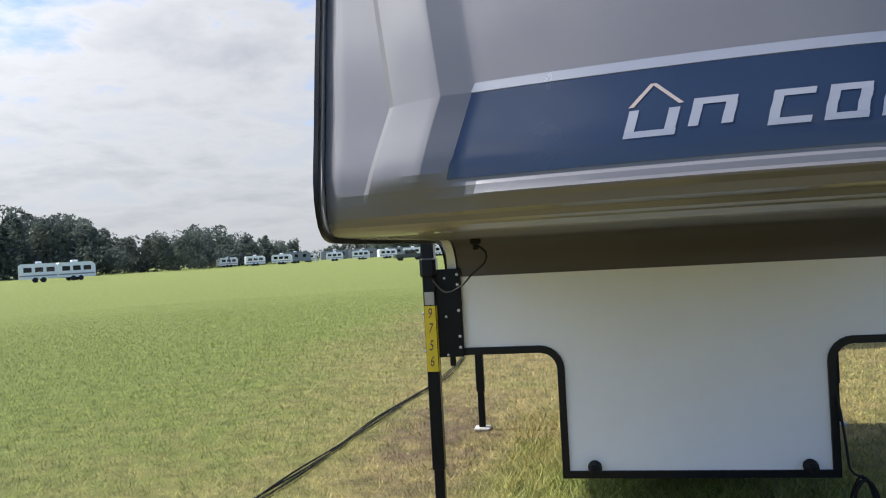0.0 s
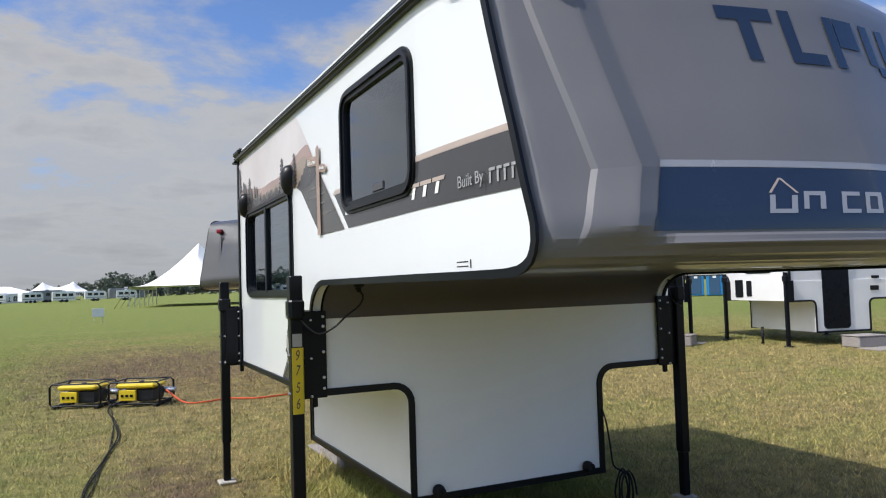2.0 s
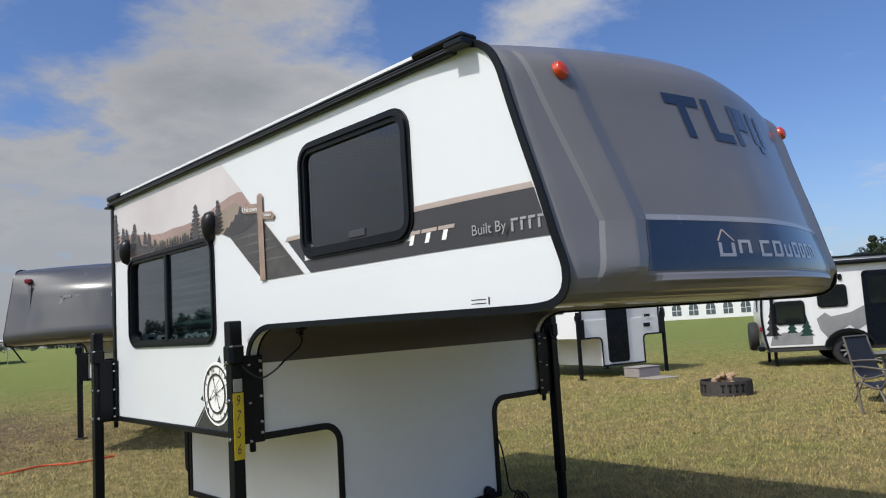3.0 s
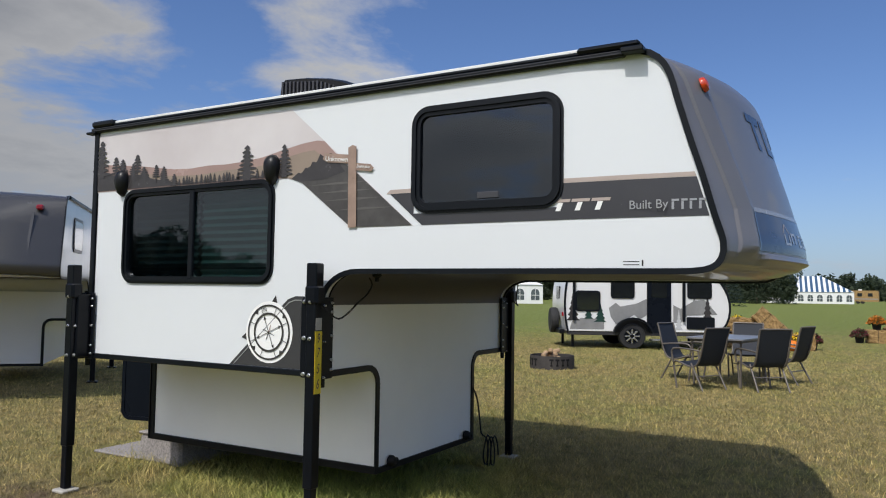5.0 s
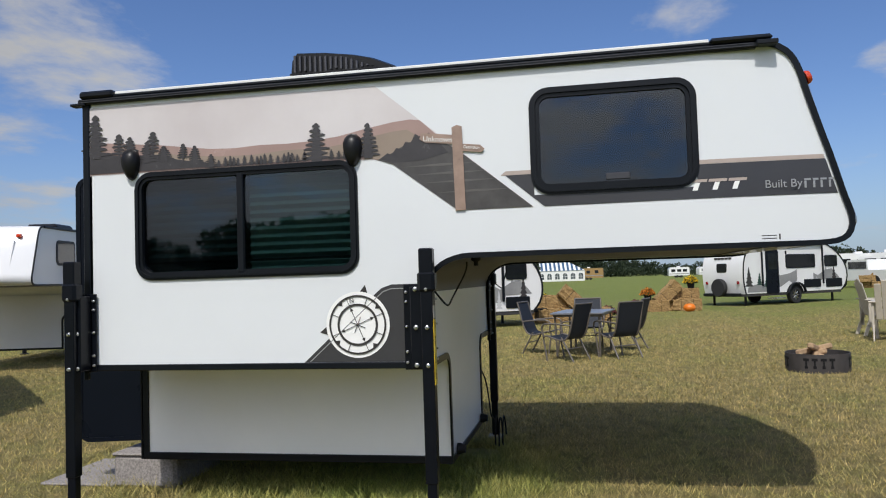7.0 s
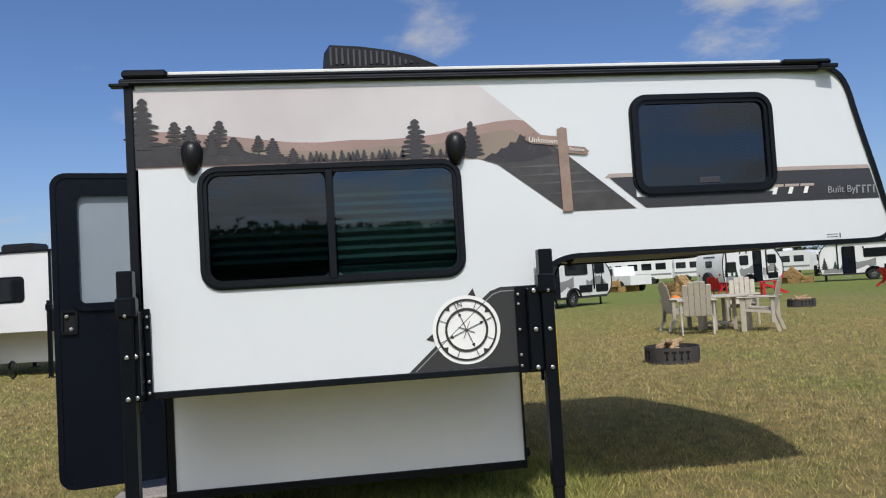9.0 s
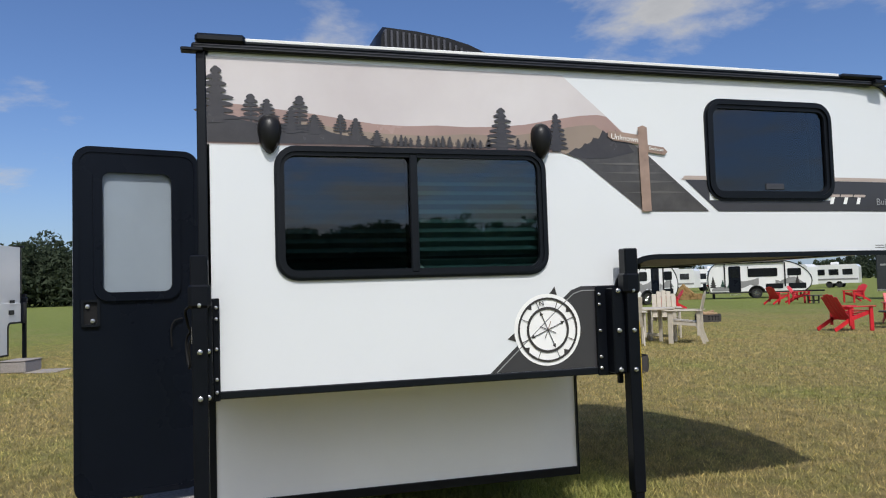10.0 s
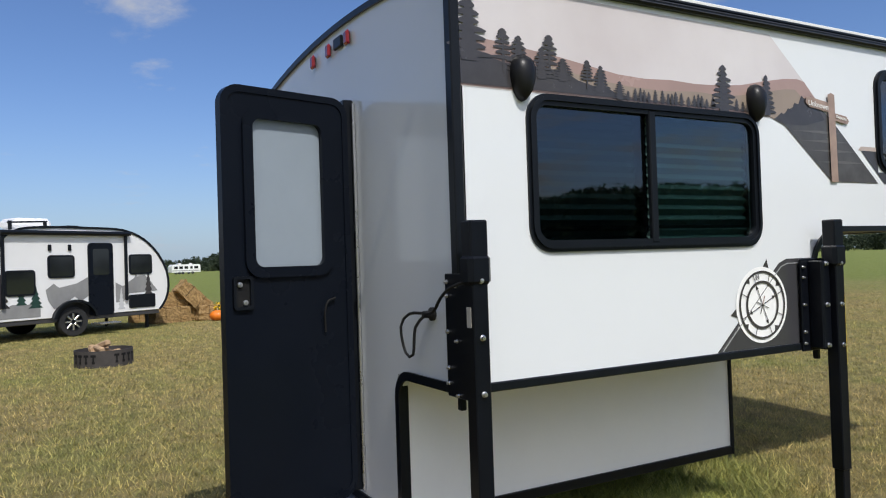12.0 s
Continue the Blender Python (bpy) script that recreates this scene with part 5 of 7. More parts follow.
M_TENT = mat("tent_canvas", (0.80, 0.80, 0.80), 0.6, var=0.03, scale=1.0)
M_TENTBLUE = mat("blue_canvas", (0.03, 0.085, 0.17), 0.6, var=0.08, scale=1.0)
M_TENTWIN = mat("clear_vinyl", (0.10, 0.12, 0.13), 0.2, var=0.2, scale=1.0)
M_STRAW = mat("straw", (0.27, 0.165, 0.06), 0.9, var=0.35, scale=18, bump=1.0, bscale=90, col2=(0.40, 0.26, 0.11))
M_PUMPKIN = mat("pumpkin_skin", (0.80, 0.20, 0.015), 0.45, var=0.12, scale=8)
M_MUMY = mat("yellow_blossom", (0.80, 0.52, 0.01), 0.7, var=0.2, scale=40)
M_MUMR = mat("maroon_blossom", (0.12, 0.018, 0.025), 0.7, var=0.2, scale=40)
M_STEM = mat("plant_green", (0.04, 0.075, 0.02), 0.7, var=0.3, scale=30)
M_RUST = mat("blackened_steel", (0.055, 0.048, 0.045), 0.7, var=0.3, scale=6, bump=0.1, bscale=60)
M_LOG = mat("split_log", (0.42, 0.28, 0.16), 0.85, var=0.3, scale=20, bump=0.4, bscale=50)
M_TAUPE = mat("taupe_tube", (0.16, 0.14, 0.12), 0.45, metal=0.3, var=0.08)
M_SLING = mat("charcoal_sling", (0.013, 0.017, 0.026), 0.7, var=0.12, scale=30, bump=0.1, bscale=400)
M_TABLE = mat("grey_table_top", (0.20, 0.20, 0.21), 0.3, var=0.1, scale=4)
M_POLY = mat("sand_poly_lumber", (0.50, 0.45, 0.37), 0.5, var=0.10, scale=10, bump=0.03, bscale=120)
M_REDPOLY = mat("red_poly_lumber", (0.58, 0.018, 0.028), 0.42, var=0.10, scale=10, bump=0.03, bscale=120)
M_TYRE = mat("tyre", (0.02, 0.02, 0.021), 0.8, var=0.2, bump=0.2, bscale=80)
M_RIM = mat("machined_alloy", (0.62, 0.63, 0.65), 0.25, metal=0.9, var=0.1)
M_TRWHITE = mat("trailer_white", (0.80, 0.80, 0.80), 0.22, var=0.02, scale=1.2, coat=0.3)
M_TRSILVER = mat("trailer_silver", (0.56, 0.57, 0.58), 0.25, var=0.03, scale=1.2, coat=0.3)
M_TRGREY = mat("trailer_grey", (0.20, 0.21, 0.225), 0.3, var=0.05, scale=1.2, coat=0.3)
M_MTGREY = mat("mountain_film", (0.26, 0.26, 0.26), 0.3, var=0.15, scale=3)
M_FIR = mat("fir_film", (0.02, 0.055, 0.045), 0.3, var=0.15, scale=8)
M_WINDOW = mat("trailer_window", (0.012, 0.014, 0.016), 0.06, var=0.1, coat=0.5)
M_BLUE = mat("blue_plastic", (0.02, 0.22, 0.52), 0.4, var=0.08)
M_CAR = mat("dark_car_paint", (0.04, 0.045, 0.05), 0.2, var=0.1, coat=0.6)
M_NICKEL = mat("dark_cap", (0.060, 0.058, 0.058), 0.25, var=0.06, scale=2, coat=0.5)


# ---- trees ----
def crown(rng, x, y, h, spread, n, size, spruce=False):
    """Corners of the leaf clumps of one tree, as an (n, 3, 3) array."""
    if spruce:
        t = rng.uniform(0.02, 1.0, n)
        layer = np.floor(t * 11) / 11 + 0.04 * rng.uniform(0, 1, n)
        rr = spread * (1 - layer) ** 0.85 * np.sqrt(rng.uniform(0.25, 1.0, n)) + 0.05
        a = rng.uniform(0, 6.28318, n)
        c = np.stack((x + rr * np.cos(a), y + rr * np.sin(a), h * (0.03 + 0.97 * layer) - 0.12 * rr), 1)
    else:
        k = 14
        la, lr, lz = rng.uniform(0, 6.28318, k), spread * np.sqrt(rng.uniform(0, 0.6, k)), h * rng.uniform(0.30, 0.86, k)
        ls = spread * rng.uniform(0.30, 0.55, k)
        pick = rng.integers(0, k, n)
        d = rng.normal(0, 1, (n, 3))
        d /= np.linalg.norm(d, axis=1)[:, None]
        d *= (ls[pick] * rng.uniform(0.5, 1.0, n) ** 0.4)[:, None]
        c = np.stack((x + lr[pick] * np.cos(la[pick]) + d[:, 0], y + lr[pick] * np.sin(la[pick]) + d[:, 1], lz[pick] + d[:, 2] * 0.9), 1)
        c[:, 2] = np.clip(c[:, 2], 0.2, h)
    tri = rng.normal(0, 1, (n, 3, 3))
    tri *= (size / np.linalg.norm(tri, axis=2))[:, :, None]
    return c[:, None, :] + tri


def sheet_of(name, tris, material):
    co = np.concatenate(tris).astype(np.float32)
    n = len(co)
    me = bpy.data.meshes.new(name)
    me.vertices.add(3 * n), me.loops.add(3 * n), me.polygons.add(n)
    me.vertices.foreach_set("co", co.ravel())
    me.loops.foreach_set("vertex_index", np.arange(3 * n, dtype=np.int32))
    me.polygons.foreach_set("loop_start", np.arange(0, 3 * n, 3, dtype=np.int32))
    me.materials.append(material)
    me.update()
    me.validate()
    return me


def woods(label, az0, az1, d0, d1, h0, h1, count, seed, material, leaves=420, swell=0.25):
    """A belt of trees between two bearings (degrees from +y towards +x)."""
    rng = np.random.default_rng(seed)
    tris = []
    for i in range(count):
        az = radians(az0 + (az1 - az0) * (i + rng.uniform(0, 1)) / count)
        d = rng.uniform(d0, d1)
        h = rng.uniform(h0, h1) * (0.8 + swell * math.sin(az * 23 + seed))
        x, y = d * math.sin(az), 3 + d * math.cos(az)
        tris.append(crown(rng, x, y, h, h * rng.uniform(0.26, 0.40), leaves, h * 0.068 * math.sqrt(420 / leaves), rng.uniform() < 0.12))
        low = crown(rng, x + rng.uniform(-4, 4), y + rng.uniform(-4, 4), h * 0.45, h * 0.40, leaves // 2, h * 0.075 * math.sqrt(420 / leaves))
        tris.append(low)
    tagged(new("woods", sheet_of("woods", tris, material)), label, "woods", kind="stuff")


# belts in M_LEAF_MID and M_LEAF_FAR carry distance haze in their leaf colour
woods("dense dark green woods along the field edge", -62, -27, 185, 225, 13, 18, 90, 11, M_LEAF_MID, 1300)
woods("dense dark green woods beyond the field", -152, -62, 190, 215, 22, 26, 300, 18, M_LEAF, 520, 0.04)
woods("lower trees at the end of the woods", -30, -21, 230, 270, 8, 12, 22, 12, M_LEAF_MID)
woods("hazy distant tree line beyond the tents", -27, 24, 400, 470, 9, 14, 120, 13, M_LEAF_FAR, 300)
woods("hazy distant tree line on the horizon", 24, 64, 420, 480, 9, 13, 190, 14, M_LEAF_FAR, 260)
woods("tall trees behind the striped tent", 60, 86, 150, 180, 10, 15, 74, 15, M_LEAF, 1300)
woods("distant trees beyond the field", 85, 150, 330, 400, 8, 11.5, 300, 16, M_LEAF, 240)
woods("distant trees behind the stand", 150, 210, 260, 320, 8, 13, 60, 17, M_LEAF, 260)


def build_tree(x, y, h, spread, label, seed, spruce=False):
    rng = np.random.default_rng(seed)
    tr = thing("spruce_tree" if spruce else "tree", label, "tree", pose(x, y, 0))
    part("trunk", Form().tube([(0, 0, 0), (0.05, 0, h * 0.4), (0, 0.05, h * 0.9)], h * 0.022, 8, r1=h * 0.005), M_BARK, tr, smooth=60)
    for i in range(5):
        a = i * 1.3
        z = h * (0.3 + 0.1 * i)
        part("limb", Form().tube([(0, 0, z), (spread * 0.35 * math.cos(a), spread * 0.35 * math.sin(a), z + h * 0.07), (spread * 0.7 * math.cos(a), spread * 0.7 * math.sin(a), z + h * 0.11)], h * 0.009, 6, r1=h * 0.002), M_BARK, tr, smooth=60)
    part("crown", sheet_of("crown", [crown(rng, 0, 0, h, spread, 2600, h * 0.028, spruce)], M_SPRUCE if spruce else M_LEAF), None, tr)


build_tree(104, 18, 6.0, 2.7, "blue-green spruce tree at the field edge", 21, True)
build_tree(146, 44, 11.5, 4.2, "tall leafy tree at the field edge", 22)
build_tree(150, 30, 12.0, 4.6, "tall leafy tree behind the striped tent", 23)
build_tree(152, 20, 9.0, 3.6, "round leafy tree behind the striped tent", 24)


# ---- other campers on jacks ----
def simple_camper(m, cap_mat, label, rear=False, tint=None):
    c = thing("truck_camper", label, "truck camper", m @ Matrix.Translation((-CX, -YF, 0)), "campers on jacks")
    f = Form().prism(side_outline(), lambda a, b, d: (d, a, b), X0, X1)
    part("body", f, M_TRWHITE if cap_mat is not M_NICKEL else M_TRSILVER, c, smooth=30)
    vs, n = [], 14
    for i in range(0, len(NOSE), 2):
        for j in range(n + 1):
            u = j / n * 2 - 1
            y, z = NOSE[i]
            vs.append((CX + HALF * u * 1.003, y - 0.02 - 0.22 * (1 - abs(u) ** 1.8) * min(1.0, max(0.0, (2.42 - z) / 0.3)), z + 0.03 * (1 - u * u)))
    k = (len(vs)) // (n + 1)
    cap = part("nose_cap", Form().add(vs, [(i * (n + 1) + j, i * (n + 1) + j + 1, (i + 1) * (n + 1) + j + 1, (i + 1) * (n + 1) + j) for i in range(k - 1) for j in range(n)]), cap_mat, c, "moulded nose cap", smooth=50)
    ink = M_NAVY if cap_mat is not M_NICKEL else M_SILVER
    for i, x in enumerate((0.15, 0.36, 0.58, 0.80)):
        part("logo_shape", Form().box(x, x + 0.05, 1.55, 1.60, 1.86, 2.04).box(x, x + 0.15, 1.55, 1.60, 1.84 + 0.17 * (i == 0), 1.87 + 0.17 * (i == 0)), ink, cap)
    for x in (-0.36, 1.46):
        part("marker_light", Form().box(x - 0.04, x + 0.04, 1.72, 1.80, 2.23, 2.29, 0.015), M_AMBER if cap_mat is not M_NICKEL else M_RED, cap)
        part("cap_rib", Form().bar([(x * 0.94 + 0.03, 1.72, 2.2), (x * 0.90 + 0.06, 1.61, 1.75), (x * 0.94 + 0.03, 1.60, 1.58)], (0, -1, 0), 0.03, 0.02), cap_mat, cap)
    r = 0.1
    left = [(X0, ZW), (BX0 - r, ZW)] + [(BX0 - r + r * math.sin(radians(a)), ZW - r + r * math.cos(radians(a))) for a in (30, 60, 90)] + [(BX0, ZB)]
    low = left + [(2 * CX - x, z) for x, z in reversed(left)]
    for y, nrm in ((YF - 0.02, -1), (YR, 1)):
        part("end_panel", Form().prism(low + [(X1, 1.27), (X0, 1.27)], lambda a, b, d: (a, d, b), min(y, y + nrm * 0.02), max(y, y + nrm * 0.02)), M_WHITE2, c)
        part("panel_trim", Form().bar([(x, y + nrm * 0.022, z) for x, z in low], (0, nrm, 0), 0.036, 0.012), M_BLACK, c)
    part("box", Form().box(BX0, BX1 - 0.012, YF, YR, ZB, ZW), M_WHITE2, c)
    part("soffit", Form().box(X0 + 0.02, X1 - 0.02, 1.95, YF - 0.03, 1.436, 1.446), M_SOFFIT, c)
    for s, x in ((-1, X0), (1, X1)):
        part("edge_trim", Form().bar([(x + s * 0.003, y, z) for y, z in NOSE + ARCH], (s, 0, 0), 0.03, 0.014), M_BLACK, c, smooth=40)
        part("roof_rail", Form().box(x - 0.03, x + 0.03, 2.05, YR + 0.06, 2.40, 2.44, 0.008), M_BLACK, c)
        part("corner_trim", Form().box(x - 0.02, x + 0.02, YR - 0.03, YR + 0.012, ZW, 2.42, 0.004), M_BLACK, c)

        def at(a, b, d, x=x, s=s):
            return (x + s * d, a, b)
        w1 = part("window", Form().prism(rounded(2.45, 3.10, 1.78, 2.22, 0.09), at, 0.0, 0.012), M_BLACK, c)
        part("pane", Form().prism(rounded(2.49, 3.06, 1.82, 2.18, 0.06), at, 0.013, 0.015), M_WINDOW, w1)
        w2 = part("window", Form().prism(rounded(4.3, 5.2, 1.45, 1.95, 0.09), at, 0.0, 0.012), M_BLACK, c)
        part("pane", Form().prism(rounded(4.34, 5.16, 1.49, 1.91, 0.06), at, 0.013, 0.015), M_WINDOW, w2)
        part("hatch", Form().prism(rounded(3.95, 4.22, 0.95, 1.32, 0.03), at, 0.0, 0.012), M_BLACK, c, "black service hatch")
        part("hatch", Form().prism(rounded(4.35, 4.52, 0.97, 1.30, 0.03), at, 0.0, 0.012), M_BLACK, c, "black service hatch")
        for sy, y in ((-1, YF - 0.02), (1, YR + 0.02)):
            jx = x + s * 0.11
            j = part("corner_jack", Form().box(jx - 0.033, jx + 0.033, y - 0.033, y + 0.033, 0.02, 1.46, 0.005), M_JACK, c, "black square corner jack")
            part("foot_plate", Form().box(jx - 0.07, jx + 0.07, y - 0.07, y + 0.07, 0.0, 0.025, 0.006), M_JACK, j)
            part("gear_housing", Form().box(jx - 0.05, jx + 0.05, y - 0.055, y + 0.055, 1.27, 1.39, 0.015), M_JACK, j)
            part("mount_plate", Form().box(min(x - s * 0.03, jx), max(x - s * 0.03, jx), y - 0.05, y + 0.05, 0.87, 1.29, 0.004), M_JACK, j)
    part("door", Form().prism(rounded(0.40, 1.00, 0.32, 2.08, 0.08), lambda a, b, d: (a, YR + 0.02 + d, b), 0.0, 0.02), M_DOOR, c, "black entry door")
    part("inlet", Form().box(-0.30, -0.10, YR + 0.02, YR + 0.035, 1.05, 1.14, 0.006), M_BLACK, c)
    part("inlet", Form().box(-0.32, -0.14, YR + 0.02, YR + 0.035, 1.28, 1.34, 0.006), M_BLACK, c)
    part("roof_vent", Form().box(CX - 0.3, CX + 0.3, 4.1, 4.8, 2.46, 2.66, 0.05), M_AC, c)
    return c


simple_camper(pose(2.05, 11.55, 0, 0, 0, -43.5), M_NICKEL, "silver and taupe truck camper standing on black jacks")
simple_camper(pose(8.0, 13.3, 0, 0, 0, -79), M_TRWHITE, "white truck camper with white nose standing on jacks")
simple_camper(pose(12.3, 11.95, 0, 0, 0, 167), M_TRWHITE, "white truck camper on jacks with black rear door")
build_step(pose(11.6, 9.4, 0, 0, 0, 167), "grey carpet-covered step behind a white camper")
build_step(pose(9.5, 12.05, 0, 0, 0, -57), "grey carpet-covered step beside a white camper")
hose = Form().tube([(0.17 * math.cos(a * 0.35), 0.02 * math.sin(a * 1.7), 0.19 + 0.16 * math.sin(a * 0.35)) for a in range(50)], 0.014, 6)
ob = part("power_cord_coil", hose, M_RUBBER)
ob.matrix_basis = pose(10.75, 11.0, 0, 0, 0, 40)
tagged(ob, "coiled black power cord standing on the grass", "cord")


# ---- travel trailers ----
def wheel_parts(parent, x, y, r, name="wheel", s=-1):
    m = Matrix.Translation((x, y, r)) @ pose(0, 0, 0, 0, 90 * s, 0)
    wh = part(name, Form().lathe([(r * 0.62, -0.10), (r * 0.93, -0.10), (r, -0.07), (r, 0.07), (r * 0.93, 0.10), (r * 0.62, 0.10), (r * 0.6, 0.03)], 24, m), M_TYRE, parent, "black tyre on a machined alloy rim", smooth=40)
    part("rim", Form().lathe([(r * 0.60, 0.02), (r * 0.63, 0.095), (r * 0.58, 0.098), (r * 0.55, 0.05), (0.03, 0.045)], 24, m), M_BLACK, wh, smooth=40)
    for i in range(8):
        a = 6.28318 * i / 8
        f = Form().box(0.05, r * 0.58, -0.022, 0.022, 0.05, 0.085, 0.006, m @ pose(0, 0, 0, 0, 0, math.degrees(a)))
        part("spoke", f, M_RIM, wh)
    return wh


FRONT_DOOR = dict(door=(-1.0, -0.38), windows=((-0.06, 0.55, 1.36, 1.88), (0.82, 1.46, 1.00, 1.56), (-2.05, -1.42, 1.38, 1.88)), hatches=((-2.12, -1.40, 0.55, 0.88),), arms=(1.50, -1.32), axle=0.0)
REAR_DOOR = dict(door=(0.36, 0.86), windows=((-1.15, 0.06, 1.42, 1.98), (-2.10, -1.55, 1.45, 1.92)), hatches=((-1.36, -0.66, 0.62, 0.95), (-2.28, -1.58, 0.60, 0.95)), arms=(1.02, -1.45), axle=-0.28)


def build_trailer(m, label, k=1.0, shell=None, plan=FRONT_DOOR):
    """A rounded travel trailer: its door side at x = 0 faces -x, the front is at -y; k lengthens it."""
    shell = shell or M_TRWHITE
    t = thing("travel_trailer", label, "travel trailer", m, "travel trailers on the field")
    prof = smooth_line([(1.66, 0.46, 0), (1.72, 0.8, 0), (1.74, 1.3, 0), (1.68, 1.85, 0), (1.5, 2.25, 0), (1.15, 2.46, 0), (0.5, 2.52, 0), (-0.5, 2.52, 0), (-1.3, 2.48, 0), (-1.85, 2.26, 0), (-2.25, 1.88, 0), (-2.48, 1.45, 0), (-2.53, 1.05, 0), (-2.44, 0.70, 0), (-2.25, 0.46, 0)], 0.2)
    prof = [(p.x * k, p.y) for p in prof]
    n = len(prof)
    vs = []
    for x, s in ((0.0, 0.985), (0.03, 1.0), (2.07, 1.0), (2.10, 0.985)):
        vs += [(x, y * s, 1.4 + (z - 1.4) * s) for y, z in prof]
    fs = [(i * n + j, i * n + (j + 1) % n, (i + 1) * n + (j + 1) % n, (i + 1) * n + j) for i in range(3) for j in range(n)]
    fs += [tuple(range(n))[::-1], tuple(range(3 * n, 4 * n))]
    body = part("body", Form().add(vs, fs), shell, t, "smooth rounded fibreglass body", smooth=24)
    part("edge_trim", Form().bar([(-0.004, y * 0.995, 1.4 + (z - 1.4) * 0.995) for y, z in prof], (-1, 0, 0), 0.05, 0.02), M_BLACK, t, smooth=40)
    part("frame", Form().box(0.02, 2.08, -2.25 * k, 1.66 * k, 0.36, 0.47, 0.01), M_GREY, t, "dark grey chassis skirt")
    part("hitch", Form().box(0.9, 1.2, -3.1 * k, -2.2 * k, 0.36, 0.46, 0.01), M_BLACK, t)

    def at(a, b, d):
        return (-d, a, b)
    d0, d1 = plan["door"]
    door = part("door", Form().prism(rounded(d0 * k, d1 * k, 0.44, 2.16, 0.09), at, 0.0, 0.025), M_DOOR, t, "black entry door")
    part("pane", Form().prism(rounded(d0 * k + 0.11, d1 * k - 0.11, 1.40, 2.02, 0.05), at, 0.026, 0.03), M_WINDOW, door)
    for a0, a1, b0, b1 in plan["windows"]:
        w = part("window", Form().prism(rounded(a0 * k, a1 * k, b0, b1, 0.08), at, 0.0, 0.022), M_BLACK, t)
        part("pane", Form().prism(rounded(a0 * k + 0.04, a1 * k - 0.04, b0 + 0.04, b1 - 0.04, 0.05), at, 0.023, 0.026), M_WINDOW, w)
    for a0, a1, b0, b1 in plan["hatches"]:
        part("storage_hatch", Form().prism(rounded(a0 * k, a1 * k, b0, b1, 0.04), at, 0.0, 0.02), M_BLACK, t)
    for y in plan["arms"]:
        part("awning_arm", Form().box(-0.07, -0.02, y * k - 0.035, y * k + 0.035, 0.75, 2.34, 0.01), M_BLACK, t)
    part("awning_roll", Form().tube([(-0.07, 1.55 * k, 2.38), (-0.07, -1.42 * k, 2.38)], 0.055, 10), M_BLACK, t, "black awning roll", smooth=50)
    for y in (0.05, 0.50):
        part("porch_light", Form().box(-0.04, 0.0, y * k - 0.04, y * k + 0.04, 1.98, 2.12, 0.015), M_BLACK, t)
    # grey mountains and firs along the side
    def film(name, pts, d, material):
        part(name, Form().add([at(a * k, b, d) for a, b in pts], [tuple(range(len(pts)))]), material, body)
    film("mountain_print", [(0.60, 1.10), (0.42, 1.24), (0.30, 1.14), (0.10, 1.18), (-0.10, 1.22), (-0.38, 1.36), (-0.38, 0.92), (-0.20, 0.80), (-0.05, 0.92), (0.25, 0.72), (0.42, 0.66), (0.55, 0.86)], 0.006, M_MTGREY)
    film("mountain_print", [(-1.06, 1.20), (-1.25, 1.10), (-1.40, 1.20), (-1.60, 1.32), (-1.85, 1.36), (-2.0, 1.20), (-2.2, 0.95), (-1.42, 0.92), (-1.25, 0.72), (-1.06, 0.72)], 0.006, M_MTGREY)
    film("meadow_print", [(1.60, 0.52), (1.55, 0.72), (1.3, 0.82), (1.0, 0.80), (0.72, 0.86), (0.72, 0.52)], 0.006, M_MTGREY)
    for i, (y, z0, z1, w, fm) in enumerate(((1.52, 0.75, 1.52, 0.17, M_PINE), (1.12, 0.80, 1.28, 0.12, M_FIR), (0.82, 0.72, 1.22, 0.16, M_FIR), (-1.94, 0.86, 1.50, 0.13, M_PINE), (-1.60, 0.95, 1.50, 0.12, M_MTGREY), (-1.20, 0.55, 1.08, 0.10, M_TRSILVER))):
        pts = []
        for q in range(5):
            s = 1 - q / 5
            pts += [(y + w * s, z0 + (z1 - z0) * q / 5), (y + w * s * 0.45, z0 + (z1 - z0) * (q + 0.7) / 5)]
        film("fir_print", pts + [(y, z1)] + [(2 * y - a, b) for a, b in reversed(pts)], 0.009, fm)
    # wheels, fenders, spare on the rear
    for y in (plan["axle"] * k,):
        wheel_parts(t, 0.06, y, 0.345)
        wheel_parts(t, 2.04, y, 0.345, s=1)
        arc = [(-0.06, y + 0.50 * math.cos(radians(a)), 0.36 + 0.47 * math.sin(radians(a))) for a in range(10, 171, 16)]
        part("fender", Form().bar(arc, (-1, 0, 0), 0.05, 0.09), M_BLACK, t, "black wheel fender", smooth=40)
        part("well", Form().prism([(q[1], q[2]) for q in arc], at, 0.0, 0.012), M_RUBBER, t)
    sp = Matrix.Translation((1.05, 1.86 * k, 0.72)) @ pose(0, 0, 0, 90, 0, 0)
    spare = part("spare_wheel", Form().lathe([(0.2, -0.10), (0.33, -0.10), (0.36, -0.06), (0.36, 0.06), (0.33, 0.10), (0.2, 0.1)], 22, sp @ pose(0, 0, 0, 180, 0, 0)), M_TYRE, t, "spare wheel on the rear", smooth=40)
    for i in range(7):
        part("spoke", Form().box(0.04, 0.2, -0.02, 0.02, -0.09, -0.07, 0.004, sp @ pose(0, 0, 0, 0, 0, i * 51.4)), M_RIM, spare)
    part("rear_window", Form().prism(rounded(0.80, 1.30, 1.32, 1.68, 0.07), lambda a, b, d: (a, 1.735 * k + d, b), -0.02, 0.02), M_WINDOW, t)
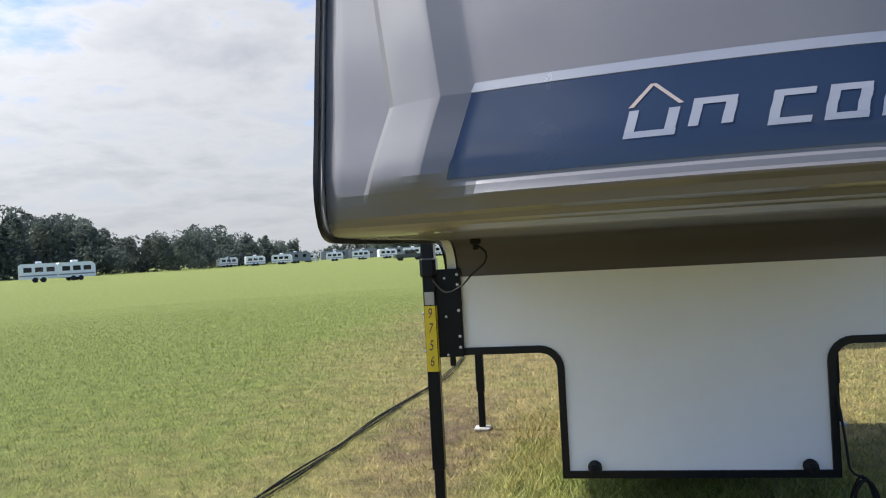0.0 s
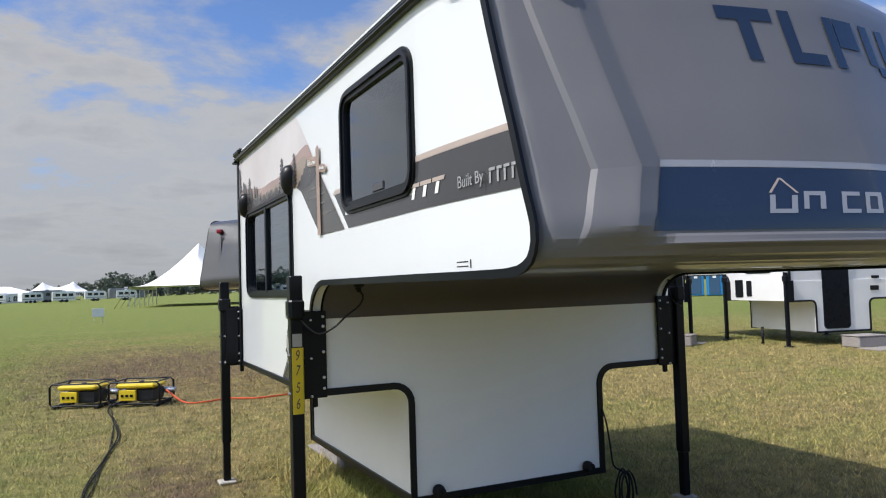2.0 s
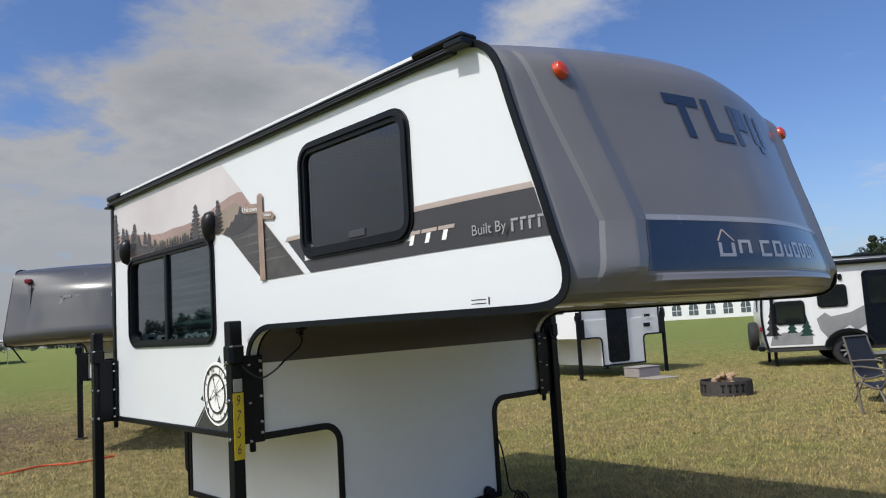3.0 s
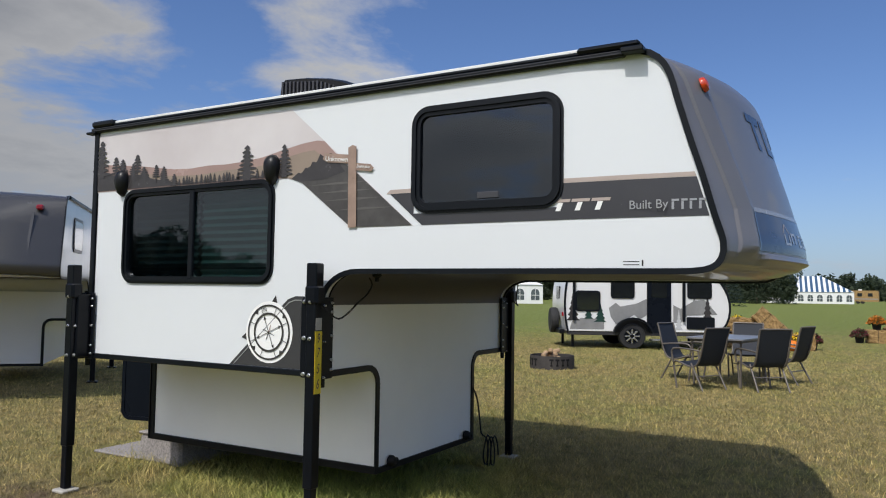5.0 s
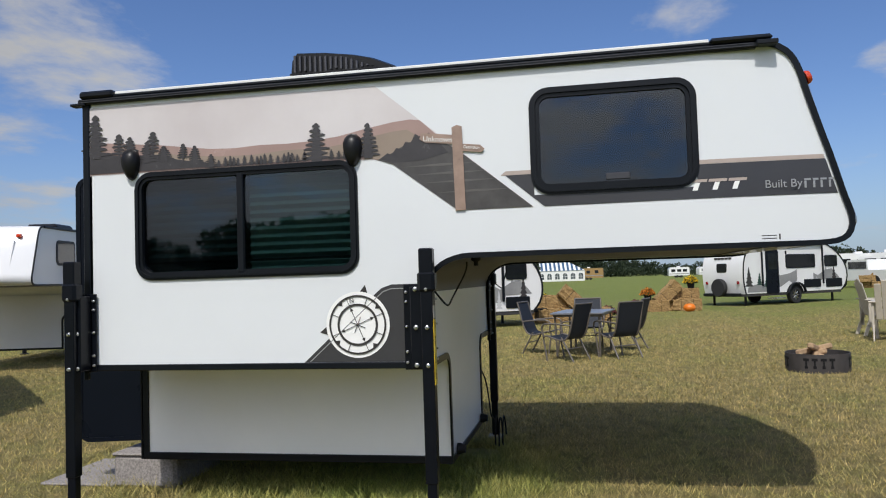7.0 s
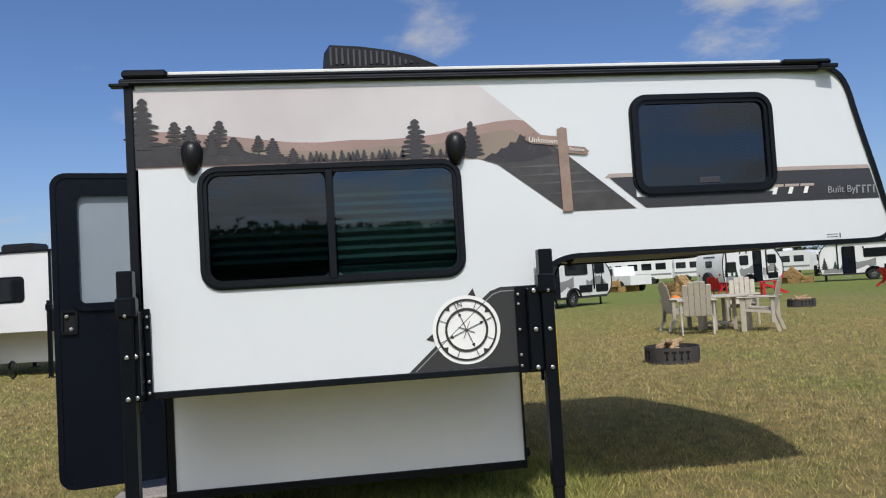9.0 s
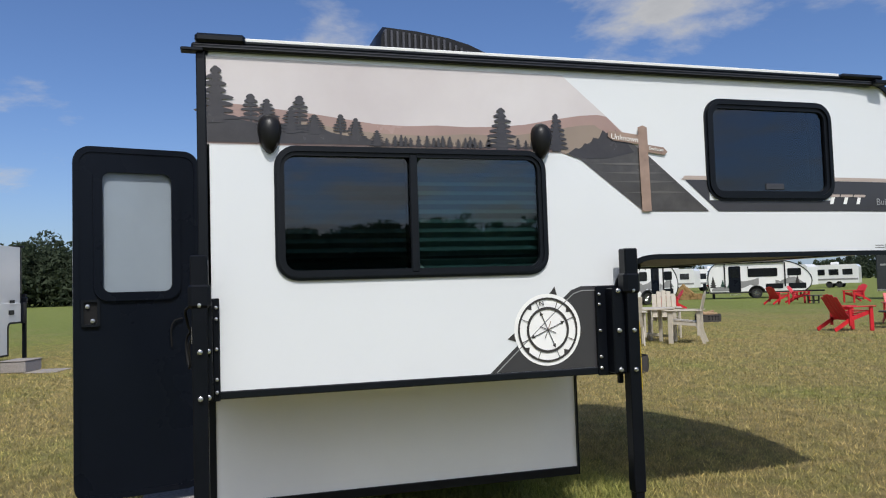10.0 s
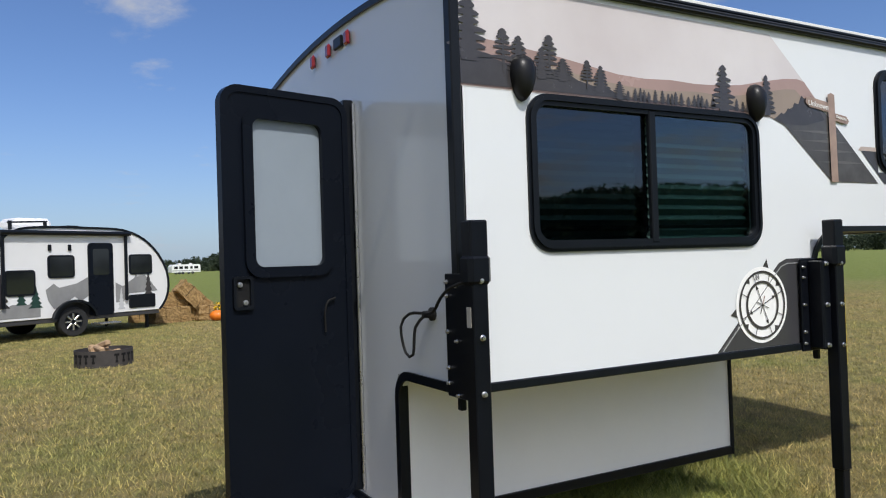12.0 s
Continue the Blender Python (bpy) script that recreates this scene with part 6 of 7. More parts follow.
    part("bumper", Form().box(0.15, 1.95, 1.70 * k, 1.84 * k, 0.38, 0.50, 0.02), M_BLACK, t)
    for i in range(5):
        part("logo_shape", Form().box(0.62 + 0.18 * i, 0.75 + 0.18 * i, 1.64 * k, 1.70 * k, 1.84, 1.92), M_PINE, t)
    for x in (0.25, 1.85):
        part("tail_light", Form().box(x - 0.05, x + 0.05, 1.70 * k, 1.77 * k, 0.85, 0.97, 0.02), M_RED, t)
        part("jack_leg", Form().box(x - 0.03, x + 0.03, 1.45 * k, 1.52 * k, 0.0, 0.40, 0.01), M_BLACK, t)
        part("jack_leg", Form().box(x - 0.03, x + 0.03, -2.1 * k, -2.03 * k, 0.0, 0.40, 0.01), M_BLACK, t)
    part("roof_unit", Form().box(0.65, 1.35, 0.0, 0.85 * k, 2.50, 2.76, 0.09), M_TRWHITE, t, "white rooftop air conditioner", smooth=30)
    part("roof_vent", Form().box(0.8, 1.2, -0.75 * k, -0.40 * k, 2.50, 2.62, 0.04), M_BLACK, t)
    rack = part("roof_rack", Form().tube([(0.3, 1.2 * k, 2.62), (0.3, 0.35 * k, 2.66)], 0.02, 6), M_BLACK, t)
    for y in (1.15, 0.40):
        part("rack_post", Form().box(0.27, 0.33, y * k - 0.03, y * k + 0.03, 2.46, 2.66, 0.006), M_BLACK, rack)
    part("entry_step", Form().box(-0.35, 0.02, d0 * k + 0.05, d1 * k - 0.05, 0.24, 0.28, 0.008), M_STEEL, t)
    return t


build_trailer(pose(14.75, 6.28, 0, 0, 0, 29.8) @ Matrix.Diagonal((0.96, 0.97, 0.92, 1)), "white rounded travel trailer with grey mountain graphics and black door")
build_trailer(pose(26.0, -4.5, 0, 0, 0, 37) @ Matrix.Diagonal((0.95, 0.95, 0.95, 1)), "white travel trailer with a silver rear and mountain graphics", 1.42, plan=REAR_DOOR)
build_trailer(pose(34.0, -17.2, 0, 0, 0, 14), "silver-ended travel trailer with grey mountain graphics")
build_trailer(pose(38.3, -27.5, 0, 0, 0, -33), "long white travel trailer with grey mountain graphics", 1.50, plan=REAR_DOOR)


# ---- fire pits ----
def build_firepit(m, label):
    f = thing("fire_pit", label, "fire pit", m, "steel fire pits")
    n, r = 32, 0.44
    prof = [(r, 0.0), (r, 0.25), (r - 0.012, 0.25), (r - 0.012, 0.01)]
    vs = [(q * math.cos(6.28318 * j / n), q * math.sin(6.28318 * j / n), z) for q, z in prof for j in range(n)]
    fs = [(i * n + j, i * n + (j + 1) % n, ((i + 1) % 4) * n + (j + 1) % n, ((i + 1) % 4) * n + j) for i in range(4) for j in range(n)]
    ring = part("ring", Form().add(vs, fs), M_RUST, f, "rolled steel ring", smooth=40)
    for i in range(24):
        if i % 6 < 4:
            a = 15.0 * i
            for dz, w in ((0.065, 0.022), (0.10, 0.012), (0.135, 0.012), (0.165, 0.040)):
                part("cutout_mark", Form().box(r + 0.001, r + 0.004, -w, w, dz, dz + 0.035, 0, pose(0, 0, 0, 0, 0, a)), M_RUBBER, ring)
    part("ash_bed", Form().lathe([(r - 0.014, 0.02), (0.2, 0.08), (0.001, 0.10)], 16), M_RUST, f)
    rr = random.Random(4)
    for i in range(9):
        a = rr.uniform(0, 360)
        mm = pose(rr.uniform(-0.15, 0.15), rr.uniform(-0.15, 0.15), 0.13 + 0.022 * i, rr.uniform(-14, 14), rr.uniform(-20, 20), a)
        part("log", Form().box(-0.19, 0.19, -0.045, 0.045, -0.04, 0.04, 0.018, mm), M_LOG, f, "split firewood log")
    return f


PIT = build_firepit(pose(9.0, 6.15, 0, 0, 0, 20) @ Matrix.Diagonal((0.9, 0.9, 0.95, 1)), "round blackened steel fire pit filled with split logs")
copy_thing(PIT, pose(6.05, 0.04, 0, 0, 0, -35) @ Matrix.Diagonal((0.97, 0.97, 1.0, 1)))
copy_thing(PIT, pose(16.6, -8.9, 0, 0, 0, 60))


# ---- garden furniture ----
def build_sling_chair(m):
    c = thing("sling_chair", "taupe metal patio chair with charcoal fabric sling", "chair", m, "chairs round the patio table")
    for s in (-1, 1):
        x = 0.25 * s
        part("side_frame", Form().tube(smooth_line([(x, -0.18, 0.0), (x, -0.24, 0.40), (x, -0.20, 0.44), (x, 0.20, 0.40), (x, 0.38, 0.98)], 0.06), 0.015, 7), M_TAUPE, c, smooth=60)
        part("rear_leg", Form().tube([(x, 0.10, 0.42), (x, 0.32, 0.0)], 0.015, 7), M_TAUPE, c, smooth=60)
        part("armrest", Form().tube(smooth_line([(x * 1.12, -0.22, 0.42), (x * 1.16, -0.24, 0.60), (x * 1.16, -0.14, 0.65), (x * 1.14, 0.15, 0.64), (x, 0.29, 0.62)], 0.06), 0.015, 7), M_TAUPE, c, smooth=60)
    vs, fs = [], []
    line = smooth_line([(0, -0.22, 0.435), (0, 0.0, 0.40), (0, 0.18, 0.405), (0, 0.27, 0.60), (0, 0.385, 0.985)], 0.06)
    for p in line:
        sag = 0.012
        vs += [(-0.245, p.y, p.z), (0.0, p.y + sag * 0.4, p.z - sag), (0.245, p.y, p.z), (-0.245, p.y + 0.006, p.z - 0.008), (0, p.y + 0.006 + sag * 0.4, p.z - 0.008 - sag), (0.245, p.y + 0.006, p.z - 0.008)]
    for i in range(len(line) - 1):
        a, b = 6 * i, 6 * i + 6
        fs += [(a, a + 1, b + 1, b), (a + 1, a + 2, b + 2, b + 1), (a + 4, a + 3, b + 3, b + 4), (a + 5, a + 4, b + 4, b + 5)]
    part("sling", Form().add(vs, fs), M_SLING, c, "charcoal fabric sling", smooth=50)
    part("top_rail", Form().tube([(-0.25, 0.385, 0.985), (0.25, 0.385, 0.985)], 0.014, 7), M_TAUPE, c, smooth=60)
    part("cross_brace", Form().tube([(-0.25, 0.20, 0.22), (0.25, 0.20, 0.22)], 0.010, 6), M_TAUPE, c, smooth=60)
    return c


def build_patio_table(m):
    t = thing("patio_table", "grey rectangular patio table on taupe metal legs", "table", m)
    part("tabletop", Form().prism(rounded(-0.48, 0.48, -0.72, 0.72, 0.05), lambda a, b, d: (a, b, d), 0.70, 0.722), M_TABLE, t)
    part("apron", Form().box(-0.43, 0.43, -0.66, 0.66, 0.66, 0.70, 0.005), M_TAUPE, t)
    for x in (-0.40, 0.40):
        for y in (-0.62, 0.62):
            part("leg", Form().tube([(x, y, 0.68), (x * 0.96, y * 0.96, 0.0)], 0.019, 8), M_TAUPE, t, smooth=60)
    return t


build_patio_table(pose(8.45, 3.02, 0, 0, 0, 80) @ Matrix.Diagonal((0.9, 0.95, 1, 1)))
CH = build_sling_chair(pose(7.52, 3.32, 0, 0, 0, 149) @ Matrix.Diagonal((0.96, 0.96, 0.90, 1)))
for x, y, a in ((7.89, 2.50, 128), (9.10, 2.30, 160), (8.66, 3.72, -17), (9.62, 2.95, -90)):
    copy_thing(CH, pose(x, y, 0, 0, 0, a))


def build_adirondack(m, material, label, group, lounge):
    c = thing("adirondack_chair", label, "chair", m, group)
    seat_z, back, rake = (0.33, 0.62, 32) if lounge else (0.44, 0.62, 14)
    for i in range(5):
        w = 0.105
        x = (i - 2) * 0.112
        part("back_slat", Form().box(x - w / 2, x + w / 2, 0.0, 0.022, 0.0, back + 0.12 * (1 - (abs(i - 2) / 2.4) ** 2), 0.012, Matrix.Translation((0, 0.20, seat_z - 0.06)) @ pose(0, 0, 0, -rake, 0, 0)), material, c)
    for i in range(5):
        y = 0.22 - i * 0.105
        part("seat_slat", Form().box(-0.27, 0.27, y - 0.095, y, seat_z + (0.035 * i if lounge else 0.01 * i), seat_z + 0.022 + (0.035 * i if lounge else 0.01 * i), 0.006), material, c)
    part("back_rail", Form().box(-0.29, 0.29, 0.20, 0.24, seat_z + 0.18, seat_z + 0.25, 0.006), material, c)
    for s in (-1, 1):
        x = 0.32 * s
        part("front_leg", Form().box(x - 0.022, x + 0.022, -0.36, -0.26, 0.0, seat_z + 0.24, 0.008), material, c)
        part("armrest", Form().box(x - 0.065, x + 0.065, -0.42, 0.34, seat_z + 0.24, seat_z + 0.265, 0.012), material, c)
        part("rear_leg", Form().bar([(x - 0.02 * s, -0.28, seat_z + (0.12 if lounge else 0.0)), (x - 0.02 * s, 0.22, seat_z - 0.04), (x - 0.02 * s, 0.66 if lounge else 0.36, 0.045 if lounge else 0.0)], (1, 0, 0), 0.09 if lounge else 0.06, 0.022), material, c)
        part("arm_support", Form().box(x - 0.02, x + 0.02, 0.22, 0.29, seat_z * 0.4, seat_z + 0.24, 0.006), material, c)
    return c


def build_round_table(m, material, label, r=0.55, h=0.74):
    t = thing("round_table", label, "table", m)
    part("tabletop", Form().lathe([(r - 0.01, h - 0.035), (r, h - 0.03), (r, h - 0.006), (r - 0.006, h)], 28), material, t, smooth=40)
    for i in range(4):
        a = pose(0, 0, 0, 0, 0, 45 + 90 * i)
        part("leg", Form().box(r * 0.45, r * 0.45 + 0.07, -0.035, 0.035, 0.0, h - 0.035, 0.008, a), material, t)
    part("stretcher", Form().box(-r * 0.5, r * 0.5, -0.03, 0.03, 0.12, 0.18, 0.006, pose(0, 0, 0, 0, 0, 45)), material, t)
    part("stretcher", Form().box(-r * 0.5, r * 0.5, -0.03, 0.03, 0.121, 0.181, 0.006, pose(0, 0, 0, 0, 0, 135)), material, t)
    return t


build_round_table(pose(10.75, -3.20, 0), M_POLY, "round sand-coloured poly lumber dining table", 0.62)
AC = build_adirondack(pose(10.10, -2.38, 0, 0, 0, 66), M_POLY, "sand-coloured poly lumber dining armchair", "chairs round the sand table", False)
for x, y, a in ((11.25, -2.55, -5), (9.90, -3.68, 140), (11.65, -4.25, -120)):
    copy_thing(AC, pose(x, y, 0, 0, 0, a))
RC = build_adirondack(pose(10.65, -8.65, 0, 0, 0, -5), M_REDPOLY, "red poly lumber adirondack lounge chair", "red lounge chairs on the grass", True)
for x, y, a in ((11.65, -11.25, -125), (10.55, -11.6, 182), (27.0, -20.3, 5), (27.7, -22.2, -60), (25.9, -23.8, 178), (29.5, -13.0, 40), (26.5, -13.9, 160)):
    copy_thing(RC, pose(x, y, 0, 0, 0, a))
build_round_table(pose(10.75, -10.2, 0), M_RUST, "low round black side table between red chairs", 0.42, 0.42)
build_round_table(pose(26.6, -22.0, 0), M_RUST, "low round black table among red chairs", 0.45, 0.42)


# ---- straw bales, pumpkins, flowers ----
def build_bale(m, material=M_STRAW):
    b = thing("straw_bale", "golden straw bale tied with twine", "straw bale", m, "stacked straw bales")
    rng = random.Random(9)
    bm = bmesh.new()
    bmesh.ops.create_cube(bm, size=1.0)
    bmesh.ops.subdivide_edges(bm, edges=bm.edges[:], cuts=9, use_grid_fill=True)
    for v in bm.verts:
        p = Vector((v.co.x * 0.95, v.co.y * 0.46, v.co.z * 0.38))
        v.co = p + noise.noise_vector(p * 9.0) * 0.035 + Vector((rng.uniform(-1, 1), rng.uniform(-1, 1), rng.uniform(-1, 1))) * 0.008
    bm.verts.index_update()
    f = Form().add([(v.co.x, v.co.y, v.co.z + 0.2) for v in bm.verts], [[v.index for v in q.verts] for q in bm.faces])
    bm.free()
    part("bale_body", f, material, b)
    straw = Form()
    for i in range(260):
        s = rng.choice((-1, 1))
        p = Vector((rng.uniform(-0.48, 0.48), s * 0.23, rng.uniform(0.02, 0.38))) if rng.random() < 0.6 else Vector((rng.uniform(-0.48, 0.48), rng.uniform(-0.22, 0.22), 0.38))
        d = Vector((rng.uniform(-1, 1), s * rng.uniform(0, 0.8), rng.uniform(-0.6, 0.8))).normalized() * 0.07
        straw.add([p[:], (p + d)[:], (p + d * 0.5 + Vector((0, 0, 0.006)))[:]], [(0, 1, 2)])
    tagged(part("loose_straw", straw, material, b), kind="stuff")
    for x in (-0.2, 0.2):
        loop = [(x, -0.235, 0.01), (x, 0.235, 0.01), (x, 0.235, 0.395), (x, -0.235, 0.395)]
        part("twine", Form().tube(loop, 0.005, 5, closed=True), M_RUBBER, b)
    return b


BALE = build_bale(pose(18.1, 4.35, 0, 0, 0, 80))


def bale_stack(cx, cy, turn, side=1):
    """A low row of bales with one leaning against it; side -1 mirrors the heap."""
    base = Matrix.Translation((cx, cy, 0)) @ pose(0, 0, 0, 0, 0, turn)
    for x, y, z, ry, rz in ((-0.52, -0.10, 0, 0, 4), (0.62, 0.05, 0, 0, -7), (0.58, 0.30, 0.375, 0, 5), (-0.02, 0.48, 0, 0, 88), (0.12, 0.08, 0.47, -43, 6)):
        copy_thing(BALE, base @ pose(side * x, y, z, 0, side * ry, side * rz))


bale_stack(17.3, 3.35, -78, -1)
bale_stack(22.4, 0.25, -84)
bale_stack(41.0, -24.5, 40)
bale_stack(45.5, -14.5, 60)
bale_stack(25.6, -9.6, 10)


def build_pumpkin(m):
    p = thing("pumpkin", "ripe orange pumpkin with dry stem", "pumpkin", m, "pumpkins by the bales")
    n, rows = 32, 10
    vs = []
    for i in range(rows + 1):
        t = math.pi * i / rows
        for j in range(n):
            a = 6.28318 * j / n
            r = 0.19 * math.sin(t) ** 0.8 * (1 + 0.07 * abs(math.cos(a * 4)))
            vs.append((r * math.cos(a), r * math.sin(a), 0.135 - 0.135 * math.cos(t)))
    part("fruit", Form().add(vs, [(i * n + j, i * n + (j + 1) % n, (i + 1) * n + (j + 1) % n, (i + 1) * n + j) for i in range(rows) for j in range(n)]), M_PUMPKIN, p, smooth=60)
    part("stem", Form().tube([(0, 0, 0.25), (0.01, 0, 0.30), (0.03, 0.01, 0.33)], 0.018, 6, r1=0.012), M_LOG, p, smooth=60)
    return p


PU = build_pumpkin(pose(16.75, 2.85, 0))
for x, y, z in ((21.75, -0.35, 0), (25.0, -8.8, 0)):
    copy_thing(PU, pose(x, y, z, 0, 0, 40 * x))


def build_mum(m, material, label):
    p = thing("potted_mum", label, "potted flowers", m, "potted chrysanthemums")
    part("pot", Form().lathe([(0.10, 0.0), (0.13, 0.18), (0.14, 0.18), (0.14, 0.20), (0.12, 0.20)], 16), M_RUBBER, p, smooth=40)
    rng = np.random.default_rng(5)
    n = 500
    d = rng.normal(0, 1, (n, 3))
    d /= np.linalg.norm(d, axis=1)[:, None]
    d[:, 2] = np.abs(d[:, 2])
    c = d * np.array([0.24, 0.24, 0.22]) * rng.uniform(0.85, 1.05, (n, 1)) + np.array([0, 0, 0.20])
    tri = rng.normal(0, 0.022, (n, 3, 3))
    tagged(part("blossoms", sheet_of("blossoms", [c[:, None, :] + tri], material), None, p), kind="stuff")
    tagged(part("foliage", sheet_of("foliage", [c[:, None, :] * np.array([0.86, 0.86, 0.92]) + 1.4 * tri[::-1]], M_STEM), None, p), kind="stuff")
    return p


MY = build_mum(pose(18.05, 4.30, 0.39), M_MUMY, "potted yellow chrysanthemums on the straw")
for x, y, z in ((22.75, -0.55, 0.76), (17.2, 2.72, 0)):
    copy_thing(MY, pose(x, y, z))
M_MUMO = mat("orange_blossom", (0.72, 0.22, 0.01), 0.7, var=0.2, scale=40)
MO = build_mum(pose(22.2, 0.95, 0.39), M_MUMO, "potted orange chrysanthemums on a straw bale")
MR = build_mum(pose(17.6, 2.42, 0), M_MUMR, "potted dark maroon chrysanthemums on the grass")
copy_thing(MR, pose(21.9, 1.40, 0))


# ---- tents ----
def pole_tent(m, length, width, eave, peak, n_peaks, label):
    t = thing("event_tent", label, "tent", m)
    nu, nv = 12 * n_peaks, 12
    vs = []
    for i in range(nu + 1):
        for j in range(nv + 1):
            u, v = i / nu, j / nv * 2 - 1
            ph = abs(((u * n_peaks) % 1.0) - 0.5) * 2 if 0 < u < 1 else 1.0
            ridge = eave + (peak - eave) * (0.48 + 0.52 * (1 - ph) ** 1.7) * min(1.0, min(u, 1 - u) * n_peaks * 2.0) ** 0.7
            vs.append(((u - 0.5) * length, v * width / 2, eave + (ridge - eave) * (1 - abs(v)) ** 1.5))
    f = Form().add(vs, [(i * (nv + 1) + j, i * (nv + 1) + j + 1, (i + 1) * (nv + 1) + j + 1, (i + 1) * (nv + 1) + j) for i in range(nu) for j in range(nv)])
    part("canopy", f, M_TENT, t, "white peaked canvas canopy", smooth=50)
    for i in range(3 * n_peaks + 1):
        for s in (-1, 1):
            x = (i / (3 * n_peaks) - 0.5) * length
            part("pole", Form().tube([(x, s * width / 2, 0), (x, s * width / 2, eave)], 0.05, 6), M_STEEL, t)
            part("guy_rope", Form().tube([(x, s * width / 2, eave), (x * 1.02, s * (width / 2 + 1.4), 0)], 0.025, 4), M_RUBBER, t)
    for s in (-1, 1):
        part("valance", Form().box(-length / 2, length / 2, s * width / 2 - 0.02, s * width / 2 + 0.02, eave - 0.3, eave), M_TENT, t)
    return t


def walled_tent(m, length, width, eave, peak, label, striped=False):
    t = thing("event_tent", label, "tent", m)
    wall = part("wall", Form().box(-length / 2, length / 2, -width / 2, width / 2, 0, eave, 0.02), M_TENT, t)
    hip = width * 0.5
    n = 36
    for i in range(n):
        for s in (-1, 1):
            x0, x1 = (i / n - 0.5) * length, ((i + 1) / n - 0.5) * length

            def rise(x):
                return min(1.0, (length / 2 - abs(x)) / hip)
            quad = [(x0, s * (width / 2 + 0.15), eave), (x1, s * (width / 2 + 0.15), eave), (x1, s * (width / 2) * (1 - rise(x1)), eave + (peak - eave) * rise(x1)), (x0, s * (width / 2) * (1 - rise(x0)), eave + (peak - eave) * rise(x0))]
            part("roof_panel", Form().add(quad, [(0, 1, 2, 3)]), M_TENTBLUE if striped and i % 2 else M_TENT, t)
    for s in (-1, 1):
        for i in range(5):
            v0, v1 = (i / 5 - 0.5) * width, ((i + 1) / 5 - 0.5) * width
            top = lambda v: (s * (length / 2 + 0.15 - hip * (1 - abs(v) * 2 / width)), v, eave + (peak - eave) * (1 - abs(v) * 2 / width))
            part("roof_panel", Form().add([(s * (length / 2 + 0.15), v0, eave), (s * (length / 2 + 0.15), v1, eave), top(v1), top(v0)], [(0, 1, 2, 3)]), M_TENTBLUE if striped and i % 2 else M_TENT, t)
    k = int(length / 1.9)
    for i in range(k):
        x = (i + 0.5 - k / 2) * length / k
        for s in (-1, 1):
            pts = [(x - 0.55, 0.5), (x + 0.55, 0.5), (x + 0.55, 1.5), (x + 0.38, 1.85), (x, 2.0), (x - 0.38, 1.85), (x - 0.55, 1.5)]
            w = part("window", Form().prism(pts, lambda a, b, d, s=s: (a, s * (width / 2 + d), b), 0.01, 0.03), M_TENTWIN, wall)
            part("glazing_bar", Form().box(x - 0.03, x + 0.03, min(s * (width / 2 + 0.03), s * (width / 2 + 0.05)), max(s * (width / 2 + 0.03), s * (width / 2 + 0.05)), 0.5, 1.98), M_TENT, w)
            part("glazing_bar", Form().box(x - 0.55, x + 0.55, min(s * (width / 2 + 0.032), s * (width / 2 + 0.052)), max(s * (width / 2 + 0.032), s * (width / 2 + 0.052)), 1.1, 1.16), M_TENT, w)
    for i in range(5):
        y = (i + 0.5 - 2.5) * width / 5
        for s in (-1, 1):
            part("window", Form().box(min(s * (length / 2 + 0.01), s * (length / 2 + 0.03)), max(s * (length / 2 + 0.01), s * (length / 2 + 0.03)), y - 0.5, y + 0.5, 0.5, 1.9), M_TENTWIN, wall)
    return t


pole_tent(pose(10.6, 92, 0, 0, 0, 78), 20, 13, 2.2, 6.9, 2, "white peaked event tent on slim poles")
pole_tent(pose(-9, 228, 0, 0, 0, 4), 15, 9, 2.6, 5.4, 2, "far white two-peaked event tent")
walled_tent(pose(-29, 240, 0, 0, 0, 8), 27, 12, 2.6, 4.6, "long low white tent across the field")
walled_tent(pose(86, 52, 0, 0, 0, 118), 26, 10, 2.5, 4.6, "long white tent with arched clear windows")
walled_tent(pose(186, 14, 0, 0, 0, 96), 19, 12, 2.6, 6.2, "blue and white striped event tent with arched windows", True)


# ---- portable toilets, far vehicles, signs ----
def build_toilet(m):
    t = thing("portable_toilet", "blue plastic portable toilet on the grass", "portable toilet", m, "row of portable toilets")
    part("cabin", Form().box(-0.55, 0.55, -0.6, 0.6, 0.05, 2.1, 0.04), M_BLUE, t)
    part("roof", Form().box(-0.58, 0.58, -0.62, 0.62, 2.1, 2.28, 0.08), M_TENT, t)
    part("door", Form().box(-0.38, 0.38, -0.63, -0.60, 0.15, 2.0, 0.01), M_TENTBLUE, t)
    part("door_sign", Form().box(-0.12, 0.12, -0.645, -0.63, 1.3, 1.65), M_TENT, t)
    return t


WC = build_toilet(pose(38.6, 41.6, 0, 0, 0, -44))
copy_thing(WC, pose(39.5, 40.7, 0, 0, 0, -44))
copy_thing(WC, pose(40.4, 39.8, 0, 0, 0, -44))


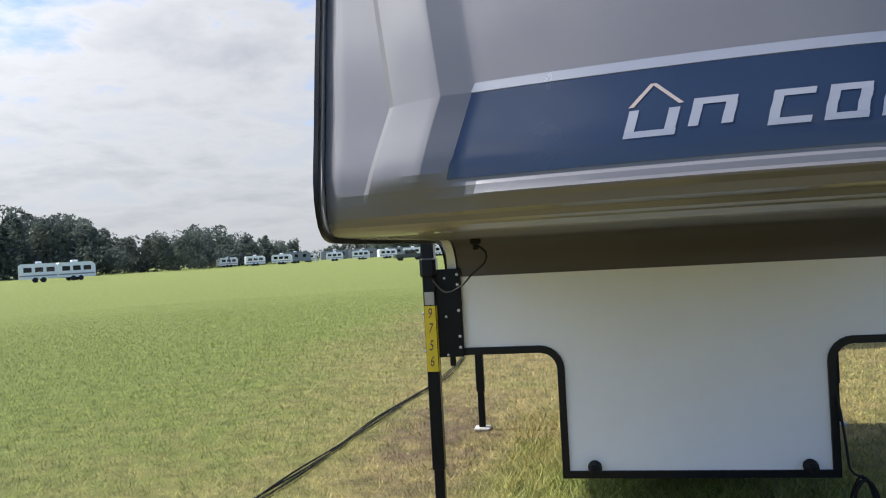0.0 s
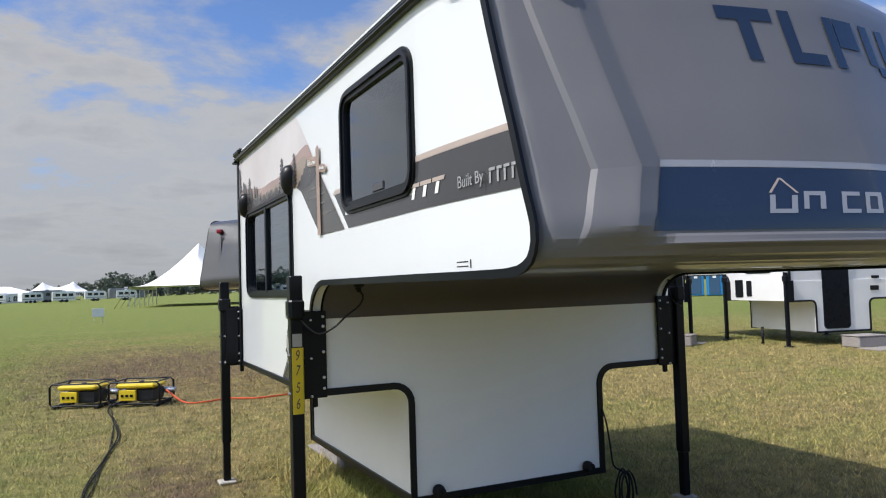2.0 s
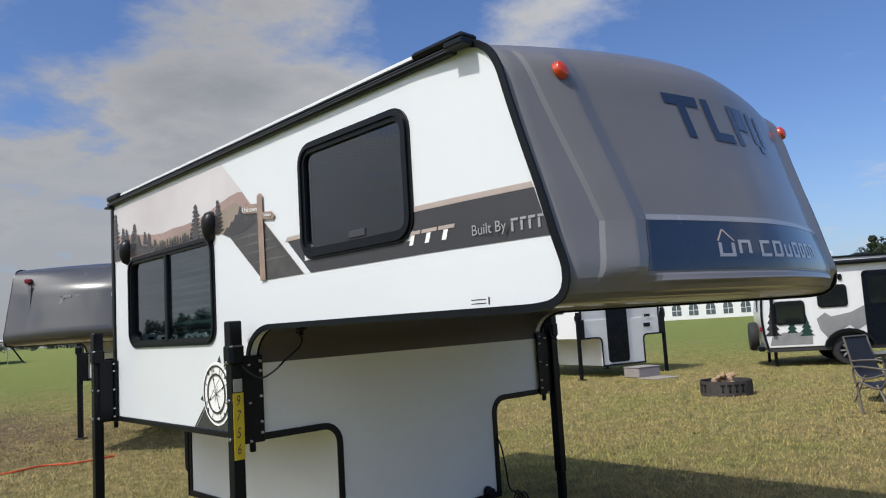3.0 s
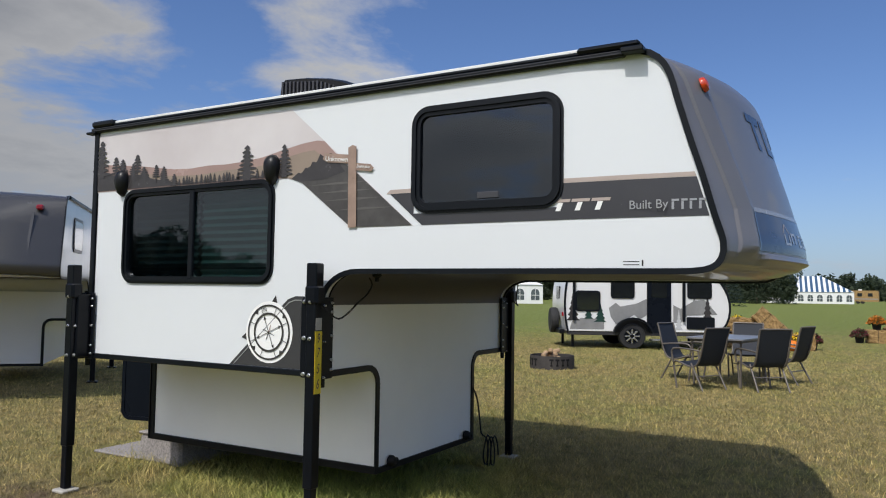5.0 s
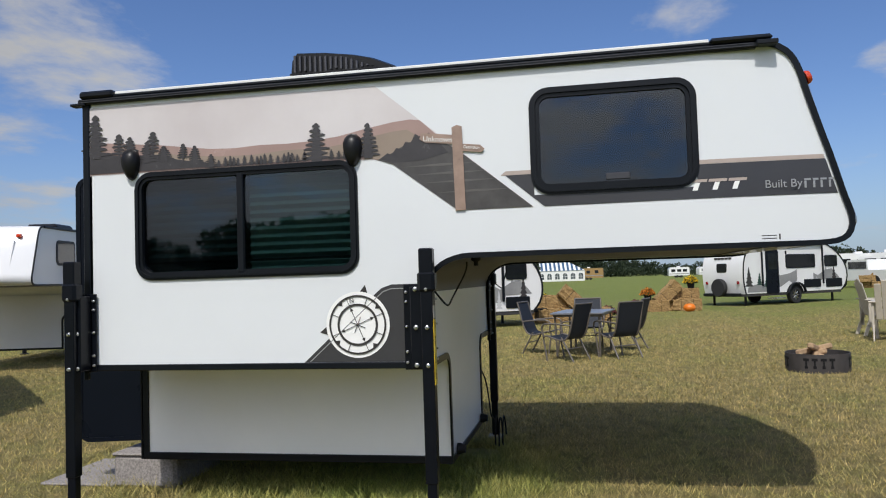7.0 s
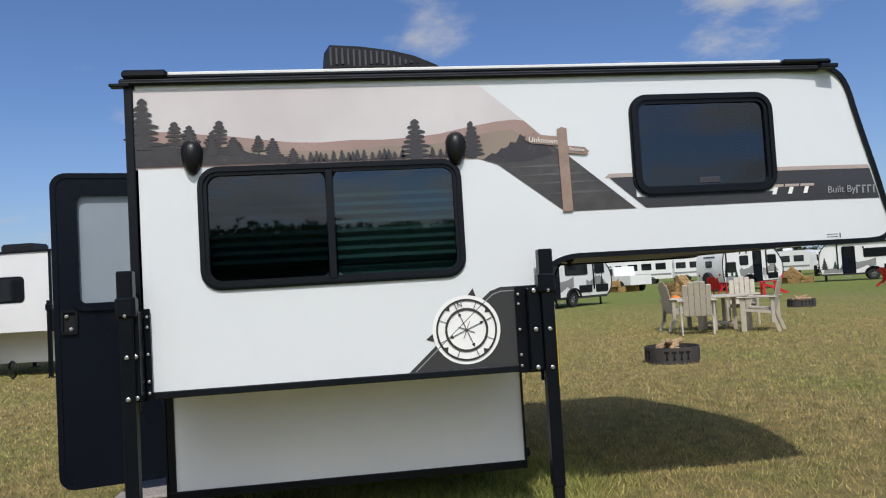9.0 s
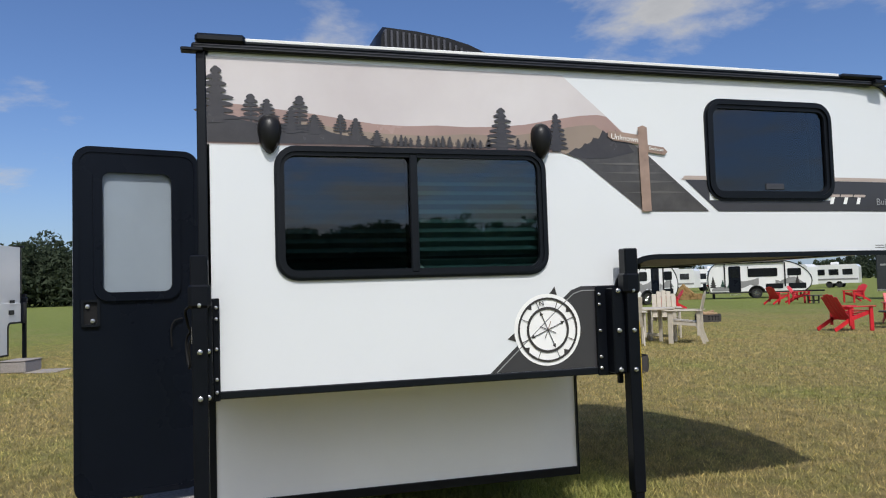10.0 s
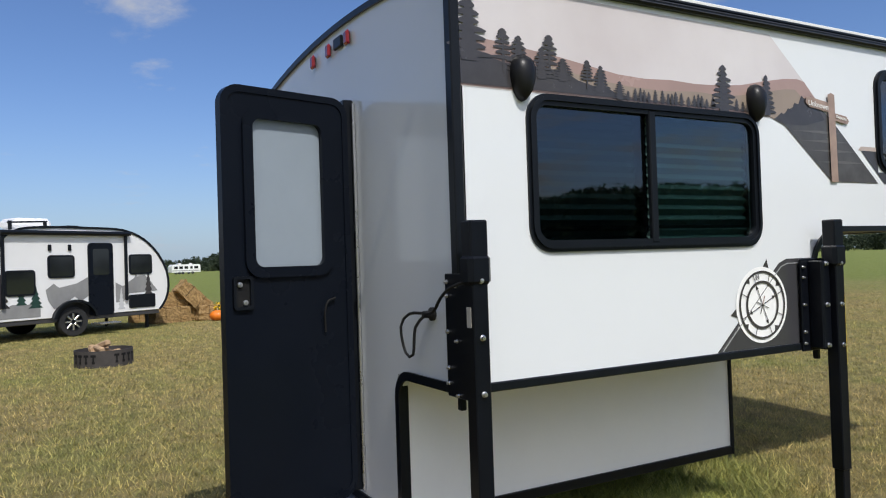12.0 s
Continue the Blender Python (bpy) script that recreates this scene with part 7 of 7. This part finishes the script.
def far_rv(m, length, height, material, label, kind_of="camper"):
    """A boxy trailer or motorhome far across the field."""
    t = thing("recreational_vehicle", label, kind_of, m, "vehicles parked across the field")
    pts = [(-length / 2, 0.5), (length / 2, 0.5), (length / 2, height * 0.82), (length / 2 - 0.5, height), (-length / 2 + 0.3, height), (-length / 2, height * 0.9)]
    part("body", Form().prism(pts, lambda a, b, d: (a, d, b), -1.15, 1.15), material, t)
    for i in range(3):
        x = (i - 1) * length * 0.28
        for s in (-1, 1):
            part("window", Form().box(x - 0.5, x + 0.5, min(s * 1.15, s * 1.17), max(s * 1.15, s * 1.17), height * 0.55, height * 0.8), M_WINDOW, t)
    part("stripe", Form().box(-length / 2 + 0.1, length / 2 - 0.1, -1.165, 1.165, height * 0.33, height * 0.40), M_MTGREY, t)
    for x in (-0.5, 0.5):
        for s in (-1, 1):
            part("wheel", Form().lathe([(0.36, -0.1), (0.36, 0.1), (0.2, 0.11)], 14, Matrix.Translation((x, s * 1.05, 0.36)) @ pose(0, 0, 0, 90, 0, 0)), M_TYRE, t)
    part("roof_unit", Form().box(-0.4, 0.4, -0.4, 0.4, height, height + 0.3, 0.06), M_TRWHITE, t)
    part("hitch", Form().box(length / 2, length / 2 + 1.0, -0.1, 0.1, 0.45, 0.6), M_BLACK, t)
    return t


RV = far_rv(pose(-72.5, 93, 0, 0, 0, 40), 5.0, 2.6, M_TRWHITE, "white trailer parked far across the field")
copy_thing(RV, pose(-69.2, 96.0, 0, 0, 0, 52))
rv_rng = random.Random(8)
for az in list(range(-26, 4, 2)) + [46, 49, 52]:
    d = rv_rng.uniform(195, 235)
    copy_thing(RV, pose(d * math.sin(radians(az)), 3 + d * math.cos(radians(az)), 0, 0, 0, -az + rv_rng.uniform(-25, 25)))
RV2 = far_rv(pose(-60, 215, 0, 0, 0, 20), 8.5, 3.1, M_TRGREY, "grey trailer parked far across the field")
for az in (-25, -21, -18, -13, -3, 2):
    d = rv_rng.uniform(205, 240)
    copy_thing(RV2, pose(d * math.sin(radians(az)), 3 + d * math.cos(radians(az)), 0, 0, 0, -az + rv_rng.uniform(-20, 20)))
for i, az in enumerate((96.6, 98.6, 99.4, 103.5, 105, 107, 109, 111, 113, 115.5, 118, 120.5, 123, 125.5, 128, 131, 134)):
    d = (75 if az > 106 else 190) + 22 * rv_rng.random()
    copy_thing(RV, pose(d * math.sin(radians(az)), 3 + d * math.cos(radians(az)), 0, 0, 0, 90 - az + 90 + rv_rng.uniform(-25, 25)))


def far_car(m, material, label):
    c = thing("pickup_truck", label, "truck", m, "trucks parked across the field")
    pts = [(-2.6, 0.45), (2.6, 0.45), (2.6, 1.0), (1.3, 1.1), (0.8, 1.75), (-0.9, 1.75), (-1.0, 1.1), (-2.6, 1.1)]
    part("body", Form().prism(pts, lambda a, b, d: (a, d, b), -0.95, 0.95), material, c)
    for s in (-1, 1):
        part("side_window", Form().box(-0.85, 0.75, min(s * 0.95, s * 0.965), max(s * 0.95, s * 0.965), 1.18, 1.62), M_WINDOW, c)
        for x in (-1.6, 1.6):
            part("wheel", Form().lathe([(0.38, -0.12), (0.38, 0.12), (0.2, 0.13)], 14, Matrix.Translation((x, s * 0.85, 0.38)) @ pose(0, 0, 0, 90, 0, 0)), M_TYRE, c)
    return c


far_car(pose(-27.5, 128, 0, 0, 0, 25), M_CAR, "dark pickup truck parked on the field")
TRUCK = far_car(pose(47, -14.5, 0, 0, 0, 20), M_TRWHITE, "white pickup truck parked behind the trailers")
copy_thing(TRUCK, pose(62, -20, 0, 0, 0, -10))


def build_cargo_trailer(m):
    t = thing("cargo_trailer", "dark grey and black enclosed cargo trailer", "cargo trailer", m)
    part("body", Form().box(0.0, 2.2, -2.6, 1.6, 0.5, 2.6, 0.05), M_TRGREY, t)
    part("nose", Form().box(0.0, 2.2, 1.6, 2.9, 0.5, 2.6, 0.06), M_CAR, t, "black front section")
    part("skirt", Form().box(-0.02, 2.22, -2.6, 2.9, 0.42, 0.54, 0.01), M_STEEL, t, "bright lower trim")
    for y in (-0.55, 0.35):
        wheel_parts(t, 0.10, y, 0.36)
        arc = [(-0.04, y + 0.46 * math.cos(radians(a)), 0.36 + 0.44 * math.sin(radians(a))) for a in range(10, 171, 20)]
        part("fender", Form().bar(arc, (-1, 0, 0), 0.06, 0.06), M_STEEL, t)
    part("window", Form().box(-0.02, 0.0, 0.0, 0.9, 1.75, 2.2, 0.01), M_WINDOW, t)
    part("logo_shape", Form().box(-0.015, 0.0, 1.9, 2.7, 1.8, 1.9), M_SILVER, t)
    return t


build_cargo_trailer(pose(26.4, -29.9, 0, 0, 0, -48))


def build_sign(m, label, w, h):
    s = thing("field_sign", label, "sign", m, "small signs on the field")
    part("board", Form().box(-w / 2, w / 2, -0.01, 0.01, 0.35, 0.35 + h, 0.003), M_TENT, s)
    for x in (-w * 0.35, w * 0.35):
        part("stake", Form().tube([(x, 0, 0), (x, 0, 0.4)], 0.012, 5), M_STEEL, s)
    return s


SG = build_sign(pose(-1.2, 41, 0), "small blank white sign staked in the field", 0.55, 0.42)
copy_thing(SG, pose(-52, 150, 0, 0, 0, 15))
copy_thing(SG, pose(92, 20, 0, 0, 0, -70))


def build_pole(m, h, cross):
    p = thing("utility_pole", "dark utility pole on the horizon", "pole", m, "utility poles on the horizon")
    part("mast", Form().tube([(0, 0, 0), (0, 0, h)], 0.16, 8, r1=0.10), M_BARK, p)
    if cross:
        part("crossarm", Form().box(-0.08, 0.08, -1.1, 1.1, h - 0.9, h - 0.6), M_BARK, p)


build_pole(pose(232, 38, 0), 16.5, True)
build_pole(pose(236, 32, 0), 24.0, False)
wagon = far_rv(pose(206, 3.0, 0, 0, 0, 85), 8.0, 3.2, M_STRAW, "hay wagon loaded with straw bales", "wagon")
